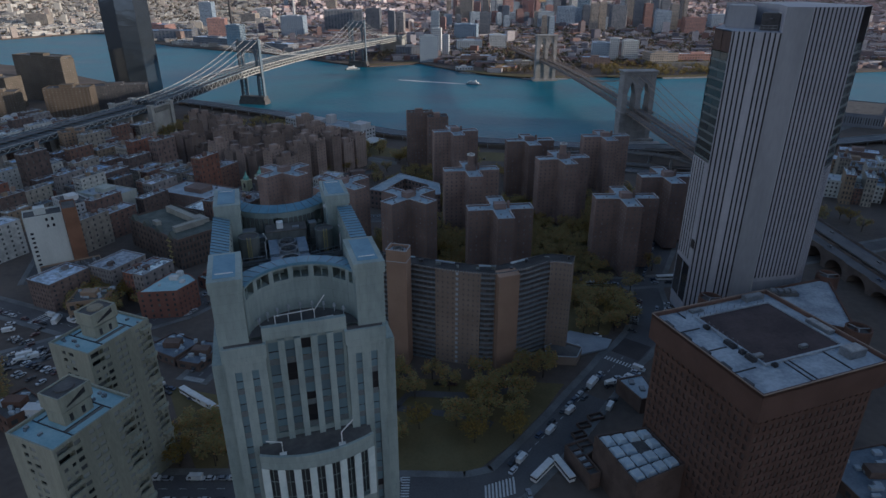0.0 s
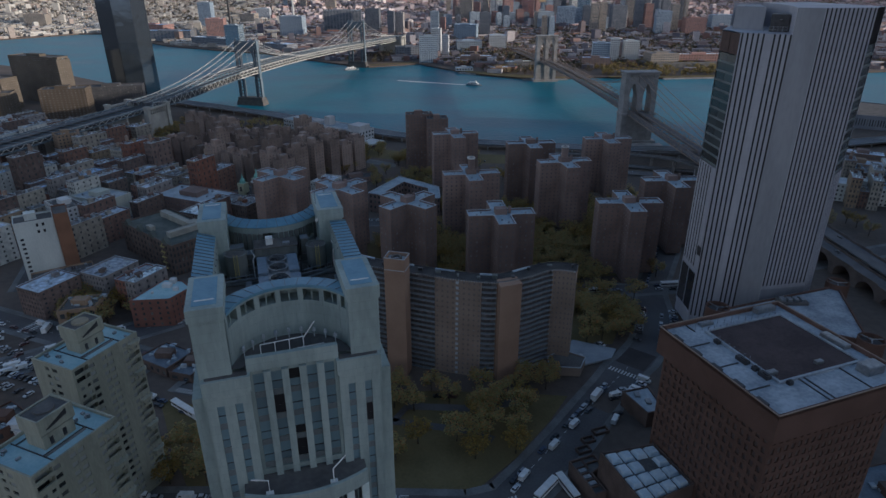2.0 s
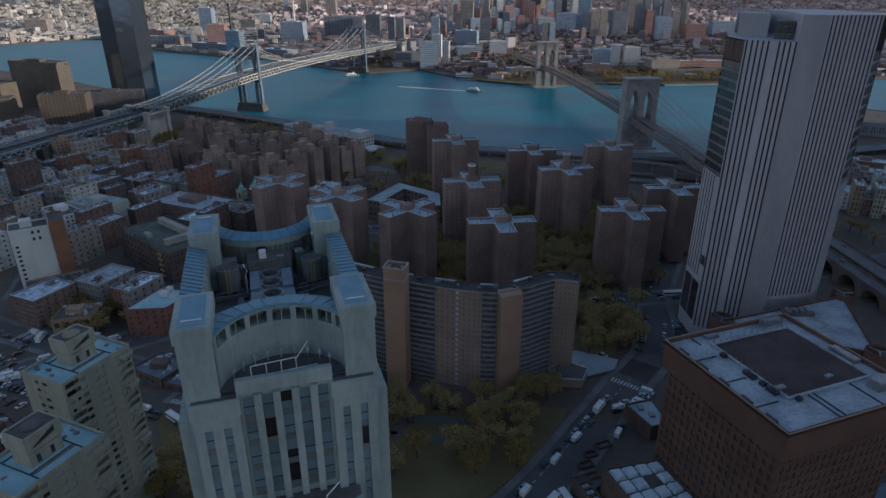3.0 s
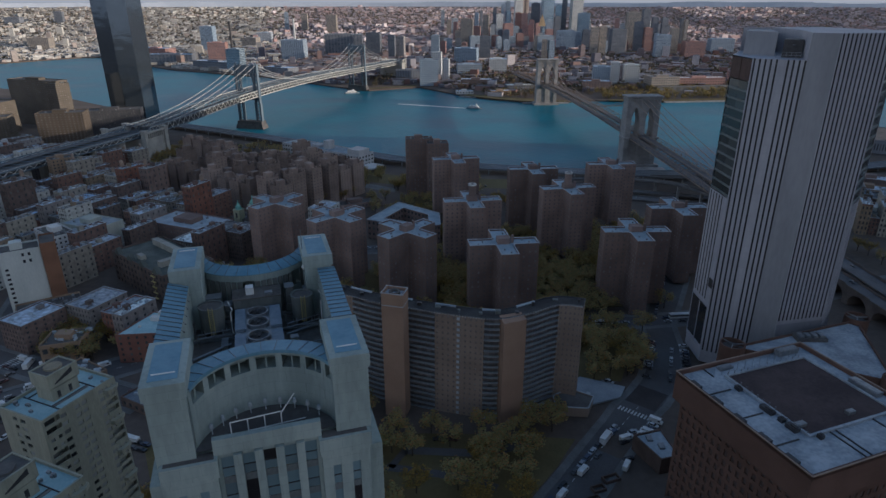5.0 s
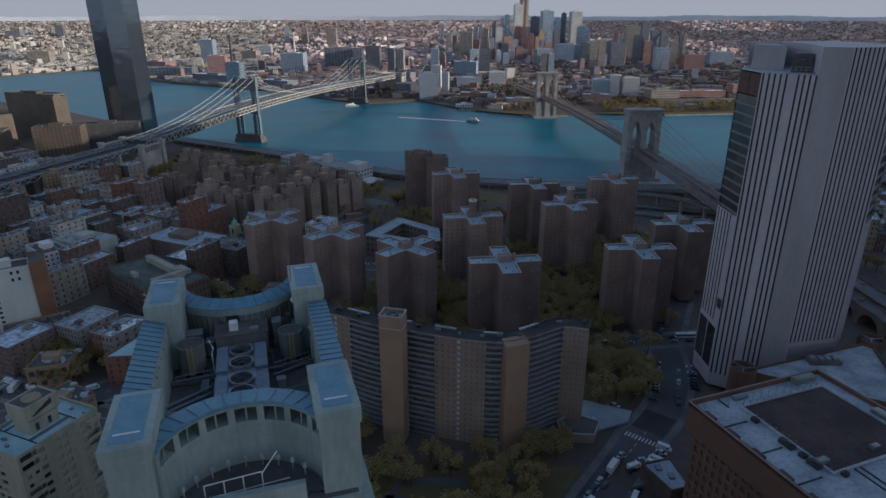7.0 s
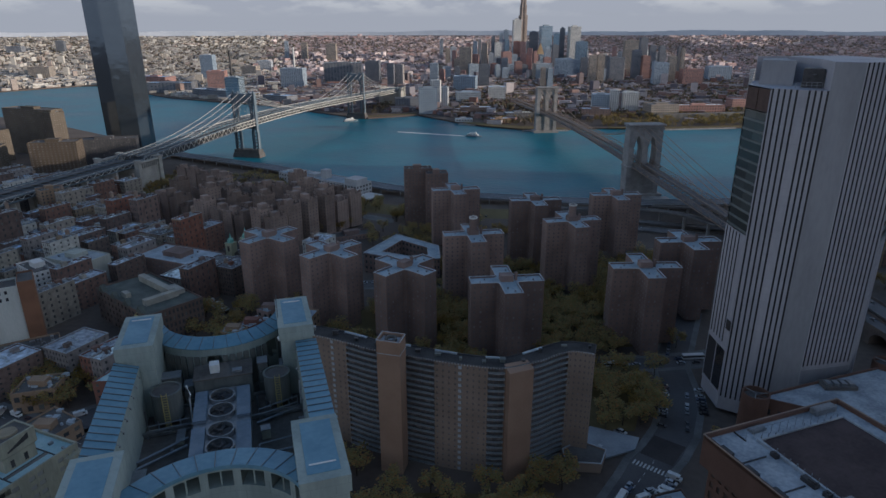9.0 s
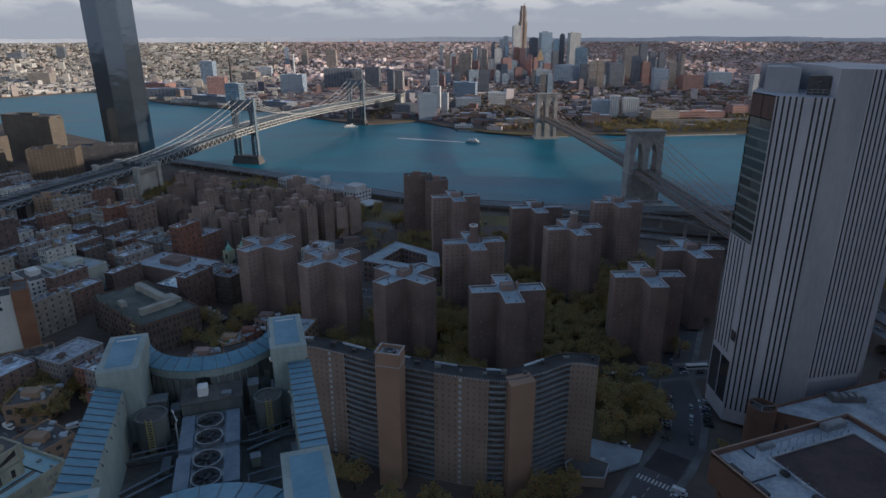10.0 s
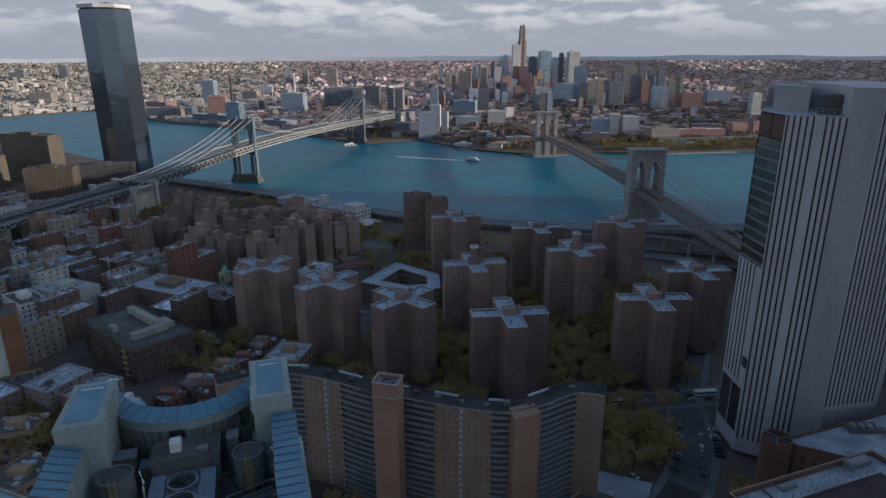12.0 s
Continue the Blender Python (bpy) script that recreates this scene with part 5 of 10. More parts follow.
    for x, y, w_, d_, h in ((40, -43, 6.5, 4.2, 2.6), (31, -33.5, 2.6, 1.4, 1.2), (12.5, -33, 3.5, 1.6, 1.3), (38, -3.5, 8, 2.4, 1.8), (14, -3.6, 5, 2.0, .9), (46.3, -30, 2.8, 9, 1.3)):
        u = Shape()
        u.box(x, y, Z(79.45), x + w_, y + d_, Z(79.45 + h))
        u.box(x + .3, y + .3, Z(79.45 + h), x + w_ - .3, y + d_ - .3, Z(79.6 + h))
        part("roof_unit", u, STEEL, base, "grey rooftop machine")
    rl = Shape()
    for x in range(10, 45, 3):
        rl.bar((x, -5.0, Z(79.4)), (x, -5.0, Z(82.6)), .06)
    rl.bar((10, -5, Z(82.6)), (44, -5, Z(82.6)), .06)
    part("roof_railing", rl, STEEL, base)


DECK_BROWN = surface("dark_brown_deck", (0.053, 0.037, 0.037), (0.086, 0.061, 0.059), 0.9, 0.12, 1.0, 0.15)
GLASS_HQ = glazing("headquarters_glass", (0.078, 0.056, 0.047), (0.115, 0.085, 0.070), 0.4, False, 0.6)
ROOF_WHITE = surface("stained_white_roof", (0.214, 0.242, 0.274), (0.428, 0.465, 0.502), 0.7, 0.10, 0.9, 0.1)
headquarters()


def hq_podium():
    p = thing("skylight_hall", "tall brown brick hall with a grid of pale square skylights", "hall", pose(0, 0, 17.4))
    s, r = Shape(), Shape()
    A, B, C, E = (51.3, 183.6), (71.4, 188.6), (79.0, 169.6), (60.3, 160.2)
    poly = [A, E, C, B]
    s.prism(poly, 0, 16.6, False)
    roof_slab(s, r, poly, 16.6, 1.0, .5)
    part("wall", s, PODIUM_STONE, p)
    part("roof", r, ROOF_DARK, p)
    at = lambda u, v: tuple((1 - v) * ((1 - u) * A[k] + u * B[k]) + v * ((1 - u) * E[k] + u * C[k]) for k in (0, 1))
    for i in range(4):
        for j in range(4):
            u, v = .045 + i * .235, .045 + j * .235
            if (i, j) == (2, 1):
                continue
            k = Shape()
            k.prism([at(u, v), at(u, v + .2), at(u + .2, v + .2), at(u + .2, v)], 16.65, 18.0, True, False, [at(u + .03, v + .03), at(u + .03, v + .17), at(u + .17, v + .17), at(u + .17, v + .03)])
            part("skylight", k, SKY_DOME, p, "pale square skylight dome")
    q = thing("service_block", "low brown block with open roof bays", "low building", pose(42.4, 190.3, 17.4, 0, 0, 22.5))
    s, r = Shape(), Shape()
    poly = [(0, -17), (4.6, -17), (4.6, -8), (10.6, -6), (10.6, 0), (0, 0)]
    s.prism(poly, 0, 6.2, False)
    roof_slab(s, r, poly, 6.2, 1.0, .5)
    for k in range(4):
        s.box(.6, -13.6 + k * 3.2, 6.2, 4.1, -13.3 + k * 3.2, 7.1)
    s.box(4.7, -5.2, 6.2, 5.0, -.6, 7.1)
    s.box(5.0, -3.2, 6.2, 10.0, -2.9, 7.1)
    part("wall", s, PODIUM_STONE, q)
    part("roof", r, ROOF_DARK, q)
    for k in range(3):
        u = Shape()
        u.box(1.0, -12.6 + k * 3.2, 6.25, 3.6, -11.0 + k * 3.2, 6.9)
        part("roof_box", u, STEEL, q)
    q = thing("garage_entrance", "low brown wedge with a pale roof beside parked vans", "low building", pose(0, 0, 17.4))
    s, r = Shape(), Shape()
    poly = [(71.8, 232.4), (78.6, 218.0), (86.5, 220.5), (84.0, 236.4)]
    s.prism(poly, 0, 6.6, False)
    roof_slab(s, r, poly, 6.6, .8, .5)
    part("wall", s, PODIUM_STONE, q)
    part("roof", r, ROOF_PALE, q)
    for x, y in ((76.5, 229), (80, 224.5)):
        u = Shape()
        u.box(x, y, 6.6, x + 2.2, y + 3.0, 7.5)
        part("roof_box", u, STEEL, q)
    # sunken loading pits with low brick walls
    for x, y, w_, d_ in ((50.6, 203.4, 5.6, 3.4), (53.6, 209.2, 5.2, 3.2), (59.5, 214.6, 6.6, 3.4)):
        t = thing("loading_pit", "low brown brick walled loading bay beside the street", "loading bay", pose(x, y, 17.4, 0, 0, 22), "loading bays")
        for n_, bx in (("side_wall", (-w_ / 2, -d_ / 2, -w_ / 2 + .4, d_ / 2)), ("side_wall", (w_ / 2 - .4, -d_ / 2, w_ / 2, d_ / 2)), ("back_wall", (-w_ / 2 + .4, d_ / 2 - .4, w_ / 2 - .4, d_ / 2)), ("front_wall", (-w_ / 2 + .4, -d_ / 2, w_ / 2 - .4, -d_ / 2 + .4))):
            u = Shape()
            u.box(bx[0], bx[1], 0, bx[2], bx[3], 1.5)
            part(n_, u, PODIUM_STONE, t)
        u = Shape()
        u.box(-w_ / 2 + .4, -d_ / 2 + .4, 0, w_ / 2 - .4, d_ / 2 - .4, .2)
        part("bay_floor", u, ROOF_DARK, t)


SKY_DOME = surface("skylight_acrylic", (0.44, 0.52, 0.58), (0.58, 0.66, 0.71), 0.35, 0.3, 2.0, 0.0)
hq_podium()


def triangle_school():
    """Triangular brick school with round corner stair turrets."""
    b = thing("school", "triangular brown brick school with pale roof and round turrets", "school", pose(0, 0, 17.4))
    A, B, C = (119, 262), (172, 236), (187, 288)
    top = 30.2
    w_, r, pn = Shape(), Shape(), Shape()
    for p, q in ((A, B), (B, C), (C, A)):
        facade(w_, pn, p, q, 4, top - 3, 16, 6, .35, .7, .5, .15)
        w_.quad((*p, 0), (*q, 0), (*q, 4), (*p, 4))
        w_.quad((*p, top - 3), (*q, top - 3), (*q, top), (*p, top))
    roof_slab(w_, r, [A, B, C], top, 1.0, .6)
    part("wall", w_, BROWN_BRICK, b)
    part("glazing", pn, GLASS, b, kind="stuff")
    part("roof", r, ROOF_WHITE, b)
    for x, y in (A, B, C):
        t = Shape()
        t.ring(x, y, 0, top + 2.6, 4.6, 5.2, 28)
        ob = part("turret", t, BROWN_BRICK, b)
        t = Shape()
        t.cone(x, y, top - .5, top + .6, 4.6, 4.6, 28)
        part("turret_roof", t, ROOF_DARK, ob)
        t = Shape()
        for k in range(3):
            a = k * 2.1
            t.bar((x, y, top + 2.2), (x + 4.6 * math.cos(a), y + 4.6 * math.sin(a), top + 2.2), .25)
        part("turret_beam", t, STEEL, ob)
    u = Shape()
    u.box(150, 268, top, 163, 274, top + 1.6)
    part("dark_light_well", u, ROOF_DARK, b, "dark sunken light well")
    u = Shape()
    for k in range(4):
        u.box(151 + k * 3, 269, top + 1.6, 153 + k * 3, 272, top + 2.6)
    part("roof_fan", u, STEEL, b)


triangle_school()


# ---------------------------------------------------------------- serpentine apartment house
def serpentine():
    b = thing("serpentine_apartments", "long curving brown brick apartment slab with balcony bands", "apartment building", pose(0, 0, 17.2))
    top = 66.3 - 17.2
    ctrl = [(-92, 268), (-78, 276), (-62, 276.5), (-48, 271.5), (-34, 264.5), (-21, 260.5), (-9, 256.5), (5, 252.8), (18, 251.2), (31, 256.6), (44, 264.5), (54, 262.8)]
    front = []
    for i in range(len(ctrl) - 1):
        p0, p1, p2, p3 = [Vector(ctrl[min(max(i + k, 0), len(ctrl) - 1)]) for k in (-1, 0, 1, 2)]
        for k in range(6):
            t = k / 6
            front.append(0.5 * ((2 * p1) + (-p0 + p2) * t + (2 * p0 - 5 * p1 + 4 * p2 - p3) * t * t + (-p0 + 3 * p1 - 3 * p2 + p3) * t ** 3))
    front.append(Vector(ctrl[-1]))
    back = []
    for i, p in enumerate(front):
        d = (front[min(i + 1, len(front) - 1)] - front[max(i - 1, 0)]).normalized()
        back.append(p + Vector((-d.y, d.x)) * 7.6)
    kind = lambda x: "stair" if (-31 < x < -21 or 18.5 < x < 29) else ("balcony" if (-46 < x <= -31 or -21 <= x < -8.5 or 12 < x <= 18.5 or 29 <= x < 44 or -80 < x < -62) else "brick")
    floors = 19
    fh = top / floors
    k = len(front)
    norm = []
    for i in range(k):
        d = (front[min(i + 1, k - 1)] - front[max(i - 1, 0)]).normalized()
        norm.append(Vector((d.y, -d.x)))
    runs, i = [], 0
    while i < k - 1:
        kd, j = kind((front[i].x + front[i + 1].x) / 2), i
        while j < k - 1 and kind((front[j].x + front[j + 1].x) / 2) == kd:
            j += 1
        runs.append((kd, i, j))
        i = j
    for kd, i0, i1 in runs:
        wall, panes = Shape(), Shape()
        inset = 1.1 if kd == "balcony" else 0.0
        for i in range(i0, i1):
            p, q = tuple(front[i] - norm[i] * inset), tuple(front[i + 1] - norm[i + 1] * inset)
            if kd == "brick":
                facade(wall, panes, p, q, 0, top, 1, floors, .30, .36, .2, .3)
            elif kd == "balcony":
                facade(wall, panes, p, q, 0, top, 1, floors, .92, .7, .15, .08)
            else:
                wall.quad((*p, 0), (*q, 0), (*q, top), (*p, top))
            facade(wall, panes, tuple(back[i + 1]), tuple(back[i]), 0, top, 1, floors, .5, .5, .25, .25)
        if kd == "balcony":
            for i, a_first in ((i0, True), (i1, False)):
                o, n = tuple(front[i]), tuple(front[i] - norm[i] * inset)
                p, q = (o, n) if a_first else (n, o)
                wall.quad((*p, 0), (*q, 0), (*q, top), (*p, top))
        if i1 == k - 1:
            facade(wall, panes, tuple(front[-1]), tuple(back[-1]), 0, top, 3, floors, .25, .4, .25, .3)
        if i0 == 0:
            facade(wall, panes, tuple(back[0]), tuple(front[0]), 0, top, 3, floors, .25, .4, .25, .3)
        bay = part(kd + "_bay", wall, ORANGE_BRICK if kd == "stair" else GREEN_BRICK, b)
        part("glazing", panes, GLASS_HOUSE, bay, kind="stuff")
        if kd != "balcony":
            continue
        for f in range(floors):
            z = f * fh
            s, rs = Shape(), Shape()
            for i in range(i0, i1):
                a, c, na, nc = front[i], front[i + 1], norm[i], norm[i + 1]
                ao, co, ai, ci = a + na * .35, c + nc * .35, a - na * 1.1, c - nc * 1.1
                s.quad((*ao, z), (*co, z), (*co, z + .22), (*ao, z + .22))
                s.quad((*ao, z + .22), (*co, z + .22), (*ci, z + .22), (*ai, z + .22))
                s.quad((*ai, z), (*ci, z), (*co, z), (*ao, z))
                ro, rc = a + na * .3, c + nc * .3
                rs.quad((*ro, z + .25), (*rc, z + .25), (*rc, z + 1.05), (*ro, z + 1.05))
                rs.quad((*rc, z + .25), (*ro, z + .25), (*ro, z + 1.05), (*rc, z + 1.05))
            sl = part("balcony_slab", s, SLAB_EDGE, bay)
            part("balcony_railing", rs, RAIL_GREY, bay)
    # flat roof with dark membrane and pale coping
    rf = Shape()
    cp = Shape()
    for i in range(k - 1):
        rf.quad((*front[i], top), (*front[i + 1], top), (*back[i + 1], top), (*back[i], top))
        for e in (front, back):
            cp.bar((*e[i], top + .2), (*e[i + 1], top + .2), .25)
    cp.bar((*front[-1], top + .2), (*back[-1], top + .2), .25)
    part("roof", rf, ROOF_BLACK, b)
    part("coping", cp, DARK_METAL, b)
    rs = random.Random(29)
    for i in range(4, k - 2, 4):
        m = front[i] + (back[i] - front[i]) * rs.uniform(.3, .7)
        v = Shape()
        w2, d2, h2 = rs.uniform(.4, 1.3), rs.uniform(.4, 1.0), rs.uniform(.5, 1.6)
        v.box(m.x - w2, m.y - d2, top, m.x + w2, m.y + d2, top + h2)
        v.box(m.x - w2 - .1, m.y - d2 - .1, top + h2, m.x + w2 + .1, m.y + d2 + .1, top + h2 + .12)
        part("roof_vent", v, rs.choice((DARK_METAL, DARK_METAL, TANK)), b)
    # pale strips along the back edge, coping brackets, pale window panels
    for i in range(8, k - 6, 9):
        sp = Shape()
        a, c = back[i], back[i + 4]
        d = (c - a).normalized()
        o = Vector((d.y, -d.x)) * .9
        sp.prism([tuple(a), tuple(a + o), tuple(c + o), tuple(c)], top, top + .55)
        part("skylight_strip", sp, ROOF_PALE, b)
    br = Shape()
    for i in range(k - 1):
        for t in (0.0, 0.5):
            m = front[i].lerp(front[i + 1], t) + norm[i] * .12
            br.box(m.x - .22, m.y - .22, top - .35, m.x + .22, m.y + .22, top + .3)
    part("coping_bracket", br, SLAB_EDGE, b, kind="stuff")
    for x in (-51.5, 1.0):
        i = min(range(k - 1), key=lambda n: abs(front[n].x - x))
        d, nn = (front[i + 1] - front[i]).normalized(), norm[i]
        for f in range(floors):
            p = front[i] + nn * .02
            w = Shape()
            z = f * fh + .5
            w.prism([tuple(p), tuple(p + d * 1.25), tuple(p + d * 1.25 + nn * .18), tuple(p + nn * .18)][::-1], z, z + 1.3)
            part("window_panel", w, SLAB_EDGE, b)
    # stair towers
    st = Shape()
    poly = [(-30.6, 252.6), (-21.6, 250.4), (-20.0, 257.5), (-29.0, 259.7)]
    st.prism(poly, 0, 58.3, False)
    rr = Shape()
    roof_slab(st, rr, poly, 58.3, 1.4, .6)
    ob = part("stair_tower", st, ORANGE_BRICK, b)
    part("stair_roof", rr, SLAB_EDGE, ob)
    hat = Shape()
    hat.ring(-25.3, 255, 58.3, 59.4, 1.6, 2.4, 20)
    part("round_vent", hat, ROOF_DARK, ob)
    band = Shape()
    for i in range(4):
        band.bar((*poly[i], 54.2), (*poly[(i + 1) % 4], 54.2), .18)
        band.bar((*poly[i], 59.7), (*poly[(i + 1) % 4], 59.7), .18)
    part("stone_band", band, SLAB_EDGE, ob)
    st = Shape()
    st.prism([(19.4, 246.8), (28.8, 250.8), (27.0, 257.5), (17.8, 254.0)], 0, 49.2)
    part("stair_tower", st, ORANGE_BRICK, b)
    # low entrance pavilion
    pv = thing("corner_pavilion", "low brick pavilion with angled dark roof", "pavilion", pose(0, 0, 17.2))
    s, r = Shape(), Shape()
    poly = [(44, 254), (58, 253), (62, 262), (52, 268), (44, 262)]
    s.prism(poly, 0, 4.2, False)
    roof_slab(s, r, poly, 4.2, .5, .4)
    part("wall", s, GREEN_BRICK, pv)
    part("roof", r, ROOF_DARK, pv)
    e = Shape()
    for a, c in zip(poly, poly[1:] + poly[:1]):
        e.bar((*a, 4.75), (*c, 4.75), .3)
    part("roof_edge", e, SLAB_EDGE, pv)


ROOF_BLACK = surface("black_roof_felt", (0.028, 0.027, 0.028), (0.058, 0.056, 0.056), 0.9, 0.15, 1.2, 0.15)
RAIL_GREY = surface("grey_balcony_rail", (0.245, 0.285, 0.315), (0.325, 0.365, 0.395), 0.5, 0.5, 3.0, 0.0)
serpentine()


# ---------------------------------------------------------------- twin concrete apartment towers
def concrete_tower(x, y, label):
    b = thing("concrete_tower", label, "apartment tower", pose(x, y, 17.4, 0, 0, -21.0), "twin concrete towers")
    top, W, D = 61.0, 17.5, 24.0
    wall, panes = Shape(), []
    floors = 22
    fh = top / floors
    rnd = random.Random(int(x * 7))
    # stepped plan of four piers with recessed balcony bays
    poly = [(0, 0), (W, 0), (W, D), (0, D)]
    def side(a, c, bays):
        L = math.hypot(c[0] - a[0], c[1] - a[1])
        dx, dy = (c[0] - a[0]) / L, (c[1] - a[1]) / L
        nx, ny = dy, -dx
        P = lambda s, d=0: (a[0] + dx * s - nx * d, a[1] + dy * s - ny * d)
        s = 0.0
        for wd, kd in bays:
            q0, q1 = s * L, (s + wd) * L
            s += wd
            if kd == "wall":
                wall.quad((*P(q0), 0), (*P(q1), 0), (*P(q1), top), (*P(q0), top))
            elif kd == "win":
                facade(wall, panes, P(q0), P(q1), 0, top, 2, floors, .74, .50, .3, .26)
            elif kd == "one":
                facade(wall, panes, P(q0), P(q1), 0, top, 1, floors, .84, .50, .3, .26)
            else:
                # loggias two floors in four, walls with windows between them
                dp = 1.6
                for f in range(floors):
                    z, z1 = f * fh, (f + 1) * fh
                    if (floors - 1 - f + (2 if kd == "low" else 0)) % 4 > 1:
                        facade(wall, panes, P(q0), P(q1), z, z1, 2, 1, .5, .42, .3, .3)
                        continue
                    facade(wall, panes, P(q0, dp), P(q1, dp), z, z1, 1, 1, .7, .7, .1, .05)
                    wall.quad((*P(q0), z), (*P(q0, dp), z), (*P(q0, dp), z1), (*P(q0), z1))
                    wall.quad((*P(q1, dp), z), (*P(q1), z), (*P(q1), z1), (*P(q1, dp), z1))
                    wall.quad((*P(q0), z1), (*P(q1), z1), (*P(q1, dp), z1), (*P(q0, dp), z1))
                    wall.quad((*P(q0, dp), z + .12), (*P(q1, dp), z + .12), (*P(q1), z + .12), (*P(q0), z + .12))
                    r = Shape()
                    r.prism([P(q0, .18), P(q0, -.12), P(q1, -.12), P(q1, .18)], z, z + 1.15, True, True)
                    part("loggia_parapet", r, RAW_CONCRETE, b)
    side((0, 0), (W, 0), [(.30, "wall"), (.12, "one"), (.05, "wall"), (.15, "one"), (.38, "wall")])
    side((W, 0), (W, D), [(.03, "wall"), (.19, "bal"), (.09, "one"), (.09, "wall"), (.19, "win"), (.15, "wall"), (.08, "one"), (.16, "low"), (.02, "wall")])
    for f in range(1, floors, 4):
            cb = Shape()
            z = f * fh
            cb.prism([(W, D - 4.6), (W + 1.3, D - 4.0), (W + 1.3, D - 1.2), (W + .2, D + .6), (W - 2.0, D + .6), (W - 2.0, D)], z, z + 1.2, True, True)
            part("corner_balcony", cb, RAW_CONCRETE, b)
    side((W, D), (0, D), [(.1, "wall"), (.3, "win"), (.2, "wall"), (.3, "win"), (.1, "wall")])
    side((0, D), (0, 0), [(.1, "wall"), (.3, "win"), (.2, "wall"), (.3, "win"), (.1, "wall")])
    roof = Shape()
    roof_slab(wall, roof, poly, top, .9, .5)
    ob = part("wall", wall, RAW_CONCRETE, b)
    glaze(panes, GLASS_FLAT, ob, "window_pane", 110)
    part("roof", roof, ROOF_SKY, b, "pale grey roof membrane")
    # lift penthouse with slanted openings
    ph = Shape()
    pcx, pcy = W * .46, D * .53
    ph.loft([[(x_, y_, z_) for x_, y_ in rect(pcx, pcy, w2, d2)] for z_, w2, d2 in ((top, 6.4, 8.6), (top + 3.8, 6.4, 8.6), (top + 4.6, 7.6, 9.6), (top + 9.0, 7.6, 9.6), (top + 9.0, 6.8, 8.8), (top + 8.6, 6.8, 8.8))])
    pb = part("penthouse", ph, RAW_CONCRETE, b)
    pr = Shape()
    pr.prism(rect(pcx, pcy, 6.8, 8.8), top + 8.5, top + 8.62)
    part("penthouse_roof", pr, ROOF_DARK, pb)
    tri = Shape()
    x1, ya, yb = pcx + 3.83, pcy - 3.0, pcy + 2.8
    tri.face([(x1, ya, top + 5.3), (x1, yb, top + 6.6), (x1, yb, top + 8.3), (x1, ya, top + 5.8)])
    part("penthouse_opening", tri, DARK_METAL, pb, "dark slanted opening")
    for y0 in (-2.6, 1.0):
        dr = Shape()
        dr.box(pcx + 3.2, pcy + y0, top + .5, pcx + 3.24, pcy + y0 + 1.0, top + 2.7)
        part("penthouse_door", dr, DARK_METAL, pb)
    cyl = Shape()
    cyl.cone(pcx, pcy, top + 8.62, top + 9.1, 2.5, 2.4, 24)
    part("tank_lid", cyl, TAN_LID if x < -120 else ROOF_DARK, pb, "round roof tank lid")
    ms = Shape()
    for k in range(7):
        xx, yy = rnd.uniform(1.5, W - 2), rnd.choice((rnd.uniform(1.5, 6), rnd.uniform(18.5, 22)))
        ms.box(xx, yy, top, xx + rnd.uniform(.5, 1.2), yy + rnd.uniform(.5, 1.2), top + rnd.uniform(.4, 1.1))
    part("roof_clutter", ms, STEEL, b, kind="stuff")
    dl = Shape()
    for y0 in (pcy - 6.2, pcy + 5.6):
        dl.box(1.0, y0, top, W - 1.0, y0 + .2, top + .35)
    for x0 in (pcx - 5.4, pcx + 4.6):
        dl.box(x0, pcy - 6.2, top, x0 + .2, pcy + 5.8, top + .35)
    part("roof_rail", dl, DARK_METAL, b)
    wp = Shape()
    wp.box(pcx + 4.9, pcy - 5.8, top, pcx + 5.6, pcy + 5.4, top + .25)
    part("walk_pad", wp, CONCRETE, b)


TAN_LID = surface("tan_tank_lid", (0.24, 0.205, 0.14), (0.32, 0.275, 0.195), 0.8, 0.5, 2.0, 0.1)
GLASS_FLAT = glazing("apartment_glass", (0.028, 0.030, 0.032), (0.37, 0.38, 0.36), 0.25, False, 0.42)
ROOF_SKY = surface("pale_flat_roof", (0.275, 0.445, 0.485), (0.40, 0.565, 0.60), 0.6, 0.12, 1.2, 0.1)
concrete_tower(-130.0, 171.0, "board-marked concrete apartment tower with corner balconies and pale roof")
concrete_tower(-115.0, 128.5, "board-marked concrete apartment tower with corner balconies and pale roof")


# ---------------------------------------------------------------- cross-plan housing towers
def cross_poly(arm=19.6, half=4.9, web=6.0):
    """Plan of four arms with splayed inner corners, counter-clockwise."""
    pts = []
    for k in range(4):
        a = k * math.pi / 2
        c, s = math.cos(a), math.sin(a)
        for x, y in ((web, -half), (arm, -half), (arm, half), (web, half)):
            pts.append((x * c - y * s, x * s + y * c))
    return pts


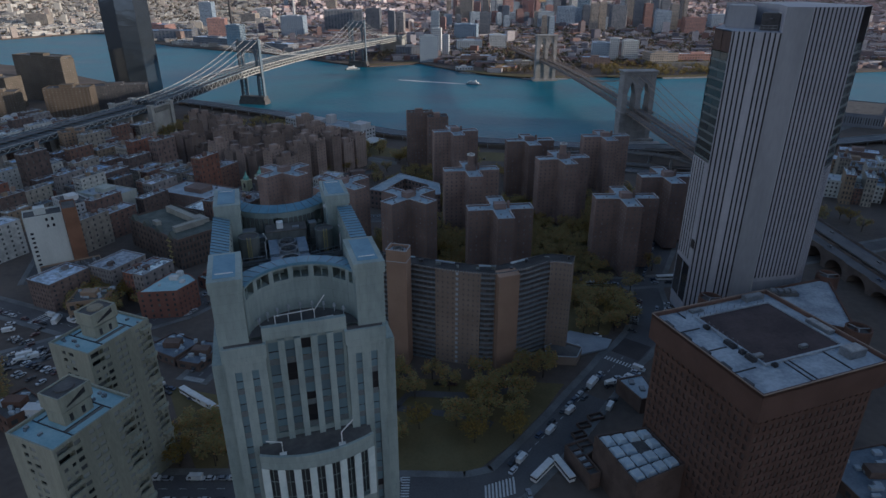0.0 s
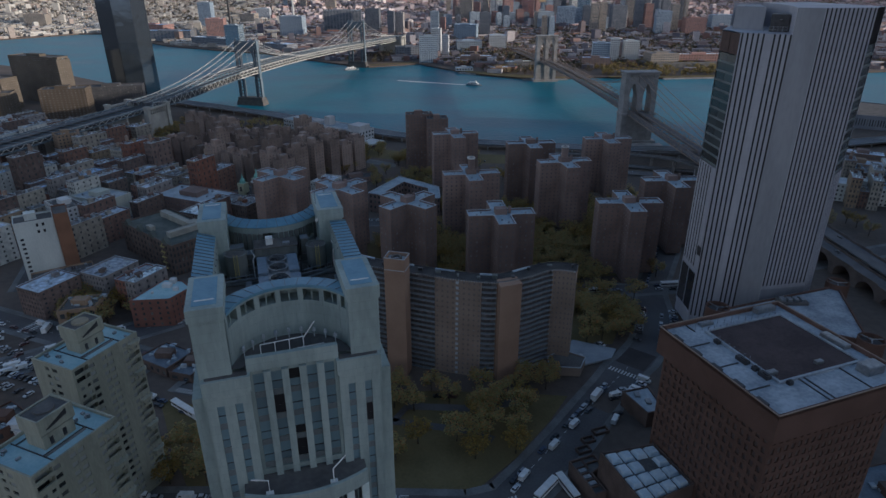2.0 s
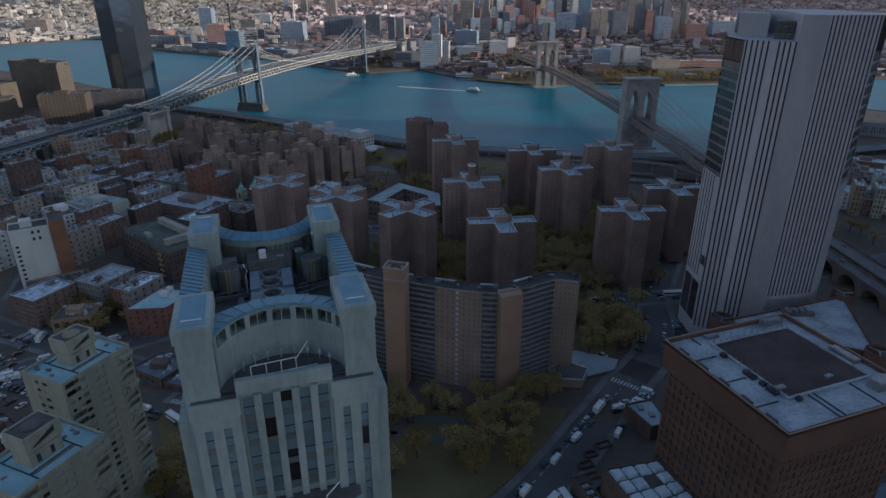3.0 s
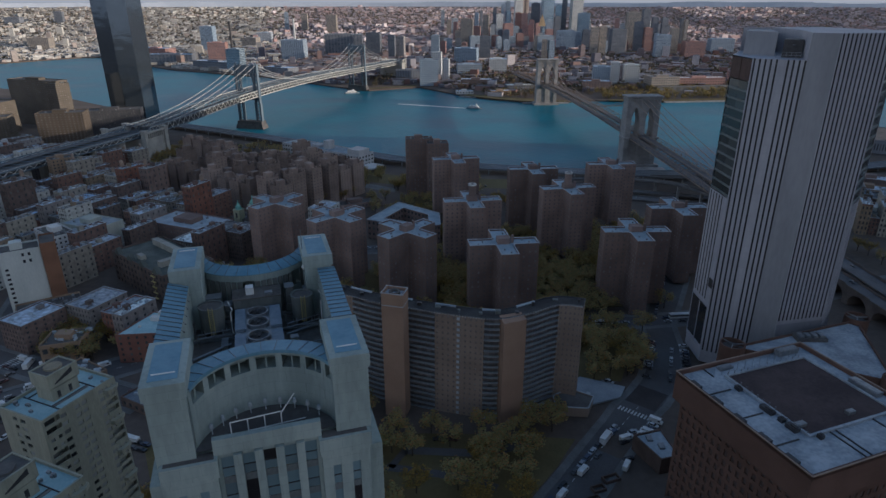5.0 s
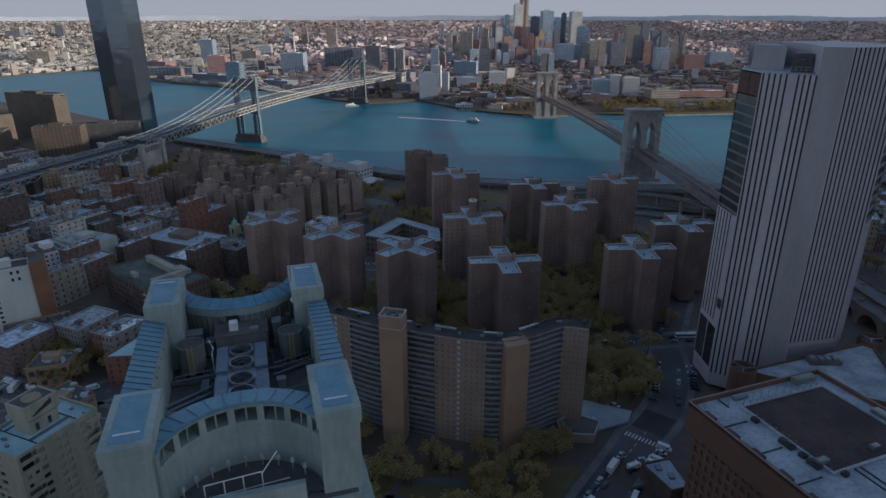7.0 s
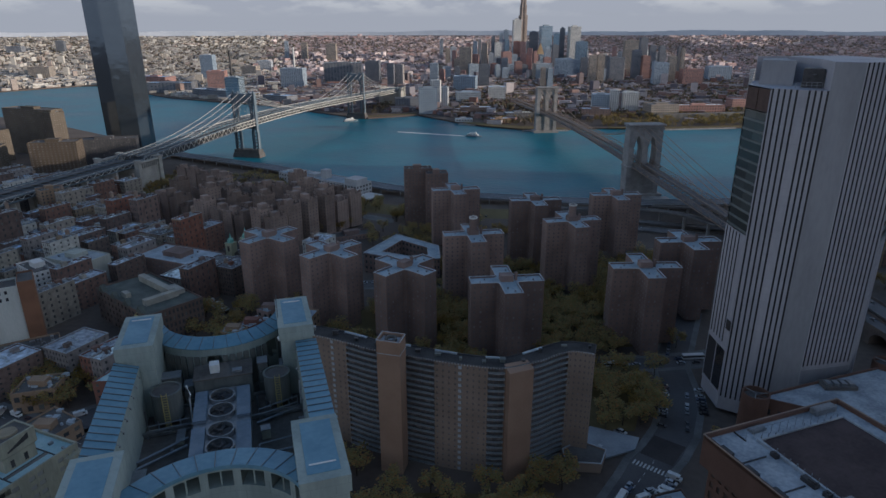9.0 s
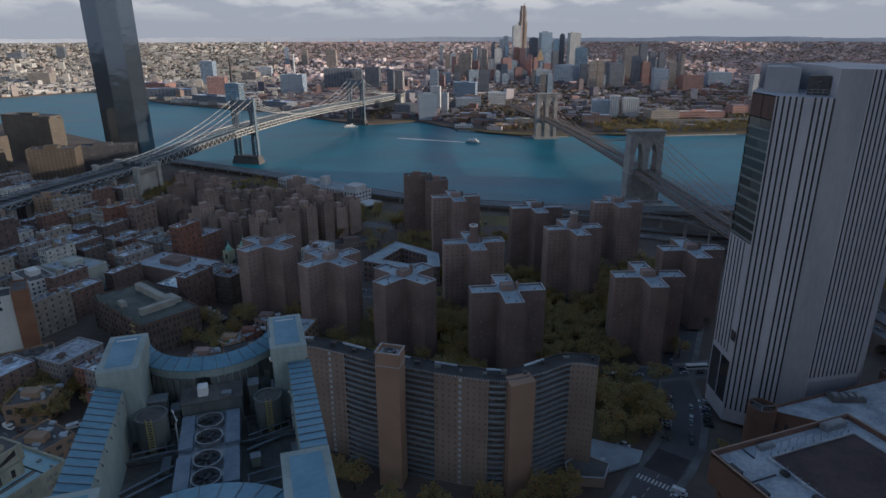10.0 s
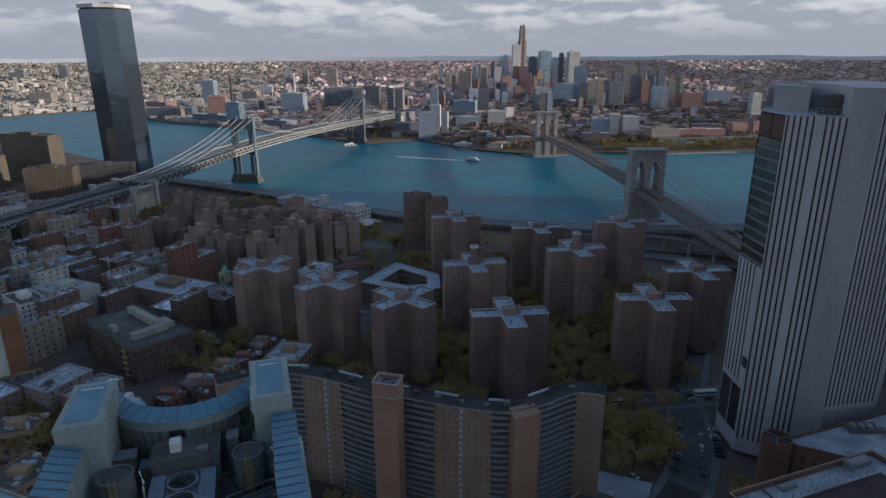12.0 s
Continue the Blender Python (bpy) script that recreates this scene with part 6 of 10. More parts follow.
def housing_tower(material, h, tank):
    b = thing("housing_tower", "brown brick cross-plan housing tower with pale flat roof", "apartment tower", None, "cross-plan housing towers")
    poly = cross_poly()
    wall, panes, roof = Shape(), Shape(), Shape()
    for p, q in zip(poly, poly[1:] + poly[:1]):
        L = math.hypot(q[0] - p[0], q[1] - p[1])
        facade(wall, panes, p, q, 0, h, max(1, int(L / 3.1)), int(h / 2.75), .3, .42, .10, .3)
    roof_slab(wall, roof, poly, h, .8, .45)
    part("wall", wall, material, b)
    part("glazing", panes, GLASS_HOUSE, b, kind="stuff")
    part("roof", roof, HOUSE_ROOF, b, "blue-grey coated flat roof")
    part("coping", rim(poly, h + .75, h + 1.0), SLAB_EDGE, b)
    ph = Shape()
    ph.box(-3.6, -2.6, h, 3.4, 2.8, h + 3.4)
    ph.box(-1.5, 2.8, h, 2.5, 4.6, h + 2.4)
    part("lift_house", ph, material, b)
    ch = Shape()
    ch.box(4.4, -1.0, h, 5.8, .4, h + 4.6)
    part("chimney", ch, material, b)
    vs = Shape()
    for x, y in ((11, 2), (14, -2), (-12, 1), (-15, -3), (2, 13), (-2, -12), (1, -16)):
        vs.box(x, y, h, x + .8, y + .8, h + 1.0)
    part("roof_clutter", vs, STEEL, b, kind="stuff")
    if tank:
        t = Shape()
        t.cone(0, 0, h + 3.4, h + 11.0, 2.5, 2.5, 20)
        ob = part("water_tank", t, material, b, "round brick tank tower")
        t = Shape()
        t.ring(0, 0, h + 10.6, h + 11.6, 2.3, 2.8, 20)
        part("tank_rim", t, OFF_WHITE, ob, "white tank rim")
        t = Shape()
        t.cone(0, 0, h + 11.0, h + 12.4, 1.0, .8, 12)
        part("tank_vent", t, STEEL, ob)
    return b


hA = housing_tower(HOUSING_BRICK, 46.0, False)
hA.matrix_basis = pose(26, 353, gz(26, 353), 0, 0, 8)
hB = housing_tower(HOUSING_BRICK, 48.5, True)
hB.matrix_basis = pose(10, 431, gz(10, 431), 0, 0, 10)
tagged(hB, "brown brick cross-plan housing tower with round roof tank")
for x, y, r, top in ((-30, 373, 50, 60), (-77, 399, 48, 60), (-123, 426, 55, 60), (106, 375, 3, 60), (146, 421, 5, 60), (60, 512, 8, 62), (126, 529, 6, 62), (-2, 544, 12, 62)):
    g = gz(x, y)
    c = copy_thing(hA, pose(x, y, g - (46.0 - (top - g)), 0, 0, r))
copy_thing(hB, pose(79, 458, 62 - 48.5, 0, 0, 12))

# taller red-brown slabs by the river
def slab_house(x, y, w_, d_, top, turn, material, label, bay=3.2, floor=2.9, roofm=None, bulk=True, group=""):
    g = gz(x, y)
    b = thing("apartment_block", label, "apartment block", pose(x, y, g, 0, 0, turn), group)
    wall, panes, roof = Shape(), Shape(), Shape()
    poly = rect(0, 0, w_, d_)
    h = top - g
    for p, q in zip(poly, poly[1:] + poly[:1]):
        L = math.hypot(q[0] - p[0], q[1] - p[1])
        facade(wall, panes, p, q, 0, h, max(1, int(L / bay)) if bay else 0, max(1, int(h / floor)), .42, .5, .22, .28)
    roof_slab(wall, roof, poly, h, .9, .45)
    part("wall", wall, material, b)
    if bay:
        part("glazing", panes, GLASS_HOUSE if material in (SLAB_BROWN, BROAD_BROWN, HOUSING_BRICK) else GLASS, b, kind="stuff")
    part("roof", roof, roofm or ROOF_DARK, b)
    if bulk:
        s = Shape()
        s.box(-w_ * .18, -d_ * .2, h, w_ * .12, d_ * .22, h + 3.6)
        part("lift_house", s, material, b)
        s = Shape()
        rr = random.Random(int(x + y))
        for k in range(5):
            px, py = rr.uniform(-w_ * .42, w_ * .36), rr.uniform(-d_ * .4, d_ * .3)
            s.box(px, py, h, px + rr.uniform(.8, 2), py + rr.uniform(.8, 2), h + rr.uniform(.6, 1.6))
        part("roof_clutter", s, STEEL, b, kind="stuff")
    return b


GABLE_RED = surface("orange_red_gable_brick", (0.30, 0.13, 0.082), (0.38, 0.17, 0.11), 0.9, 0.1, 2.5, 0.15)
BROAD_BROWN = surface("broad_brown_brick", (0.082, 0.065, 0.049), (0.113, 0.090, 0.069), 0.9, 0.06, 1.5, 0.1)
DARK_BLOCK = surface("blue_black_brick", (0.062, 0.062, 0.068), (0.090, 0.088, 0.094), 0.9, 0.06, 1.5, 0.1)
slab_house(-38, 622, 26, 14, 63, 8, HOUSING_BRICK, "red-brown brick tower block by the river road")
slab_house(-20, 612, 20, 16, 61, 8, HOUSING_BRICK, "red-brown brick tower wing by the river road")
slab_house(-640, 975, 95, 26, 76, -20, SLAB_BROWN, "long dull brown brick apartment slab near the bridge", 3.4)
slab_house(-588, 940, 22, 22, 75, 70, SLAB_BROWN, "dull brown brick end wing of an apartment slab", 3.4)
slab_house(-499, 800, 54, 26, 57, 14, BROAD_BROWN, "broad dull brown brick apartment block behind the bridge approach", 4.2)
slab_house(-590, 800, 40, 26, 51, 18, SLAB_BROWN, "dark brown brick apartment block behind the bridge approach")
slab_house(-478, 876, 76, 24, 48, 18, DARK_BLOCK, "dark brown brick block beside the bridge anchorage")
slab_house(-600, 740, 40, 30, 40, 15, TAN_WALL, "tan brick block with pale roof near the viaduct", roofm=ROOF_PALE)
slab_house(-521, 724, 30, 18, 35, 15, OFF_WHITE, "pale low block beside the viaduct", roofm=ROOF_PALE)
slab_house(-670, 905, 60, 30, 54, -10, SLAB_BROWN, "dark brown brick apartment slab far behind the bridge viaduct")
slab_house(-850, 1250, 30, 26, 34, 0, HOUSING_BRICK, "small brick block on the river edge", roofm=ROOF_PALE)
slab_house(-720, 1090, 60, 24, 30, -25, HOUSING_BRICK, "low brown block near the river road")
slab_house(-381.5, 600, 20, 16, 47, 48, TAN_WALL, "narrow brick tower beside the bridge viaduct")
slab_house(-284, 430, 30, 16, 36, -36, OFF_WHITE, "white painted brick tenement block with flat cluttered roof")
gabled = slab_house(-303, 594, 15, 18, 42, -14, HOUSING_BRICK, "brown brick apartment block with a blank orange-red gable")
gable = Shape()
gable.box(7.52, -9.0, 0, 7.8, 9.0, 42.9 - gz(-303, 594))
part("gable_wall", gable, GABLE_RED, gabled, "blank orange-red brick gable")

# white slab with brown wing
def white_slab():
    g = 17.4
    b = thing("white_slab_block", "white painted slab block with small square windows and brown wing", "apartment block", pose(-252, 334, g, 0, 0, 35))
    wall, panes, roof = Shape(), [], Shape()
    h = 39.5
    poly = [(0, 0), (20, 0), (20, 15), (0, 15)]
    facade(wall, panes, (0, 0), (20, 0), 0, h, 0, 0)
    wall.f.pop()
    del wall.v[-4:]
    # street gable: one column of small windows near its edge and a cluster on top
    facade(wall, panes, (0, 0), (5, 0), 6, 31.5, 1, 9, .34, .5, .35, .25)
    wall.quad((0, 0, 0), (20, 0, 0), (20, 0, 6), (0, 0, 6))
    wall.quad((0, 0, 31.5), (5, 0, 31.5), (5, 0, h), (0, 0, h))
    wall.quad((5, 0, 6), (20, 0, 6), (20, 0, 31.5), (5, 0, 31.5))
    facade(wall, panes, (10, 0), (16, 0), 31.5, h, 2, 2, .42, .5, .35, .25)
    wall.quad((5, 0, 31.5), (10, 0, 31.5), (10, 0, h), (5, 0, h))
    wall.quad((16, 0, 31.5), (20, 0, 31.5), (20, 0, h), (16, 0, h))
    facade(wall, panes, (0, 15), (0, 0), 0, h, 5, 14, .5, .5, .35, .25)
    facade(wall, panes, (20, 0), (20, 15), 0, h, 0, 0)
    facade(wall, panes, (20, 15), (0, 15), 0, h, 6, 14, .5, .5, .35, .25)
    roof_slab(wall, roof, poly, h, 1.0, .4)
    ob = part("wall", wall, WHITE_PAINT, b)
    glaze(panes, GLASS_DARK, ob, "window_pane", 120)
    part("roof", roof, ROOF_DARK, b)
    s, r = Shape(), Shape()
    poly = [(20.2, -2), (28, -2), (28, 16), (20.2, 16)]
    s.prism(poly, 0, h + 2.5, False)
    roof_slab(s, r, poly, h + 2.5, .9, .4)
    part("brown_wing", s, BROWN_SLAB, b, "blank brown brick wing")
    part("wing_roof", r, ROOF_DARK, b)
    s = Shape()
    s.box(6, 5, h, 12, 11, h + 4)
    part("roof_house", s, WHITE_PAINT, b)
    p = thing("low_podium_block", "low grey podium with cluttered roof below the white slab", "low building", pose(-252, 334, g, 0, 0, 35))
    s, r = Shape(), Shape()
    poly = [(2, -22), (34, -22), (34, -2.3), (2, -2.3)]
    s.prism(poly, 0, 9, False)
    roof_slab(s, r, poly, 9, 1.0, .4)
    part("wall", s, TAN_WALL, p)
    part("roof", r, ROOF_DARK, p)
    s = Shape()
    rr = random.Random(5)
    for k in range(22):
        x, y = rr.uniform(3, 30), rr.uniform(-21, -5)
        s.box(x, y, 9, x + rr.uniform(.8, 3.2), y + rr.uniform(.8, 2.4), 9 + rr.uniform(.5, 1.8))
    part("roof_clutter", s, STEEL, p, kind="stuff")


white_slab()


def wedge_house():
    b = thing("wedge_house", "red brick wedge-shaped house with pale blue-white pitched roof", "house", pose(0, 0, 17.4))
    poly = [(-168.5, 290.6), (-148.4, 293.2), (-142.8, 306.6), (-150.0, 314.0), (-160.8, 316.0)]
    h = 15.6
    w_, p, r = Shape(), Shape(), Shape()
    for a, c in zip(poly, poly[1:] + poly[:1]):
        facade(w_, p, a, c, 0, h, 5, 5, .3, .5, .25, .25)
    roof_slab(w_, r, poly, h, .5, .4)
    part("wall", w_, RED_BRICK, b)
    part("glazing", p, GLASS, b, kind="stuff")
    part("roof", r, ROOF_SKY, b)
    s = Shape()
    s.box(-158, 306, h, -153.5, 309, h + 2.2)
    s.box(-151, 303, h, -148.4, 305, h + 1.6)
    s.box(-156, 311, h, -153, 314, h + 2.6)
    s.box(-161, 299, h, -160, 300.4, h + 1.0)
    part("roof_box", s, OFF_WHITE, b)


wedge_house()


# ---------------------------------------------------------------- tenements
def tenement(w_, d_, floors, seed):
    rr = random.Random(seed)
    h = floors * 3.15 + .8
    b = thing("tenement_house", "narrow brick tenement house with flat tarred roof", "house", None, "tenement houses")
    wall, panes, roof = Shape(), Shape(), Shape()
    poly = rect(0, 0, w_, d_)
    cols = max(2, int(w_ / 2.1))
    for i, (p, q) in enumerate(zip(poly, poly[1:] + poly[:1])):
        if i in (0, 2):
            facade(wall, panes, p, q, 0, h, cols, floors, .46, .55, .25, .25)
        else:
            facade(wall, panes, p, q, 0, h, max(2, int(d_ / 4.5)), floors, .26, .45, .25, .3)
    roof_slab(wall, roof, poly, h, .8, .35)
    part("wall", wall, TENEMENT, b)
    part("glazing", panes, GLASS, b, kind="stuff")
    part("roof", roof, ROOF_MIX, b)
    cr = Shape()
    cr.box(-w_ / 2, -d_ / 2 - .45, h + .1, w_ / 2, -d_ / 2, h + .8)
    part("cornice", cr, TENEMENT, b)
    bl = Shape()
    x, y = rr.uniform(-w_ * .25, w_ * .05), rr.uniform(-d_ * .3, d_ * .2)
    bl.prism([(x, y), (x + 2.4, y), (x + 2.4, y + 3.4), (x, y + 3.4)], h, h + 2.6)
    part("stair_bulkhead", bl, TENEMENT, b)
    ms = Shape()
    for k in range(rr.randint(6, 12)):
        x, y = rr.uniform(-w_ * .42, w_ * .3), rr.uniform(-d_ * .42, d_ * .36)
        ms.box(x, y, h, x + rr.uniform(.5, 1.6), y + rr.uniform(.5, 1.6), h + rr.uniform(.5, 1.7))
    part("roof_clutter", ms, ROOF_PALE, b, kind="stuff")
    for k in range(rr.randint(1, 3)):
        x, y = rr.uniform(-w_ * .4, w_ * .15), rr.uniform(-d_ * .42, d_ * .3)
        lw, ld = (rr.uniform(2.5, 4), rr.uniform(.5, .8)) if rr.random() < .5 else (rr.uniform(.5, .8), rr.uniform(3, 6))
        du = Shape()
        du.box(x, y, h + .2, min(x + lw, w_ * .45), min(y + ld, d_ * .45), h + rr.uniform(.7, 1.2))
        part("roof_duct", du, STEEL, b)
    sk = Shape()
    x, y = rr.uniform(-w_ * .3, w_ * .1), rr.uniform(-d_ * .1, d_ * .35)
    sk.prism(rect(x, y, 1.5, 2.2), h, h + .9, True, False, rect(x, y, .3, 2.0))
    part("skylight", sk, ROOF_PALE, b)
    part("parapet_cap", rim(poly, h + .72, h + .95, .06, .3), SLAB_EDGE if seed % 2 else ROOF_PALE, b)
    if seed % 3 == 0:
        fe = Shape()
        for f in range(1, floors):
            z = f * 3.15
            fe.box(-1.6, -d_ / 2 - 1.1, z, 1.6, -d_ / 2, z + .1)
            fe.bar((-1.6, -d_ / 2 - 1.1, z + .9), (1.6, -d_ / 2 - 1.1, z + .9), .05)
            if f < floors - 1:
                fe.bar((-1.2, -d_ / 2 - .8, z), (1.2, -d_ / 2 - .8, z + 3.15), .08)
        part("fire_escape", fe, DARK_METAL, b, kind="stuff")
    if seed in (5, 9):
        tk = Shape()
        tk.cone(w_ * .15, d_ * .25, h + 2.2, h + 5.0, 1.5, 1.5, 14)
        tk.cone(w_ * .15, d_ * .25, h + 5.0, h + 6.0, 1.6, .1, 14)
        for k in range(4):
            a = k * math.pi / 2 + .7
            tk.bar((w_ * .15 + 1.2 * math.cos(a), d_ * .25 + 1.2 * math.sin(a), h), (w_ * .15 + 1.2 * math.cos(a), d_ * .25 + 1.2 * math.sin(a), h + 2.3), .1)
        part("water_tank", tk, TAN_STEEL, b)
    return b


PROTOS = [tenement(w_, d_, f, i) for i, (w_, d_, f) in enumerate(((7.6, 22, 5), (7.6, 24, 6), (8.4, 20, 4), (12, 24, 6), (7.2, 18, 5), (15, 22, 7), (7.6, 20, 3), (10, 26, 5), (18, 24, 6), (9, 22, 8)))]
PW = (7.6, 7.6, 8.4, 12, 7.2, 15, 7.6, 10, 18, 9)
used_proto = set()


def put_tenement(i, x, y, turn):
    m = pose(x, y, gz(x, y) - .3, 0, 0, turn) @ Matrix.Diagonal((1, 1, 0.84 + 0.4 * ((x * 7.13 + y * 3.71) % 1.0), 1))
    if i not in used_proto:
        used_proto.add(i)
        PROTOS[i].matrix_basis = m
    else:
        copy_thing(PROTOS[i], m)


def near_line(x, y, pts):
    best = 1e9
    for (xa, ya), (xb, yb) in zip(pts[:-1], pts[1:]):
        dx, dy = xb - xa, yb - ya
        t = max(0.0, min(1.0, ((x - xa) * dx + (y - ya) * dy) / (dx * dx + dy * dy)))
        best = min(best, math.hypot(x - xa - dx * t, y - ya - dy * t))
    return best


KEEP_OUT = [(-187, 386, 34), (-212, 405, 22), (-165, 368, 26), (-284, 430, 20), (-150, 392, 24), (-160, 366, 20), (-194, 304, 22), (-252, 345, 40), (-150, 293, 22), (-200, 372, 42), (-174, 486, 20), (-306, 604, 20), (-402, 612, 16), (-123, 426, 32), (-77, 399, 30), (-30, 373, 30), (-40, 490, 46), (-110, 180, 60), (-32, 118, 45), (-483, 778, 44), (-260, 447, 26), (-205, 468, 34), (-600, 740, 34), (-535, 715, 24)]


def blocked(x, y):
    if any(math.hypot(x - a, y - c) < r for a, c, r in KEEP_OUT):
        return True
    if near_line(x, y, [(-300, 650), (-110, 560)]) < 62 or near_line(x, y, [(-270, 690), (-180, 660)]) < 52:
        return True
    if any(near_line(x, y, p) < w_ / 2 + 9 for p, w_ in ROADS.values()):
        return True
    ax = -375 - (778 - y) * .224
    if abs(x - ax) < 27:
        return True
    return y > lerp_list(M_SHORE, x) - 130


def tenement_field(u0, u1, v0, v1, ox, oy, turn, seed, density=1.0, keep=lambda x, y: True):
    """Rows of party-wall houses, back to back, along streets."""
    rr = random.Random(seed)
    c, s = math.cos(radians(turn)), math.sin(radians(turn))
    v, k = v0, 0
    while v < v1:
        u = u0
        while u < u1:
            i = rr.choice((0, 0, 1, 1, 1, 2, 3, 4, 4, 4, 6, 7, 7, 8, 2, 5, 9))
            wd = PW[i]
            uu, vv = u + wd / 2, v
            x, y = ox + uu * c - vv * s, oy + uu * s + vv * c
            if (int((u - u0) / 88) != int((u + wd - u0) / 88)):
                u += wd + 9
                continue
            if keep(x, y) and not blocked(x, y) and rr.random() < density:
                put_tenement(i, x, y, turn + (0 if k % 2 == 0 else 180))
            u += wd + .05
        v += 25.5 if k % 2 == 0 else 35.5
        k += 1


tenement_field(-190, 190, -130, 200, -270, 470, -22, 3, .96, lambda x, y: x > -.80 * y + (20 if y > 445 else -22) and x < -100)
tenement_field(-160, 60, 0, 160, -420, 560, -22, 4, .95, lambda x, y: x > -.80 * y + 20 and x < -300)
tenement_field(0, 130, 0, 110, 330, 520, -25, 6, .8, lambda x, y: x > 300 and y < 660)

# large old school with a pitched gable, in front of the tenements
def old_school():
    b = thing("old_school", "dark brown brick school with corner gables and cluttered roof", "school", pose(-187, 385, 16.5, 0, 0, -38))
    w_, p, r = Shape(), Shape(), Shape()
    h = 20
    poly = [(-32, -17), (32, -17), (32, 17), (-32, 17)]
    for a, c in zip(poly, poly[1:] + poly[:1]):
        facade(w_, p, a, c, 0, h, 14, 5, .5, .6, .3, .2)
    roof_slab(w_, r, poly, h, 1.0, .5)
    part("wall", w_, SCHOOL_BRICK, b)
    part("glazing", p, GLASS, b, kind="stuff")
    part("roof", r, SCHOOL_ROOF, b, "worn green-grey roof")
    for x in (-24, -8, 8, 24):
        g = Shape()
        g.v += [(x - 4, -17.1, h), (x + 4, -17.1, h), (x, -17.1, h + 4.5), (x - 4, -14.5, h), (x + 4, -14.5, h), (x, -14.5, h + 4.5)]
        g.f += [(0, 1, 2), (1, 4, 5, 2), (3, 0, 2, 5), (4, 3, 5)]
        part("gable", g, SCHOOL_ROOF, b)
    for x0, y0, x1, y1, z in ((-24, 6, 14, 10, 4.0), (14, -10, 18, 10, 3.6), (-8, -12, -2, -9, 3.0), (4, 11, 16, 15, 2.6)):
        s = Shape()
        s.box(x0, y0, h, x1, y1, h + z)
        part("roof_room", s, TAN_PALE, b, "cream rendered roof room")
    for z in range(1, 6):
        s = Shape()
        s.bar((20, -17.6, z * 3.6), (23, -17.6, z * 3.6 + 2.8), .14)
        part("fire_stair_flight", s, YELLOW, b, "ochre outside fire stair")
        s = Shape()
        s.box(19.5, -18.2, z * 3.6, 24, -17, z * 3.6 + .15)
        part("fire_stair_landing", s, YELLOW, b, "ochre outside fire stair")


SCHOOL_BRICK = surface("dark_school_brick", (0.105, 0.078, 0.066), (0.150, 0.113, 0.096), 0.9, 0.1, 2.5, 0.15)
SCHOOL_ROOF = surface("green_grey_roof", (0.072, 0.084, 0.076), (0.128, 0.140, 0.124), 0.85, 0.15, 1.5, 0.15)
TAN_PALE = surface("cream_render", (0.28, 0.275, 0.24), (0.38, 0.37, 0.32), 0.85, 0.2, 1.5, 0.1)
BLANK_CREAM = surface("stained_cream_render", (0.34, 0.365, 0.325), (0.46, 0.48, 0.43), 0.85, 0.12, 1.2, 0.1, streak=True)
old_school()
slab_house(-270, 452, 36, 24, 35, -22, BLANK_CREAM, "pale blank-walled block with flat grey roof", None, 6.0, ROOF_PALE)
slab_house(-205, 470, 58, 30, 30, -22, HOUSING_BRICK, "dark brick street block with blue-grey roofs", roofm=ROOF_PALE)

# church with copper-topped towers
CHURCH_CREAM = surface("pale_church_paint", (0.33, 0.34, 0.24), (0.43, 0.43, 0.31), 0.8, 0.2, 1.5, 0.1, streak=True)


def church():
    b = thing("church", "small pale church with green copper domed towers", "church", pose(-168, 486, 8.5, 0, 0, -22))
    s = Shape()
    s.box(-7, 0, 0, 7, 26, 14)
    part("nave", s, TAN_WALL, b)
    r = Shape()
    r.v += [(-7.5, -.5, 14), (7.5, -.5, 14), (0, -.5, 19), (-7.5, 26.5, 14), (7.5, 26.5, 14), (0, 26.5, 19)]
    r.f += [(0, 1, 2), (1, 4, 5, 2), (3, 0, 2, 5), (4, 3, 5)]
    part("nave_roof", r, ROOF_DARK, b)
    for x, h in ((-5.5, 25), (9.5, 31)):
        t = Shape()
        t.prism(rect(x, 0, 6, 6), 0, h)
        t.prism(rect(x, 0, 6.6, 6.6), h * .6, h * .63)
        t.prism(rect(x, 0, 6.6, 6.6), h, h + .5, True, True)
        ob = part("tower", t, CHURCH_CREAM, b, "pale yellow-green painted tower")
        w2 = Shape()
        w2.box(x - .9, -3.06, h - 6, x + .9, -2.95, h - 2)
        part("belfry_opening", w2, DARK_METAL, ob)
        d = Shape()
        d.cone(x, 0, h + .5, h + 2.6, 2.5, 2.2, 10, False)
        d.cone(x, 0, h + 2.6, h + 4.4, 2.2, .8, 10, False)
        d.cone(x, 0, h + 4.4, h + 8.5, .8, .02, 10)
        part("copper_dome", d, COPPER, ob, "weathered green copper dome")


church()


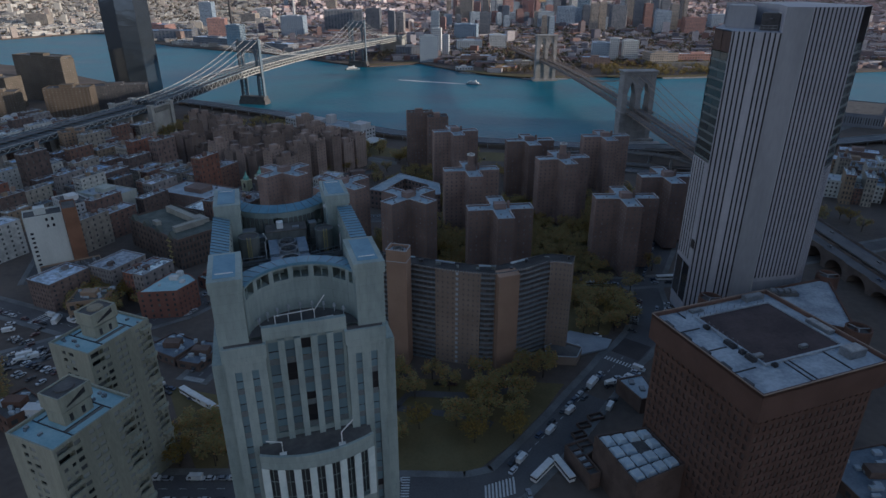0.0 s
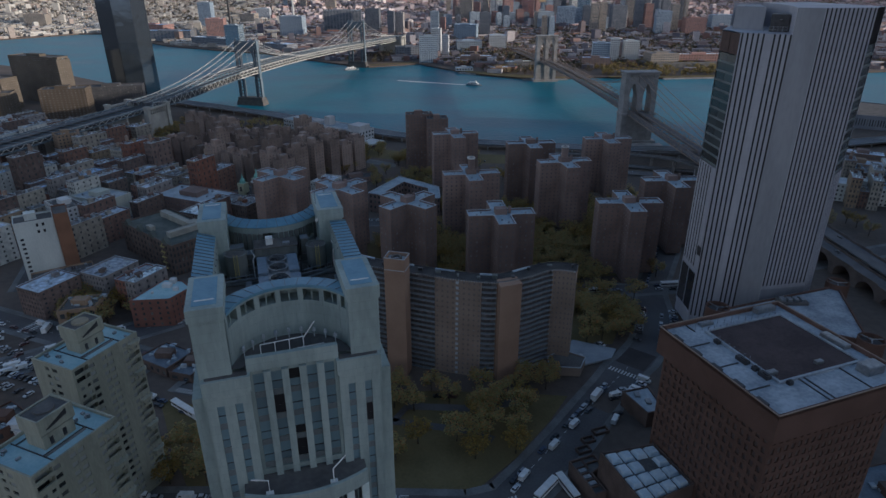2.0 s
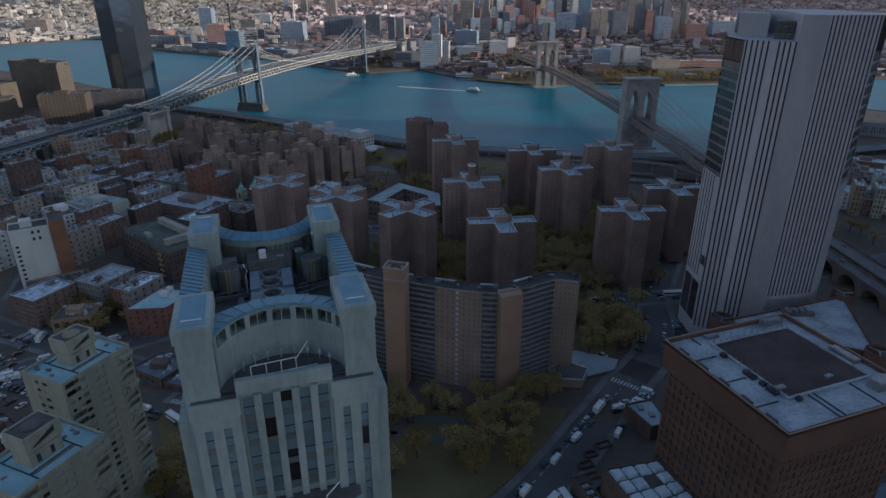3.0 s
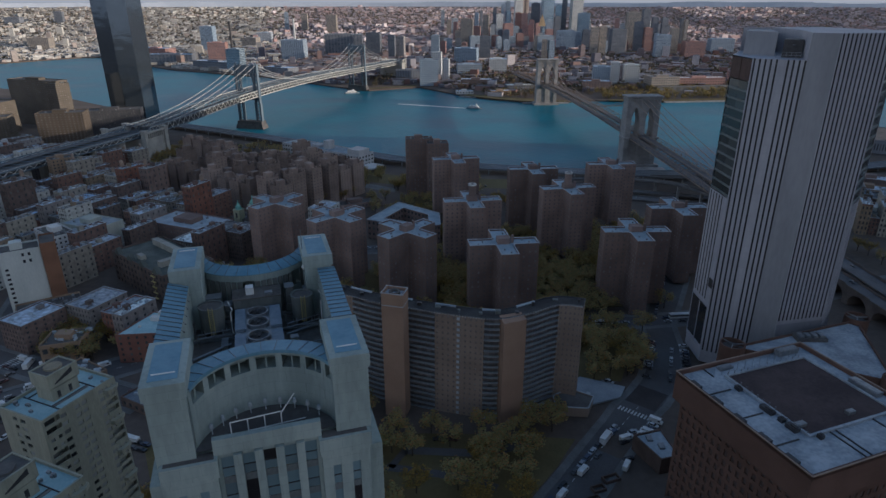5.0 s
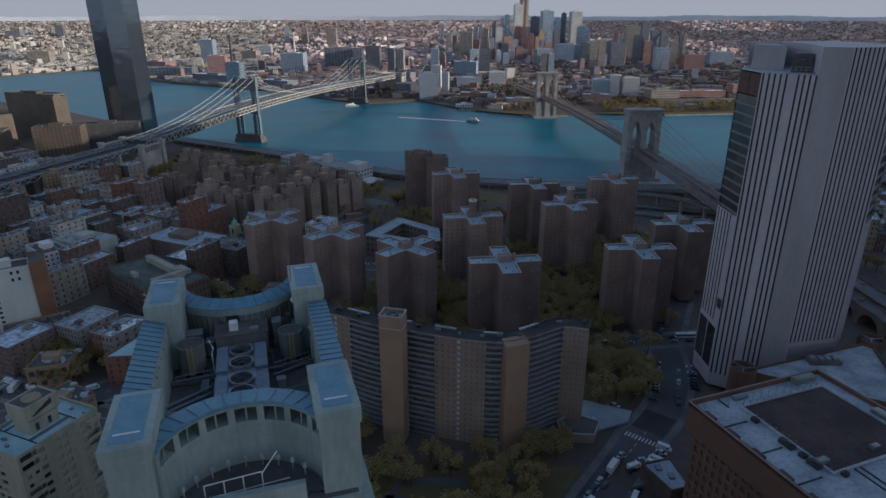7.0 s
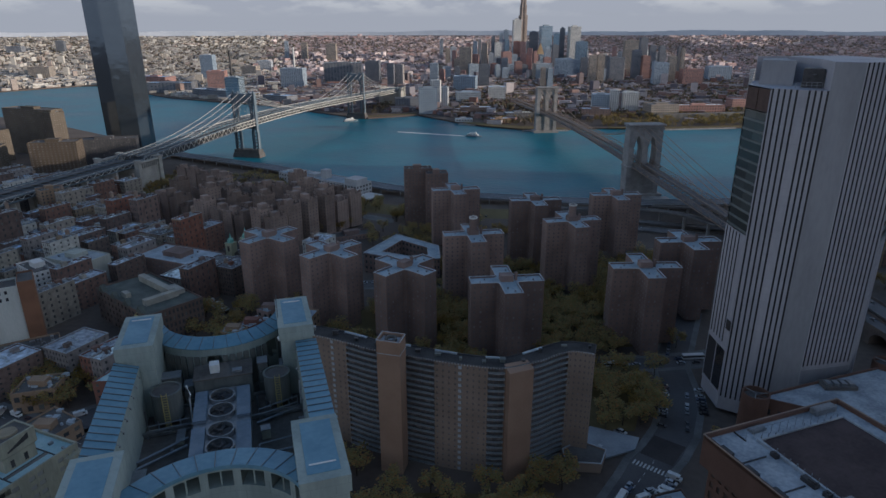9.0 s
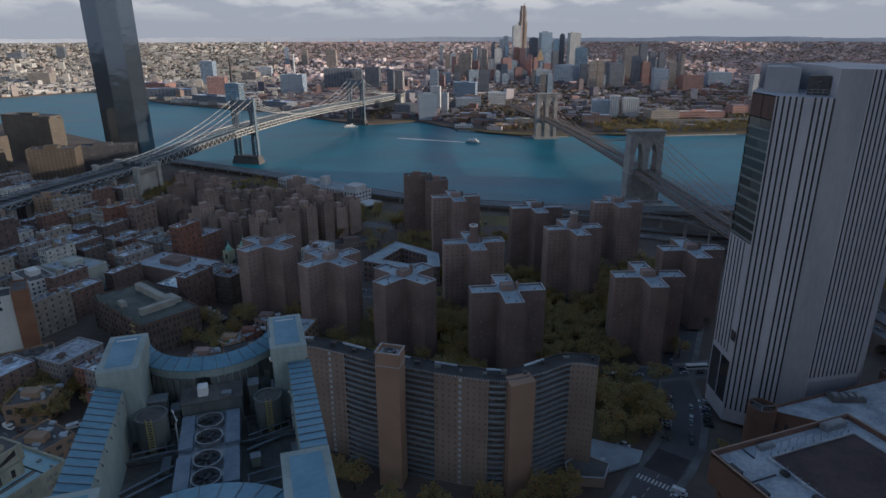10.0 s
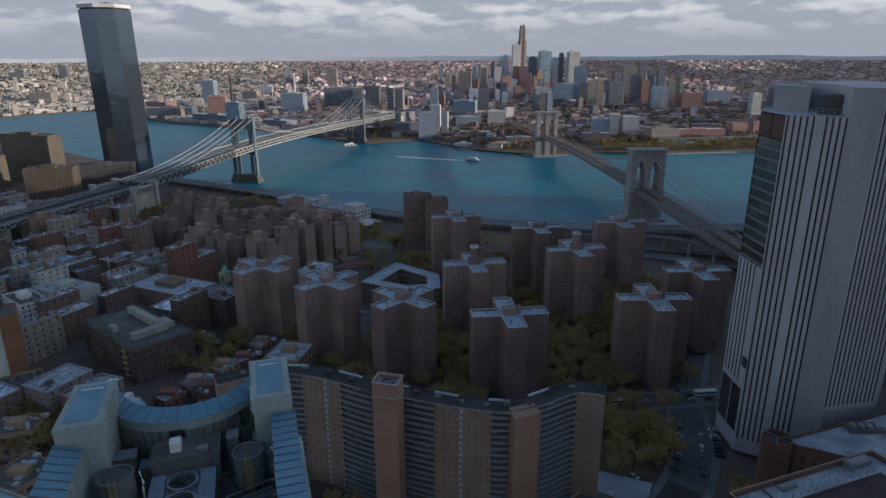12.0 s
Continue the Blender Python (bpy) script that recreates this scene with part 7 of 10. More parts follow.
# courtyard school with pale roof edges
def court_school():
    b = thing("courtyard_school", "low brick school round a courtyard with pale roof", "school", pose(-42, 494, 9, 0, 0, 0))
    outer = [(-29, -9), (6, -24), (29, -20), (27, 8), (-8, 36)]
    cx = sum(p[0] for p in outer) / 5
    cy = sum(p[1] for p in outer) / 5
    inner = [(cx + (x - cx) * .62, cy + (y - cy) * .62) for x, y in outer]
    w_, p, r = Shape(), Shape(), Shape()
    h = 18
    for k in range(5):
        a, c = outer[k], outer[(k + 1) % 5]
        facade(w_, p, a, c, 0, h, 10, 4, .5, .5, .25, .25)
        e, f = inner[(k + 1) % 5], inner[k]
        facade(w_, p, e, f, 0, h, 7, 4, .6, .5, .25, .25)
        r.quad((*a, h), (*c, h), (*e, h), (*f, h))
    part("wall", w_, HOUSING_BRICK, b)
    part("glazing", p, GLASS, b, kind="stuff")
    part("roof", r, HOUSE_ROOF, b)
    ed = Shape()
    for k in range(5):
        ed.bar((*outer[k], h + .3), (*outer[(k + 1) % 5], h + .3), .45)
        ed.bar((*inner[k], h + .3), (*inner[(k + 1) % 5], h + .3), .3)
    part("roof_edge", ed, SLAB_EDGE, b)
    fl = Shape()
    fl.face([(x, y, .4) for x, y in inner])
    part("court_floor", fl, CONCRETE, b)


court_school()
slab_house(-95, 575, 46, 16, 13, 25, HOUSING_BRICK, "low brown brick block with a dark flat roof")


# ---------------------------------------------------------------- village of brown apartment wings
def village_block(x, y, W, D, turn, top):
    g = gz(x, y)
    b = thing("brown_apartment_village", "dense brown brick apartment block with many wings and light courts", "apartment block", pose(x, y, g, 0, 0, turn), "brown apartment village")
    h = top - g
    meshes = []
    for hh in (h, h + 3.2, h - 3.4, h + 6.0, h - 7.0):
        w_, p, r = Shape(), Shape(), Shape()
        poly = rect(0, 0, 11.5, 15)
        for a, c in zip(poly, poly[1:] + poly[:1]):
            L = math.hypot(c[0] - a[0], c[1] - a[1])
            facade(w_, p, a, c, 0, hh, int(L / 3.2), 13, .3, .42, .15, .3)
        roof_slab(w_, r, poly, hh, 1.2, .4)
        w_.box(-3, -2, hh, 2, 4.5, hh + 5.0)
        for tx, ty in ((-5.75, -7.5), (4.15, -7.5), (-5.75, 5.9), (4.15, 5.9), (-.8, -7.5)):
            w_.box(tx, ty, hh, tx + 1.6, ty + 1.6, hh + 3.0)
        w_.box(3.6, 3, hh, 4.8, 4.2, hh + 4.4)
        w_.box(-4.6, -5.5, hh, -3.2, -4.2, hh + 2.2)
        ms = [s.mesh(n) for s, n in ((w_, "wing"), (p, "wing_glazing"), (r, "wing_roof"))]
        for m, mt in zip(ms, (VILLAGE_BRICK, GLASS_VILLAGE, ROOF_VILLAGE)):
            m.materials.append(mt)
        meshes.append(ms)
    nx, ny = int(W / 15.2), int(D / 18)
    rr = random.Random(int(W))
    k = 0
    for i in range(nx):
        for j in range(ny):
            if 0 < j < ny - 1 and 0 < i < nx - 1 and rr.random() < .34:
                continue
            ms = meshes[rr.choice((0, 0, 1, 1, 2, 3, 4, 4))]
            wing = new("wing", ms[0])
            wing.parent = b
            wing.matrix_basis = pose(-W / 2 + (i + .5) * W / nx + rr.uniform(-1.2, 1.2), -D / 2 + (j + .5) * D / ny + rr.uniform(-2, 2), 0, 0, 0, rr.choice((0, 180, 90)))
            for m, n in zip(ms[1:], ("wing_glazing", "wing_roof")):
                o = new(n, m)
                o.parent = wing
                if n == "wing_glazing":
                    tagged(o, kind="stuff")
            k += 1


GLASS_VILLAGE = glazing("village_window_glass", (0.105, 0.088, 0.080), (0.22, 0.20, 0.18), 0.3, True, 0.8)
VILLAGE_BRICK = surface("village_brown_brick", (0.230, 0.173, 0.146), (0.337, 0.262, 0.222), 0.9, 0.08, 2.5, 0.15, vary=0.40)
ROOF_VILLAGE = surface("village_roof", (0.16, 0.115, 0.09), (0.25, 0.19, 0.155), 0.9, 0.12, 1.0, 0.1, vary=0.25)
village_block(-240, 626, 80, 88, -32, 41)
village_block(-156, 592, 88, 112, -32, 44)
village_block(-268, 696, 102, 24, -32, 38)

# pale pier-side block
def pier_block():
    b = thing("waterfront_shed", "long pale low waterfront building with rooftop rooms", "waterfront building", pose(-160, 765, 3.5, 0, 0, -33.5))
    w_, p, r = Shape(), Shape(), Shape()
    poly = rect(0, 0, 128, 26)
    for a, c in zip(poly, poly[1:] + poly[:1]):
        L = math.hypot(c[0] - a[0], c[1] - a[1])
        facade(w_, p, a, c, 0, 18, int(L / 4.5), 4, .55, .5, .3, .25)
    roof_slab(w_, r, poly, 18, .9, .5)
    part("wall", w_, SHED_GREY, b)
    part("glazing", p, GLASS, b, kind="stuff")
    part("roof", r, HOUSE_ROOF, b)
    for x0, y0, x1, y1, z in ((2, -6, 10, 4, 10), (44, -10, 62, 8, 6), (-50, -8, -34, 4, 3.5), (-20, -6, -6, 6, 3)):
        s = Shape()
        s.box(x0, y0, 18, x1, y1, 18 + z)
        part("roof_room", s, SHED_GREY, b)
    s = Shape()
    s.box(64.1, -16, 5.5, 84, 8, 7)
    for x in (70, 78):
        for y in (-13, 5):
            s.box(x - .5, y - .5, 0, x + .5, y + .5, 5.5)
    part("canopy", s, OFF_WHITE, b, "pale entrance canopy on posts")


SHED_GREY = surface("weathered_pale_render", (0.38, 0.385, 0.39), (0.54, 0.54, 0.535), 0.8, 0.05, 0.8, 0.05, streak=True)
pier_block()


# ---------------------------------------------------------------- elevated riverside road
ROAD_PALE = surface("worn_concrete_road", (0.150, 0.158, 0.172), (0.215, 0.225, 0.240), 0.9, 0.05, 1.2, 0.1)


def elevated_road():
    b = thing("elevated_road", "grey elevated riverside highway on steel bents", "elevated road")
    line = [(-640, 1110), (-441, 972), (-286, 889), (-220, 849), (-77, 758), (25, 722), (118, 704), (190, 694), (260, 698), (420, 718), (560, 764)]
    s, e = Shape(), Shape()
    k = 0
    for (xa, ya), (xb, yb) in zip(line[:-1], line[1:]):
        L = math.hypot(xb - xa, yb - ya)
        nx, ny = -(yb - ya) / L * 10, (xb - xa) / L * 10
        s.prism([(xa + nx, ya + ny), (xa - nx, ya - ny), (xb - nx, yb - ny), (xb + nx, yb + ny)], 9.2, 10.4, True, True)
        for sg in (1, -1):
            e.bar((xa + nx * sg, ya + ny * sg, 10.9), (xb + nx * sg, yb + ny * sg, 10.9), .5)
        e.bar((xa, ya, 10.8), (xb, yb, 10.8), .3)
        for q in range(int(L / 22)):
            t = (q + .5) / int(L / 22)
            p = Shape()
            for sg in (.8, -.8):
                x, y = xa + (xb - xa) * t + nx * sg, ya + (yb - ya) * t + ny * sg
                p.box(x - .6, y - .6, 2.5, x + .6, y + .6, 9.2)
            part("bent", p, GRANITE, b)
    part("deck", s, ROAD_PALE, b)
    part("parapet", e, PLAZA_STONE, b)


elevated_road()


# ---------------------------------------------------------------- faceted glass tower
def glass_tower():
    b = thing("glass_skyscraper", "very tall faceted dark glass skyscraper by the bridge", "skyscraper", pose(-516, 1022, 4))
    low = [(-29.7, -24.9), (-.4, -35.3), (24.5, -27.1), (31.8, 4.0), (7.9, 35.9), (-37.0, 14.2)]
    high = [(x - 1.2, y * 1.05) for x, y in low]
    h = 247.0
    n = len(low)
    for k in range(n):
        a, c, d, e = low[k], low[(k + 1) % n], high[(k + 1) % n], high[k]
        g = Shape()
        fl = 72
        for f in range(fl):
            t0, t1 = f / fl, (f + 1) / fl
            m = lambda p, q, t: (p[0] + (q[0] - p[0]) * t, p[1] + (q[1] - p[1]) * t)
            for s in range(5):
                q0, q1 = s / 5, (s + 1) / 5
                A, B = m(m(a, c, q0), m(e, d, q0), t0), m(m(a, c, q1), m(e, d, q1), t0)
                C, D = m(m(a, c, q1), m(e, d, q1), t1), m(m(a, c, q0), m(e, d, q0), t1)
                z0, z1 = h * t0, h * t1
                g.quad((*A, z0), (*B, z0), (*C, z1 - .06), (*D, z1 - .06))
        part("glass_facet", g, GLASS_TOWER, b, kind="stuff")
    core = Shape()
    core.prism([(x * .985, y * .985) for x, y in low], 0, h, True, False, [(x * .985, y * .985) for x, y in high])
    part("core", core, DARK_METAL, b)
    cr = Shape()
    cr.prism([(x * .93, y * .93) for x, y in high], h, h + 2.5)
    part("recess", cr, DARK_METAL, b)
    cr = Shape()
    cr.prism([(x * 1.03, y * 1.03) for x, y in high], h + 2.5, h + 7.5, True, True)
    part("crown", cr, OFF_WHITE, b, "pale roof crown band")
    s = Shape()
    s.box(-8, -6, h + 7.5, 4, 6, h + 11)
    s.bar((2, 0, h + 11), (2, 0, h + 19), .5, 6)
    part("roof_mast", s, STEEL, b)


GLASS_TOWER = coated("tower_glass", (0.140, 0.175, 0.215), (0.152, 0.190, 0.232), 0.09, 0.78)
_n, _l = GLASS_TOWER.node_tree.nodes, GLASS_TOWER.node_tree.links
_tc, _wave, _bump = _n.new("ShaderNodeTexCoord"), _n.new("ShaderNodeTexNoise"), _n.new("ShaderNodeBump")
_wave.inputs["Scale"].default_value, _wave.inputs["Detail"].default_value = 0.09, 4
_bump.inputs["Strength"].default_value, _bump.inputs["Distance"].default_value = 0.14, 1.2
_l.new(_tc.outputs["Object"], _wave.inputs["Vector"])
_l.new(_wave.outputs["Fac"], _bump.inputs["Height"])
_l.new(_bump.outputs[0], _n["Principled BSDF"].inputs["Normal"])
glass_tower()


# ---------------------------------------------------------------- suspension bridge with steel towers
def steel_bridge():
    b = thing("steel_suspension_bridge", "long blue-grey steel suspension bridge with four cables and truss deck", "bridge")
    c1, c2 = Vector((-326, 998)), Vector((-226, 1444))
    ax = (c2 - c1).normalized()
    ac = Vector((ax.y, -ax.x))
    P = lambda s, o, z: (*(c1 + ax * s + ac * o), z)
    span = (c2 - c1).length
    def deck(s):
        grade = [(-640, 38.0), (-430, 41.0), (-296, 41.5), (-230, 41.0), (-145, 44.4), (-79, 48.8), (0, 51.2), (90, 52.2), (178, 51.8), (309, 49.0), (457, 43.8), (673, 37.2), (900, 33.0)]
        return sum(lerp_list(grade, s + d) for d in (-40, -20, 0, 20, 40)) / 5
    for s0 in (0, span):
        tw = Shape()
        pier = Shape()
        q = lambda u, o: tuple(c1 + ax * (s0 + u) + ac * o)
        pier.prism([q(-9, -24), q(-9, 24), q(9, 24), q(9, -24)][::-1], -3, 7, True, False, [q(-8, -22), q(-8, 22), q(8, 22), q(8, -22)][::-1])
        pier.prism([q(-7, -21), q(-7, 21), q(7, 21), q(7, -21)][::-1], 7, 12)
        part("masonry_pier", pier, DARK_GRANITE, b, "dark granite pier in the water")
        for o in (-15, 15):
            leg = Shape()
            for z0, z1, w0, w1 in ((12, 40, 5.2, 4.4), (40, 97, 4.4, 3.3)):
                leg.prism([q(-3, o - w0), q(-3, o - w0 + 2), q(3, o - w0 + 2), q(3, o - w0)][::-1], z0, z1, True, False)
                leg.prism([q(-3, o + w0 - 2), q(-3, o + w0), q(3, o + w0), q(3, o + w0 - 2)][::-1], z0, z1, True, False)
            for k in range(16):
                z = 14 + k * 5.2
                leg.bar(P(s0, o - 4, z), P(s0, o + 4, z + 5.2), .5)
                leg.bar(P(s0, o + 4, z), P(s0, o - 4, z + 5.2), .5)
            part("tower_leg", leg, BLUE_STEEL, b)
        beam = Shape()
        for sh, z0, z1 in ((beam, 44, 48.5), (tw, 84, 96)):
            sh.prism([q(-2.6, -16), q(-2.6, 16), q(2.6, 16), q(2.6, -16)][::-1], z0, z1, True, True)
        part("cross_beam", beam, BLUE_STEEL, b)
        for k in range(9):
            a = math.pi * k / 8
            o0 = 11.5 * math.cos(a)
            tw.prism([q(-2.6, o0 - 1.6), q(-2.6, o0 + 1.6), q(2.6, o0 + 1.6), q(2.6, o0 - 1.6)][::-1], 72 + 12 * math.sin(a), 86, True, True)
        part("portal_arch", tw, BLUE_STEEL, b)
        for o in (-17, -9, 9, 17):
            cp = Shape()
            x, y, _ = P(s0, o, 0)
            cp.cone(x, y, 97, 99, 2.2, 1.6, 10)
            cp.cone(x, y, 99, 100.6, 1.2, .3, 10)
            part("finial", cp, BLUE_STEEL, b)
    lo, hi = -250.0, span + 250
    offs = (-17.5, -6.5, 6.5, 17.5)
    def cable_z(s):
        if 0 <= s <= span:
            return 54.0 + 42.5 * ((s - span / 2) / (span / 2)) ** 2
        t = (-s / 250) if s < 0 else ((s - span) / 250)
        return 96.5 - (96.5 - 47.8) * t - 43 * t * (1 - t)
    for o in offs:
        c = Shape()
        pts = []
        n = 70
        for k in range(n + 1):
            s = lo + (hi - lo) * k / n
            pts.append(P(s, o, cable_z(s)))
        c.tube(pts, .34, 6)
        part("main_cable", c, CABLE, b, "pale thick main cable")
        sp = Shape()
        k = lo + 12
        while k < hi - 8:
            if cable_z(k) - deck(k) > 7:
                sp.bar(P(k, o, deck(k) + 4), P(k, o, cable_z(k)), .04, 3)
            k += 9.5
        part("hanger_wire", sp, CABLE, b, kind="stuff")
    # truss deck
    tr, web = Shape(), Shape()
    dk = 5.4
    s = -590.0
    tall = lambda s: 7.6 if s > -252 else 3.3
    j = 0
    stations = []
    while s < span + 300:
        a, e = s, s + dk
        stations.append(a)
        za, ze = deck(a), deck(e)
        ha, he = tall(a), tall(e)
        for o in (-17.8, -6.5, 6.5, 17.8):
            if abs(o) < 10 and s < -252:
                continue
            # outer chords on the span turn pale: sunlight put into the steel colour
            ch = web if abs(o) > 10 and s > -60 else tr
            ch.bar(P(a, o, za + ha), P(e, o, ze + he), .7)
            ch.bar(P(a, o, za - 1.1), P(e, o, ze - 1.1), .7)
            if ch is web:
                ch.bar(P(a, o, za + 3), P(e, o, ze + 3), .55)
            (web if abs(o) > 10 else tr).bar(P(a, o, za + (ha - .2 if j % 2 else -.6)), P(e, o, ze + (-.6 if j % 2 else he - .2)), .36)
        for o in (-18.1, 18.1):
            if s < -252:
                web.bar(P(a, o, za + ha + 1.0), P(e, o, ze + he + 1.0), .16)
        if j % 2:
            tr.bar(P(a, -17.8, za + ha), P(a, 17.8, za + ha), .3)
        s += dk
        j += 1
    ring = lambda s, o0, o1, z0, z1: [P(s, o0, deck(s) + z0), P(s, o1, deck(s) + z0), P(s, o1, deck(s) + z1), P(s, o0, deck(s) + z1)]
    part("roadway", Shape().loft([ring(s, -17.4, 17.4, -1, .4) for s in stations]), DARK_DECK, b)
    for o0, o1 in ((-17.2, -7.2), (7.2, 17.2)):
        part("approach_roadway", Shape().loft([ring(s, o0, o1, 1.7, 2.3) for s in stations if s < -250]), DECK_ROAD, b)
        part("upper_roadway", Shape().loft([ring(s, o0, o1, 5.6, 6.2) for s in stations if s > -254]), DECK_ROAD, b)
    part("truss_chord", tr, BLUE_STEEL, b, "blue-grey steel truss chords", "stuff")
    part("truss_webbing", web, PALE_SUNLIT_STEEL, b, "pale steel zigzag webbing, span sunlight put into its colour", "stuff")
    # stone anchorages and approach piers
    for s0 in (-254, span + 254):
        q = lambda o, u, z: (*(c1 + ax * (s0 + u * .68) + ac * o), z + (1.5 if z > 22 else 0.0))
        # block with a street vault passing under the roadway from side to side
        prof = [(-30, 2), (0, 2)] + [(7 - 7 * math.cos(math.pi * k / 10), 13 + 8 * math.sin(math.pi * k / 10)) for k in range(11)] + [(14, 2), (24, 2), (24, 37), (-30, 37)]
        an = Shape()
        an.slab(prof, lambda o, u, z: q(u, o, z), -27, 27)
        body = part("anchorage", an, LIME_STONE_D, b, "pale stone anchorage with a vaulted passage")
        for side in (-1, 1):
            for u0, u1, zt in ((-34, -28, 46), (17, 25, 46)):
                tr = Shape()
                tr.slab([(u0, 2), (u1, 2), (u1, zt), (u0, zt)], lambda o, u, z: q(u, o, z), side * 24, side * 29.5)
                part("corner_pier", tr, LIME_STONE_D, body)
                cp = Shape()
                cp.slab([(u0 - .8, zt), (u1 + .8, zt), (u1 + .8, zt + 1.4), (u0 - .8, zt + 1.4)], lambda o, u, z: q(u, o, z), side * 23.4, side * 30.2)
                part("pier_cap", cp, LIME_STONE_D, body)
            gl = Shape()
            gl.slab([(-28, 43), (17, 43), (17, 45), (-28, 45)], lambda o, u, z: q(u, o, z), side * 26, side * 28.6)
            part("cornice", gl, LIME_STONE_D, body)
            # shade behind the colonnettes is put into this wall's dark stone
            bk = Shape()
            bk.slab([(-28, 37), (17, 37), (17, 43), (-28, 43)], lambda o, u, z: q(u, o, z), side * 25.4, side * 26)
            part("loggia_wall", bk, DARK_GRANITE, body, "back wall of the loggia, shade put into its dark stone")
            for k in range(9):
                co = Shape()
                u = -26.4 + k * 5.0
                co.slab([(u, 36.9), (u + 1.8, 36.9), (u + 1.8, 43), (u, 43)], lambda o, u, z: q(u, o, z), side * 26, side * 28.2)
                part("colonnette", co, LIME_STONE_D, body)
            st = Shape()
            st.slab([(-28, 25), (17, 25), (17, 26.2), (-28, 26.2)], lambda o, u, z: q(u, o, z), side * 26.9, side * 27.6)
            part("string_course", st, LIME_STONE_D, body)
    s = -296.0
    while s > -580:
        for o in (-13, 13):
            p = Shape()
            x, y, _ = P(s, o, 0)
            p.prism(rect(x, y, 5, 7, 12), gz(x, y) - 1, deck(s) - 1)
            part("approach_pier", p, LIME_STONE_D, b)
        s -= 42


DECK_ROAD = surface("bridge_road_surface", (0.12, 0.115, 0.115), (0.175, 0.165, 0.165), 0.9, 0.1, 1.2, 0.05)
DARK_DECK = surface("lower_deck", (0.065, 0.067, 0.072), (0.095, 0.097, 0.10), 0.9, 0.1, 1.2, 0.05)
LIME_STONE_D = surface("anchorage_stone", (0.317, 0.310, 0.284), (0.439, 0.428, 0.391), 0.85, 0.1, 1.2, 0.15)
steel_bridge()


# ---------------------------------------------------------------- stone-towered suspension bridge
def stone_bridge():
    b = thing("stone_suspension_bridge", "old suspension bridge with granite towers and pointed arches", "bridge")
    c1, c2 = Vector((215, 768)), Vector((168, 1253))
    ax = (c2 - c1).normalized()
    ac = Vector((ax.y, -ax.x))
    span = (c2 - c1).length
    P = lambda s, o, z: (*(c1 + ax * s + ac * o), z)
    def deck(s):
        if 0 <= s <= span:
            return 41 - 4.0 * ((s - span / 2) / (span / 2)) ** 2
        d = -s if s < 0 else s - span
        return 37 - d * .033
    for s0 in (0, span):
        q = lambda u, o: tuple(c1 + ax * (s0 + u) + ac * o)
        pr = Shape()
        pr.prism([q(-12, -24), q(-12, 24), q(12, 24), q(12, -24)][::-1], -3, 4)
        part("tower_footing", pr, GRANITE, b)
        put = lambda o, u, z: (*(c1 + ax * (s0 + u) + ac * o), z)
        # three buttressed shafts, joined below the deck and above the pointed arches
        low = Shape()
        low.prism([q(-6.6, -19), q(-6.6, 19), q(6.6, 19), q(6.6, -19)][::-1], 4, 33)
        part("tower_base", low, GRANITE, b)
        for o0, o1 in ((-20, -13.2), (-3.6, 3.6), (13.2, 20)):
            sh = Shape()
            rings = []
            for z, g in ((4, .5), (34, .1), (35, -.6), (36.8, -.6), (37, .3), (62, .45), (83, .6)):
                rings.append([put(o0 + g, -8.5 + g, z), put(o1 - g, -8.5 + g, z), put(o1 - g, 8.5 - g, z), put(o0 + g, 8.5 - g, z)])
            sh.loft(rings)
            part("tower_shaft", sh, GRANITE, b)
        prof = [(-19, 83), (-19, 58)]
        for cen in (-8.4, 8.4):
            for k in range(-8, 9):
                t = abs(k) / 8
                prof.append((cen + 4.9 * k / 8, 71.5 - 14.5 * t ** 1.7))
            if cen < 0:
                prof += [(-3.4, 56.9), (3.4, 56.9)]
        prof += [(19, 58), (19, 83)]
        ar = Shape()
        ar.slab(prof, put, -6.9, 6.9)
        part("arch_screen", ar, GRANITE, b)
        for z0, z1, g in ((83, 84.8, 1.4), (80.2, 81.3, .7)):
            co = Shape()
            co.slab([(-20 - g, z0), (20 + g, z0), (20 + g, z1), (-20 - g, z1)], put, -8.2 - g, 8.2 + g)
            part("cornice", co, GRANITE, b)
    lo, hi = -283.0, span + 283
    def cable_z(s):
        if 0 <= s <= span:
            return 43.5 + 38 * ((s - span / 2) / (span / 2)) ** 2
        d = (-s if s < 0 else s - span) / 283
        return 81.5 - (81.5 - 33) * d - 9 * d * (1 - d)
    for o in (-13, -3.4, 3.4, 13):
        c = Shape()
        pts = [P(lo + (hi - lo) * k / 60, o, cable_z(lo + (hi - lo) * k / 60)) for k in range(61)]
        c.tube(pts, .32, 5)
        part("main_cable", c, TAN_STEEL, b)
        sp = Shape()
        k = lo + 10
        while k < hi - 8:
            if cable_z(k) - deck(k) > 3:
                sp.bar(P(k, o, deck(k)), P(k, o, cable_z(k)), .025, 3)
            k += 8
        for s0, sg in ((0, 1), (0, -1), (span, 1), (span, -1)):
            for d in range(14, 125, 27):
                sp.bar(P(s0, o, 80), P(s0 + sg * d, o, deck(s0 + sg * d)), .025, 3)
        part("hanger_wire", sp, TAN_STEEL, b, kind="stuff")
    tr, stations = Shape(), []
    s, j = -640.0, 0
    dk = 9.0
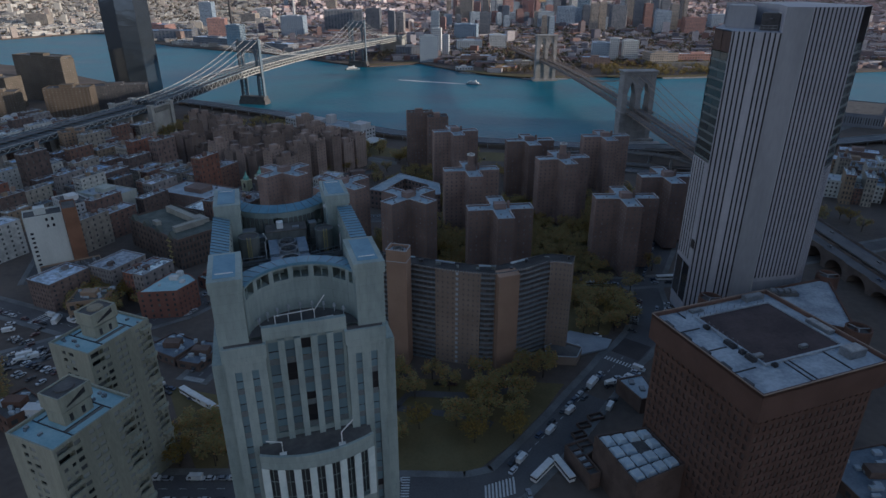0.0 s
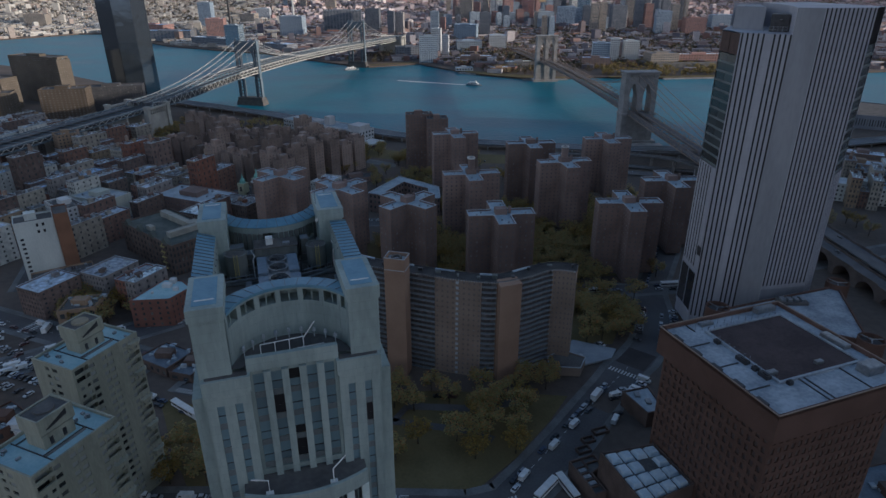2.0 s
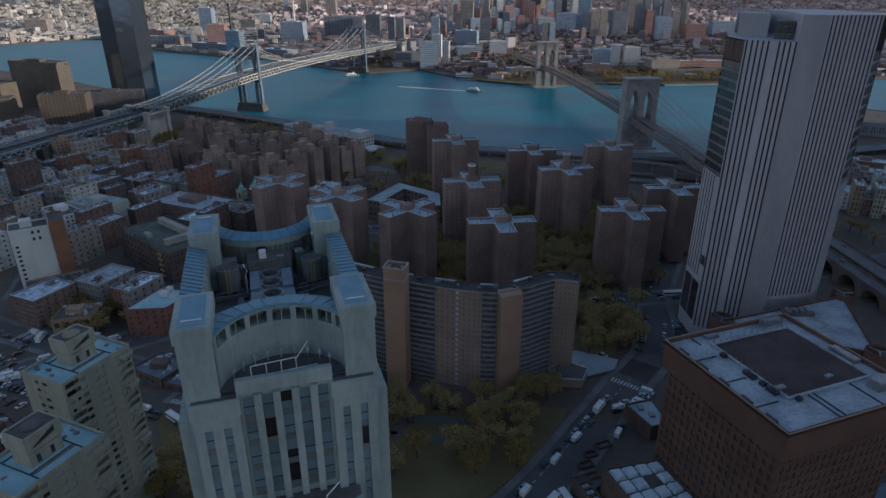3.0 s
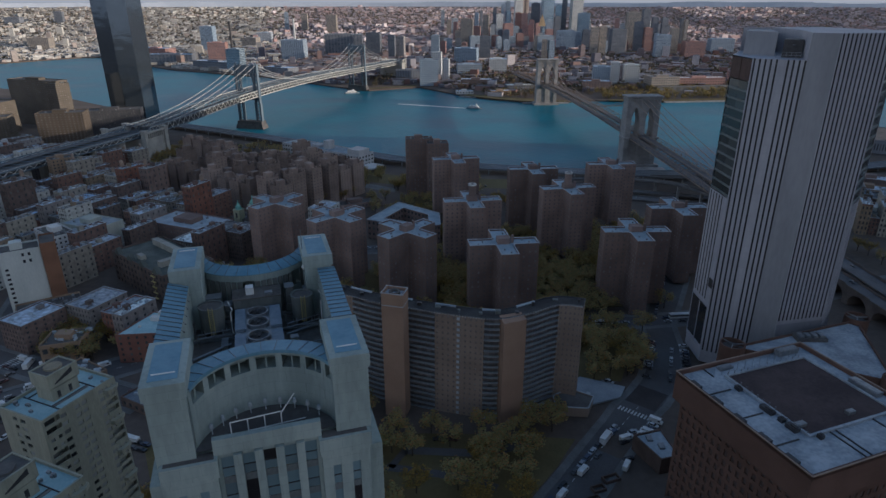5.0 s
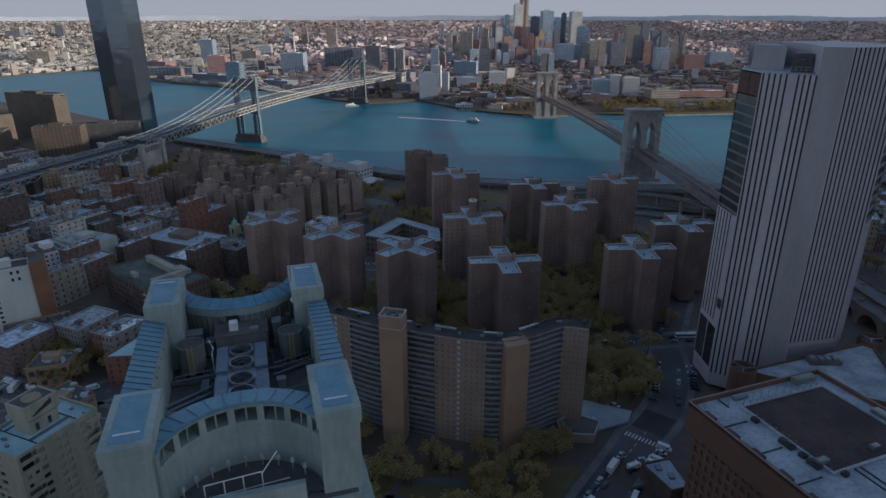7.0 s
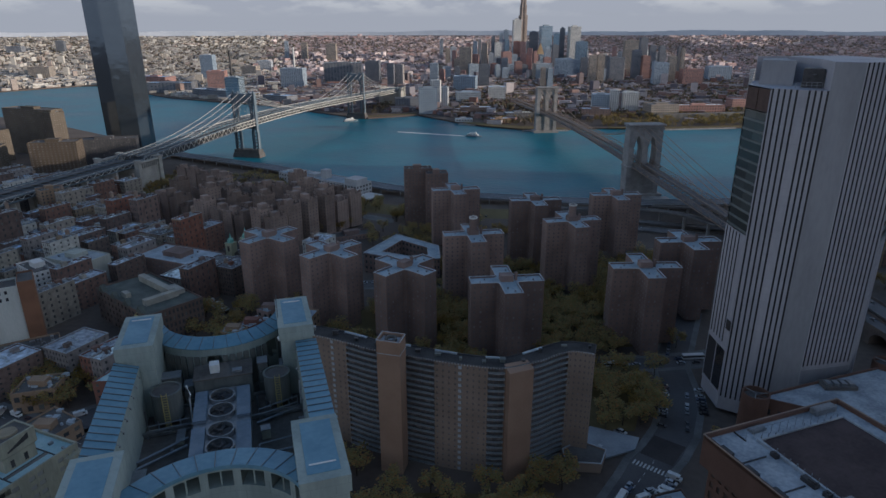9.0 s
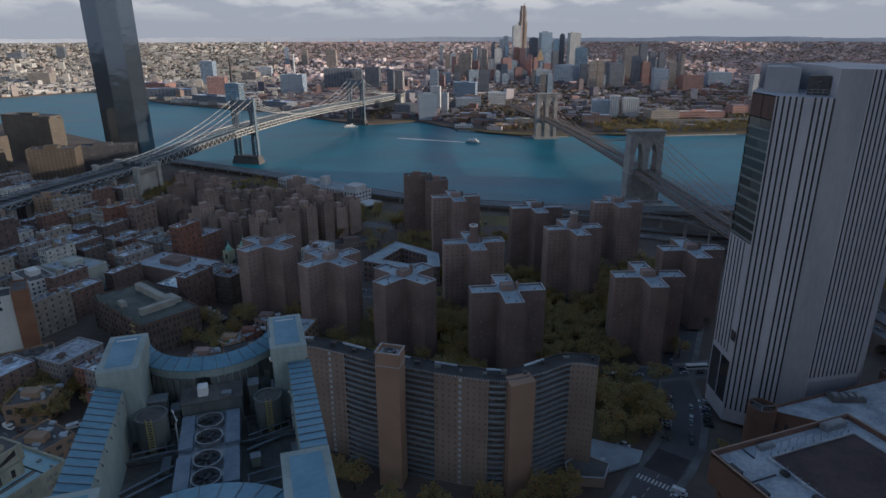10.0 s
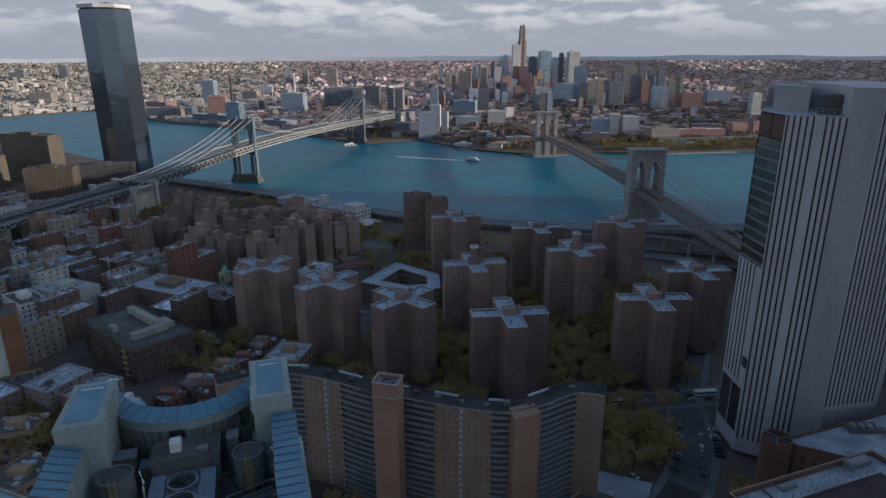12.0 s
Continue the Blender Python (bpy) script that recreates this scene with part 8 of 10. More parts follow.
    while s < span + 300:
        a, e = s, s + dk
        za, ze = deck(a), deck(e)
        stations.append(a)
        if s > -285:
            for o in (-13.2, -3.5, 3.5, 13.2):
                tr.bar(P(a, o, za + 4.6), P(e, o, ze + 4.6), .3)
                tr.bar(P(a, o, za - 1.2), P(e, o, ze - 1.2), .5)
                tr.bar(P(a, o, za - 1), P(a, o, za + 4.6), .2)
                tr.bar(P(a, o, za + (0 if j % 2 else 4.6)), P(e, o, ze + (4.6 if j % 2 else 0)), .22)
            tr.bar(P(a, -13, za - 1.2), P(a, 13, za - 1.2), .4)
        s += dk
        j += 1
    ring = lambda s, o0, o1, zo: [P(s, o0, deck(s) + zo - .8), P(s, o1, deck(s) + zo - .8), P(s, o1, deck(s) + zo), P(s, o0, deck(s) + zo)]
    for o0, o1, zo, nm in ((-13, -3.6, 0, "roadway"), (3.6, 13, 0, "roadway"), (-3.2, 3.2, 3.2, "walkway")):
        part(nm, Shape().loft([ring(s, o0, o1, zo) for s in stations]), DECK_ROAD, b)
    part("stiffening_truss", tr, TAN_STEEL, b, "buff steel lattice truss", "stuff")
    # masonry approach with arches
    s = -285.0
    while s > -640:
        za = deck(s)
        q = lambda u, o: tuple(c1 + ax * (s + u) + ac * o)
        g = gz(*q(0, 0)) - 1
        zs = max(g + 1, za - 9)
        p = Shape()
        prof = [(0, g), (0, za - .85), (-21, za - .85), (-21, zs)]
        prof += [(-13 - 8 * math.cos(math.pi * k / 12), zs + (za - 2.2 - zs) * math.sin(math.pi * k / 12)) for k in range(13)]
        prof += [(-5, g)]
        p.slab(prof, lambda u, o, z: (*q(u, o), z), -13.5, 13.5)
        part("approach_arch", p, APPROACH_BRICK, b)
        par = Shape()
        for o in (-13.6, 13.6, -3.5, 3.5):
            par.prism([q(-21, o - .25), q(-21, o + .25), q(0, o + .25), q(0, o - .25)][::-1], za - .9, za + 1.1, True, True)
        part("parapet", par, APPROACH_BRICK, b)
        s -= 21
    s0 = -283
    q = lambda u, o: tuple(c1 + ax * (s0 + u) + ac * o)
    an = Shape()
    an.prism([q(-20, -18), q(-20, 18), q(18, 18), q(18, -18)][::-1], 2, deck(s0) - 1)
    part("anchorage", an, GRANITE, b)


APPROACH_BRICK = surface("approach_masonry", (0.12, 0.10, 0.09), (0.19, 0.155, 0.135), 0.9, 0.12, 1.2, 0.15)
stone_bridge()


LOW_ROOF = surface("dull_blue_grey_roof", (0.125, 0.148, 0.178), (0.205, 0.236, 0.268), 0.8, 0.2, 1.2, 0.1)


def low_hall(poly, h, wallm, roofm, label, seed):
    b = thing("low_hall", label, "low building", pose(0, 0, 17.4))
    w_, p, r = Shape(), Shape(), Shape()
    for a, c in zip(poly, poly[1:] + poly[:1]):
        L = math.hypot(c[0] - a[0], c[1] - a[1])
        facade(w_, p, a, c, 0, h, max(2, int(L / 4)), max(1, int(h / 4)), .5, .5, .25, .25)
    roof_slab(w_, r, poly, h, .8, .4)
    part("wall", w_, wallm, b)
    part("glazing", p, GLASS, b, kind="stuff")
    part("roof", r, roofm, b)
    rr = random.Random(seed)
    s = Shape()
    cx = sum(q[0] for q in poly) / len(poly)
    cy = sum(q[1] for q in poly) / len(poly)
    for k in range(14):
        q = rr.choice(poly)
        t = rr.uniform(.1, .75)
        x, y = cx + (q[0] - cx) * t + rr.uniform(-2, 2), cy + (q[1] - cy) * t + rr.uniform(-2, 2)
        s.box(x, y, h, x + rr.uniform(.8, 3), y + rr.uniform(.8, 2.4), h + rr.uniform(.5, 1.8))
    part("roof_clutter", s, ROOF_PALE, b, kind="stuff")
    s = Shape()
    s.box(cx - 4, cy - 2.5, h, cx + 4, cy + 2.5, h + 3)
    part("roof_room", s, wallm, b)


low_hall([(-150, 256), (-132, 247), (-125, 262), (-142, 270)], 4.2, PODIUM_STONE, LOW_ROOF, "low hall with a cluttered dull blue-grey roof by the square", 1)
low_hall([(-130.5, 246), (-119, 243), (-113, 262), (-123.5, 264)], 3.6, PODIUM_STONE, LOW_ROOF, "low flat-roofed shop row with dull blue-grey roof", 7)
for k, (x, y, wallm, roofm) in enumerate(((-145, 331, RED_BRICK, ROOF_SKY), (-137, 344, HOUSING_BRICK, LOW_ROOF), (-127, 359, TAN_WALL, ROOF_SKY), (-121, 372, RED_BRICK, ROOF_PALE), (-128, 337, BROWN_BRICK, LOW_ROOF), (-115, 388, HOUSING_BRICK, ROOF_PALE))):
    low_hall([(x + u, y + v) for u, v in rect(0, 0, 12, 9.5, 60)], 6.5 + k % 3, wallm, roofm, "small low brick row house with a flat cluttered roof", 20 + k)
low_hall([(141, 166), (172, 172), (166, 197), (136, 189)], 4, PODIUM_STONE, LOW_ROOF, "low brown stone annex with a dull grey roof", 10)
low_hall([(-190, 204), (-176, 196), (-168, 208), (-182, 217)], 9, BROWN_BRICK, ROOF_DARK, "dark red brick house with a cluttered flat roof", 8)
low_hall([(-174, 203), (-169, 200), (-166, 205), (-171, 208)], 7, OFF_WHITE, ROOF_PALE, "small white rendered house beside a brick house", 9)
low_hall([(-190, 262), (-172, 254), (-164, 272), (-182, 282)], 8, TAN_WALL, ROOF_DARK, "low tan building with cluttered dark roof at the square", 2)
low_hall([(-205, 286), (-188, 292), (-190, 306), (-208, 302)], 11, TAN_WALL, ROOF_DARK, "small ochre brick building with tall windows", 3)
low_hall([(-98, 296), (-64, 290), (-60, 312), (-94, 320)], 9, HOUSING_BRICK, ROOF_PALE, "low brick hall with pale roof behind the tower", 4)
low_hall([(-92, 330), (-58, 326), (-55, 346), (-88, 350)], 8, RED_BRICK, ROOF_SKY, "low red brick hall with blue-white roof", 5)
low_hall([(-106, 360), (-86, 356), (-82, 378), (-102, 382)], 12, TAN_WALL, ROOF_PALE, "small tan row house group with pale roofs", 6)


# ---------------------------------------------------------------- far shore
def brooklyn_tower(x, y, w_, top, material, deep=None, label="", steps=0):
    g = gz(x, y) - 2
    h = top - g
    if h > 70:
        w_ = min(w_, 48)
    deep = deep or min(max(w_ * .8, 16), 45)
    glassy = material is GLASS_BLUE
    b = thing("distant_tower" if h > 45 else "distant_block", label or ("blue glass tower in the distant skyline" if glassy else "masonry tower in the distant skyline" if h > 45 else "low-rise block near the far waterfront"), "tower" if h > 45 else "building", pose(x, y, g, 0, 0, (x * 7 + y * 3) % 23 - 11))
    wall, panes, roof = Shape(), Shape(), Shape()
    poly = rect(0, 0, w_, deep)
    rows = max(2, min(int(h / 4.2), 40))
    for p, q in zip(poly, poly[1:] + poly[:1]):
        L = math.hypot(q[0] - p[0], q[1] - p[1])
        facade(wall, panes, p, q, 0, h, max(2, min(int(L / 4.2), 12)), rows, .55 if not glassy else .85, .5 if not glassy else .75, .4, .25)
    roof_slab(wall, roof, poly, h, 1.2, .6)
    part("wall", wall, CURTAIN if glassy else material, b)
    part("glazing", panes, GLASS_BLUE if glassy else GLASS_FAR, b, kind="stuff")
    part("roof", roof, ROOF_MIX, b)
    s = Shape()
    s.box(-w_ * .25, -deep * .2, h, w_ * .2, deep * .25, h + max(3, h * .035))
    part("roof_house", s, CURTAIN if glassy else material, b)
    return b


CURTAIN = surface("blue_grey_mullions", (0.27, 0.32, 0.36), (0.35, 0.40, 0.44), 0.5, 0.05, 1.0, 0.0, vary=0.15)
GOLD_WALL = surface("golden_stone", (0.42, 0.28, 0.15), (0.54, 0.38, 0.22), 0.85, 0.05, 1.0, 0.05)
BRIGHT_RED = surface("far_bright_red_brick", (0.36, 0.18, 0.14), (0.45, 0.24, 0.19), 0.9, 0.05, 1.0, 0.05)
RED_TOWER = surface("far_red_brick", (0.319, 0.189, 0.166), (0.418, 0.248, 0.216), 0.9, 0.05, 1.0, 0.05, vary=0.2)
DARK_TOWER = surface("far_dark_brick", (0.145, 0.157, 0.184), (0.212, 0.222, 0.248), 0.85, 0.05, 1.0, 0.05, vary=0.2)
TAN_TOWER = surface("far_tan_stone", (0.30, 0.26, 0.22), (0.39, 0.34, 0.29), 0.85, 0.05, 1.0, 0.05, vary=0.15)
BLUE_GREY = surface("far_blue_grey_wall", (0.29, 0.35, 0.42), (0.38, 0.44, 0.50), 0.7, 0.05, 1.0, 0.05, vary=0.2)
TALL_STONE = surface("bronze_stone", (0.25, 0.205, 0.185), (0.35, 0.295, 0.265), 0.7, 0.05, 1.0, 0.05)
brooklyn_tower(287, 3270, 38, 233, OFF_WHITE)
brooklyn_tower(190, 2600, 36, 104, RED_TOWER)
brooklyn_tower(257, 2900, 29, 138, BRIGHT_RED)
brooklyn_tower(281, 2880, 27, 136, RED_TOWER)
brooklyn_tower(314, 3000, 14, 136, OFF_WHITE)
brooklyn_tower(341, 3000, 39, 177, DARK_TOWER)
brooklyn_tower(380, 2900, 55, 201, GLASS_BLUE)
brooklyn_tower(435, 2950, 27, 170, GLASS_BLUE)
brooklyn_tower(469, 3000, 23, 192, DARK_TOWER)
brooklyn_tower(513, 2950, 49, 199, OFF_WHITE)
brooklyn_tower(511, 2750, 53, 140, GLASS_BLUE)
brooklyn_tower(295, 2300, 57, 75, BLUE_GREY)
brooklyn_tower(385, 2400, 65, 86, BLUE_GREY)
brooklyn_tower(258, 2000, 15, 77, TAN_TOWER)
brooklyn_tower(279, 2000, 17, 75, FAR_TOWER)
brooklyn_tower(437, 2150, 23, 107, TAN_TOWER)
brooklyn_tower(468, 2170, 22, 110, TAN_TOWER)
brooklyn_tower(536, 2250, 50, 98, DARK_TOWER)
brooklyn_tower(622, 2400, 49, 149, TAN_TOWER)
brooklyn_tower(695, 2500, 27, 158, DARK_TOWER)
brooklyn_tower(618, 2300, 30, 119, DARK_TOWER)
brooklyn_tower(645, 2280, 26, 101, RED_TOWER)
brooklyn_tower(706, 2420, 22, 131, DARK_TOWER)
brooklyn_tower(747, 2440, 22, 128, DARK_TOWER)
brooklyn_tower(642, 2100, 45, 87, BLUE_GREY)
brooklyn_tower(693, 2150, 25, 105, TAN_TOWER)
brooklyn_tower(797, 2400, 11, 127, DARK_TOWER)
brooklyn_tower(805, 2380, 11, 122, TAN_TOWER)
brooklyn_tower(72, 2800, 17, 139, BLUE_GREY)
brooklyn_tower(94, 2900, 11, 145, DARK_TOWER)
brooklyn_tower(108, 2700, 23, 134, TAN_TOWER)
brooklyn_tower(169, 2800, 28, 135, OFF_WHITE)
brooklyn_tower(194, 3000, 16, 173, BLUE_GREY)
brooklyn_tower(219, 3050, 23, 185, FAR_TOWER)
brooklyn_tower(158, 3000, 16, 156, DARK_TOWER)
brooklyn_tower(27, 2400, 44, 126, TAN_TOWER)
brooklyn_tower(79, 2020, 31, 86, DARK_TOWER)
brooklyn_tower(-79, 2150, 27, 83, BLUE_GREY)
brooklyn_tower(-87, 3400, 16, 144, OFF_WHITE)
brooklyn_tower(-216, 2100, 21, 85, DARK_TOWER)
brooklyn_tower(-189, 2120, 25, 81, FAR_TOWER)
brooklyn_tower(-48, 3000, 19, 107, TAN_TOWER)
brooklyn_tower(-17, 2900, 18, 100, RED_TOWER)
brooklyn_tower(43, 2900, 18, 128, RED_TOWER)
brooklyn_tower(126, 2500, 17, 103, FAR_TOWER)
brooklyn_tower(214, 2900, 18, 147, GLASS_BLUE)
brooklyn_tower(458, 2400, 24, 90, DARK_TOWER)
brooklyn_tower(292, 2700, 21, 114, RED_TOWER)
brooklyn_tower(350, 2600, 24, 117, BLUE_GREY)
brooklyn_tower(388, 2650, 24, 128, DARK_TOWER)
brooklyn_tower(611, 2500, 19, 107, FAR_TOWER)
brooklyn_tower(-70, 1510, 42, 61, BLUE_GREY)
brooklyn_tower(-31, 1560, 15, 58, FAR_TOWER)
brooklyn_tower(-56, 1650, 24, 67, OFF_WHITE)
brooklyn_tower(26, 1700, 63, 34, BLUE_GREY)
brooklyn_tower(102, 1720, 45, 46, OFF_WHITE)
brooklyn_tower(22, 1950, 66, 57, FAR_TOWER)
brooklyn_tower(854, 1900, 26, 79, OFF_WHITE)
brooklyn_tower(352, 1480, 19, 58, OFF_WHITE)
brooklyn_tower(391, 1490, 33, 53, OFF_WHITE)
brooklyn_tower(327, 1500, 41, 48, BLUE_GREY)
brooklyn_tower(449, 1450, 63, 32, TAN_TOWER)
brooklyn_tower(-922, 2400, 46, 101, FAR_TOWER)
brooklyn_tower(-761, 2050, 54, 66, RED_TOWER)
brooklyn_tower(-620, 1800, 41, 64, GLASS_BLUE)
brooklyn_tower(-897, 2020, 143, 33, DARK_TOWER)
brooklyn_tower(-831, 2600, 60, 52, TAN_TOWER)
brooklyn_tower(-531, 2100, 73, 71, FAR_TOWER)
brooklyn_tower(-405, 2300, 130, 79, DARK_TOWER)
brooklyn_tower(-833, 2800, 60, 62, FAR_TOWER)
brooklyn_tower(-293, 2250, 78, 86, DARK_TOWER)
brooklyn_tower(741, 2100, 62, 68, RED_TOWER)
brooklyn_tower(905, 2300, 78, 66, FAR_TOWER)
brooklyn_tower(-2187, 3200, 71, 113, DARK_TOWER)
brooklyn_tower(-1618, 2500, 80, 55, TAN_TOWER)
brooklyn_tower(-2019, 3300, 38, 137, DARK_TOWER)
brooklyn_tower(-775, 3300, 29, 128, TAN_TOWER)
brooklyn_tower(-629, 3250, 71, 123, TAN_TOWER)
brooklyn_tower(-866, 3300, 20, 134, FAR_TOWER)
_rr = random.Random(8)
for _k in range(70):
    _y = _rr.uniform(2150, 3250)
    _x = _rr.uniform(-.03, .31) * _y
    brooklyn_tower(_x, _y, _rr.uniform(15, 32), _rr.uniform(44, 84) + (_y - 2200) * .03, _rr.choice((FAR_TOWER, RED_TOWER, DARK_TOWER, TAN_TOWER, RED_TOWER, BLUE_GREY, OFF_WHITE)))
# smokestacks of the old navy works
for _x, _y, _h, _m, _lb in ((-728, 2085, 118, DARK_METAL, "tall dark industrial smokestack beside a red block"), (-578, 2300, 120, OFF_WHITE, "tall pale masonry smokestack over low works")):
    b = thing("smokestack", _lb, "smokestack", pose(_x, _y, gz(_x, _y) - 1))
    s = Shape()
    s.cone(0, 0, 0, _h, 4.6, 3.0, 16)
    part("shaft", s, _m, b)
    s = Shape()
    s.ring(0, 0, _h - .5, _h + 2.5, 2.4, 3.5, 16)
    part("rim", s, DARK_METAL, b)
    s = Shape()
    s.prism(rect(0, 0, 16, 16), 0, 9)
    part("base", s, TAN_TOWER, b)
# tapering top of the tallest tower
b = thing("tallest_tower", "slender dark stepped skyscraper rising over the far skyline", "skyscraper", pose(321, 3330, 20))
for z0, z1, w_ in ((0, 235, 34), (235, 285, 26), (285, 308, 21)):
    s = Shape()
    s.prism(rect(0, 0, w_, w_, 20), z0, z1)
    for k in range(-2, 3):
        s.box(k * w_ / 5.5 - .8, -w_ * .56, z0, k * w_ / 5.5 + .8, -w_ * .46, z1)
    part("stage", s, TALL_STONE, b)
s = Shape()
s.bar((3, 0, 308), (3, 0, 314), 1.6, 6)
s.bar((3, 0, 312), (9, 0, 320), .8, 6)
part("crane", s, DARK_METAL, b)
# clock tower with a golden pyramid
s = Shape()
s.prism(rect(309, 2495, 26, 26), 100, 118, True, False, rect(309, 2495, 16, 16))
s.prism(rect(309, 2495, 15, 15), 118, 140, True, False, rect(309, 2495, 2, 2))
single("pyramid_roof", s, GOLD_WALL, "golden stone stepped pyramid roof on a skyline tower", "roof")


def far_city():
    """Low and middling houses over the far land, beyond counting."""
    rr = random.Random(11)
    roofs, low_roofs, tan_roofs = Shape(), Shape(), Shape()
    sets = {"far_houses": Shape(), "far_pale_houses": Shape(), "far_lofts": Shape()}
    n = 0
    while n < 40000:
        t = rr.random() ** .72
        y = 1320 + t * 3450
        x = rr.uniform(-.80, .78) * y
        bs = lerp_list(B_SHORE, x)
        if y < bs + 25 or math.hypot(x, y) > 4800:
            continue
        if 80 < x < 700 and y < bs + 150 and rr.random() < .93:
            continue
        if -230 < x < 60 and y < bs + 60:
            continue
        if abs(x - (168 - .097 * (y - 1253))) < 22 and y < 1600:
            continue
        if abs(x - (-226 + .224 * (y - 1444))) < 32 and y < 1800:
            continue
        w_, d_ = rr.uniform(7, 26), rr.uniform(8, 13)
        if rr.random() < .4:
            w_, d_ = d_, w_
        h = rr.uniform(6, 10)
        k = rr.random()
        if k < .03:
            w_, d_, h = rr.uniform(12, 22), rr.uniform(12, 20), rr.uniform(13, 24)
        elif k < .037:
            w_, d_, h = rr.uniform(14, 24), rr.uniform(12, 20), rr.uniform(28, 44)
        elif k < .11:
            w_, d_, h = rr.uniform(24, 50), rr.uniform(18, 34), rr.uniform(8, 14)
        g = gz(x, y) - 1.5
        if y > 2700 and h < 12:
            w_, d_, h = rr.uniform(5, 12), rr.uniform(6, 10), rr.uniform(4.5, 8)
        if y > 2900 and h > 20:
            h *= .6
        if math.hypot(x, y) > 3600:
            h *= .7
        turn = 12 if x < 0 else -14
        if math.sin(x * .004 + 1) * math.cos(y * .003) > .25:
            turn += 35
        poly = rect(x, y, w_, d_, turn)
        # sunlight, cloud shade and haze are put into the palettes by place
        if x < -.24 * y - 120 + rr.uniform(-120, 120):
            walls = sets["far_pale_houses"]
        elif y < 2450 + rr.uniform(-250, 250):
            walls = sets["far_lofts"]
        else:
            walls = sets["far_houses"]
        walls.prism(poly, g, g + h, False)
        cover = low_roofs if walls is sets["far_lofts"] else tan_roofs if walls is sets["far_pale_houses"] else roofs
        i = len(cover.v)
        cover.v += [(px, py, g + h) for px, py in poly]
        cover.f.append((i, i + 1, i + 2, i + 3))
        if rr.random() < .3:
            q = rect(x + rr.uniform(-2, 2), y + rr.uniform(-2, 2), w_ * .3, d_ * .3, turn)
            walls.prism(q, g + h, g + h + 2.5, True)
        n += 1
    single("far_houses", sets["far_houses"], FAR_WALL_HAZE, "countless houses over the far borough, haze put into their colour", "houses", kind="stuff")
    single("far_pale_houses", sets["far_pale_houses"], FAR_SUNLIT, "countless far houses, low sunlight put into their pale colour", "houses", kind="stuff")
    single("far_lofts", sets["far_lofts"], FAR_LOFT_SHADE, "brick lofts behind the far waterfront, cloud shade put into their colour", "houses", kind="stuff")
    single("far_roofs", roofs, FAR_ROOF_HAZE, "flat roofs of the far borough, haze put into their colour", "roofs", kind="stuff")
    single("far_loft_roofs", low_roofs, LOFT_ROOF_SHADE, "roofs behind the far waterfront, cloud shade put into their colour", "roofs", kind="stuff")
    single("far_tan_roofs", tan_roofs, SUNLIT_ROOF, "tan and grey far roofs, low sunlight put into their colour", "roofs", kind="stuff")


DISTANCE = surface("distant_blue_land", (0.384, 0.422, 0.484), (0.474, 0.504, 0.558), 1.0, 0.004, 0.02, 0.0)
# roof colours with haze, low sunlight and cloud shade mixed in likewise
FAR_ROOF_HAZE = palette("far_roof", [(0.362, 0.302, 0.302), (0.249, 0.203, 0.201), (0.429, 0.374, 0.382), (0.294, 0.234, 0.228), (0.328, 0.265, 0.260), (0.565, 0.510, 0.519)], 0.85)
SUNLIT_ROOF = palette("far_tan_roof", [(0.380, 0.353, 0.324), (0.285, 0.260, 0.243), (0.475, 0.451, 0.432), (0.332, 0.314, 0.302), (0.551, 0.539, 0.540)], 0.85)
LOFT_ROOF_SHADE = palette("far_loft_roof", [(0.162, 0.155, 0.175), (0.119, 0.110, 0.120), (0.216, 0.205, 0.225), (0.140, 0.125, 0.130), (0.184, 0.150, 0.145), (0.367, 0.350, 0.370)], 0.85)
far_city()
# land on the horizon, with haze put into its blue-grey colour
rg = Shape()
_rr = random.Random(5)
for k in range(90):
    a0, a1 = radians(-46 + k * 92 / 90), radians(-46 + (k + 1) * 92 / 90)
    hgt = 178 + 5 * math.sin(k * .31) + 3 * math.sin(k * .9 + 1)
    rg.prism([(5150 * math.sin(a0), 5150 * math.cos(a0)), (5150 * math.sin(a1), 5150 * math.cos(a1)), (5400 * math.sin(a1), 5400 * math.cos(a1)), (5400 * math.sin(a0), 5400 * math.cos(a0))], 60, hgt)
single("backdrop", rg, DISTANCE, "low land on the horizon, haze put into its blue-grey", "distance", kind="structure")


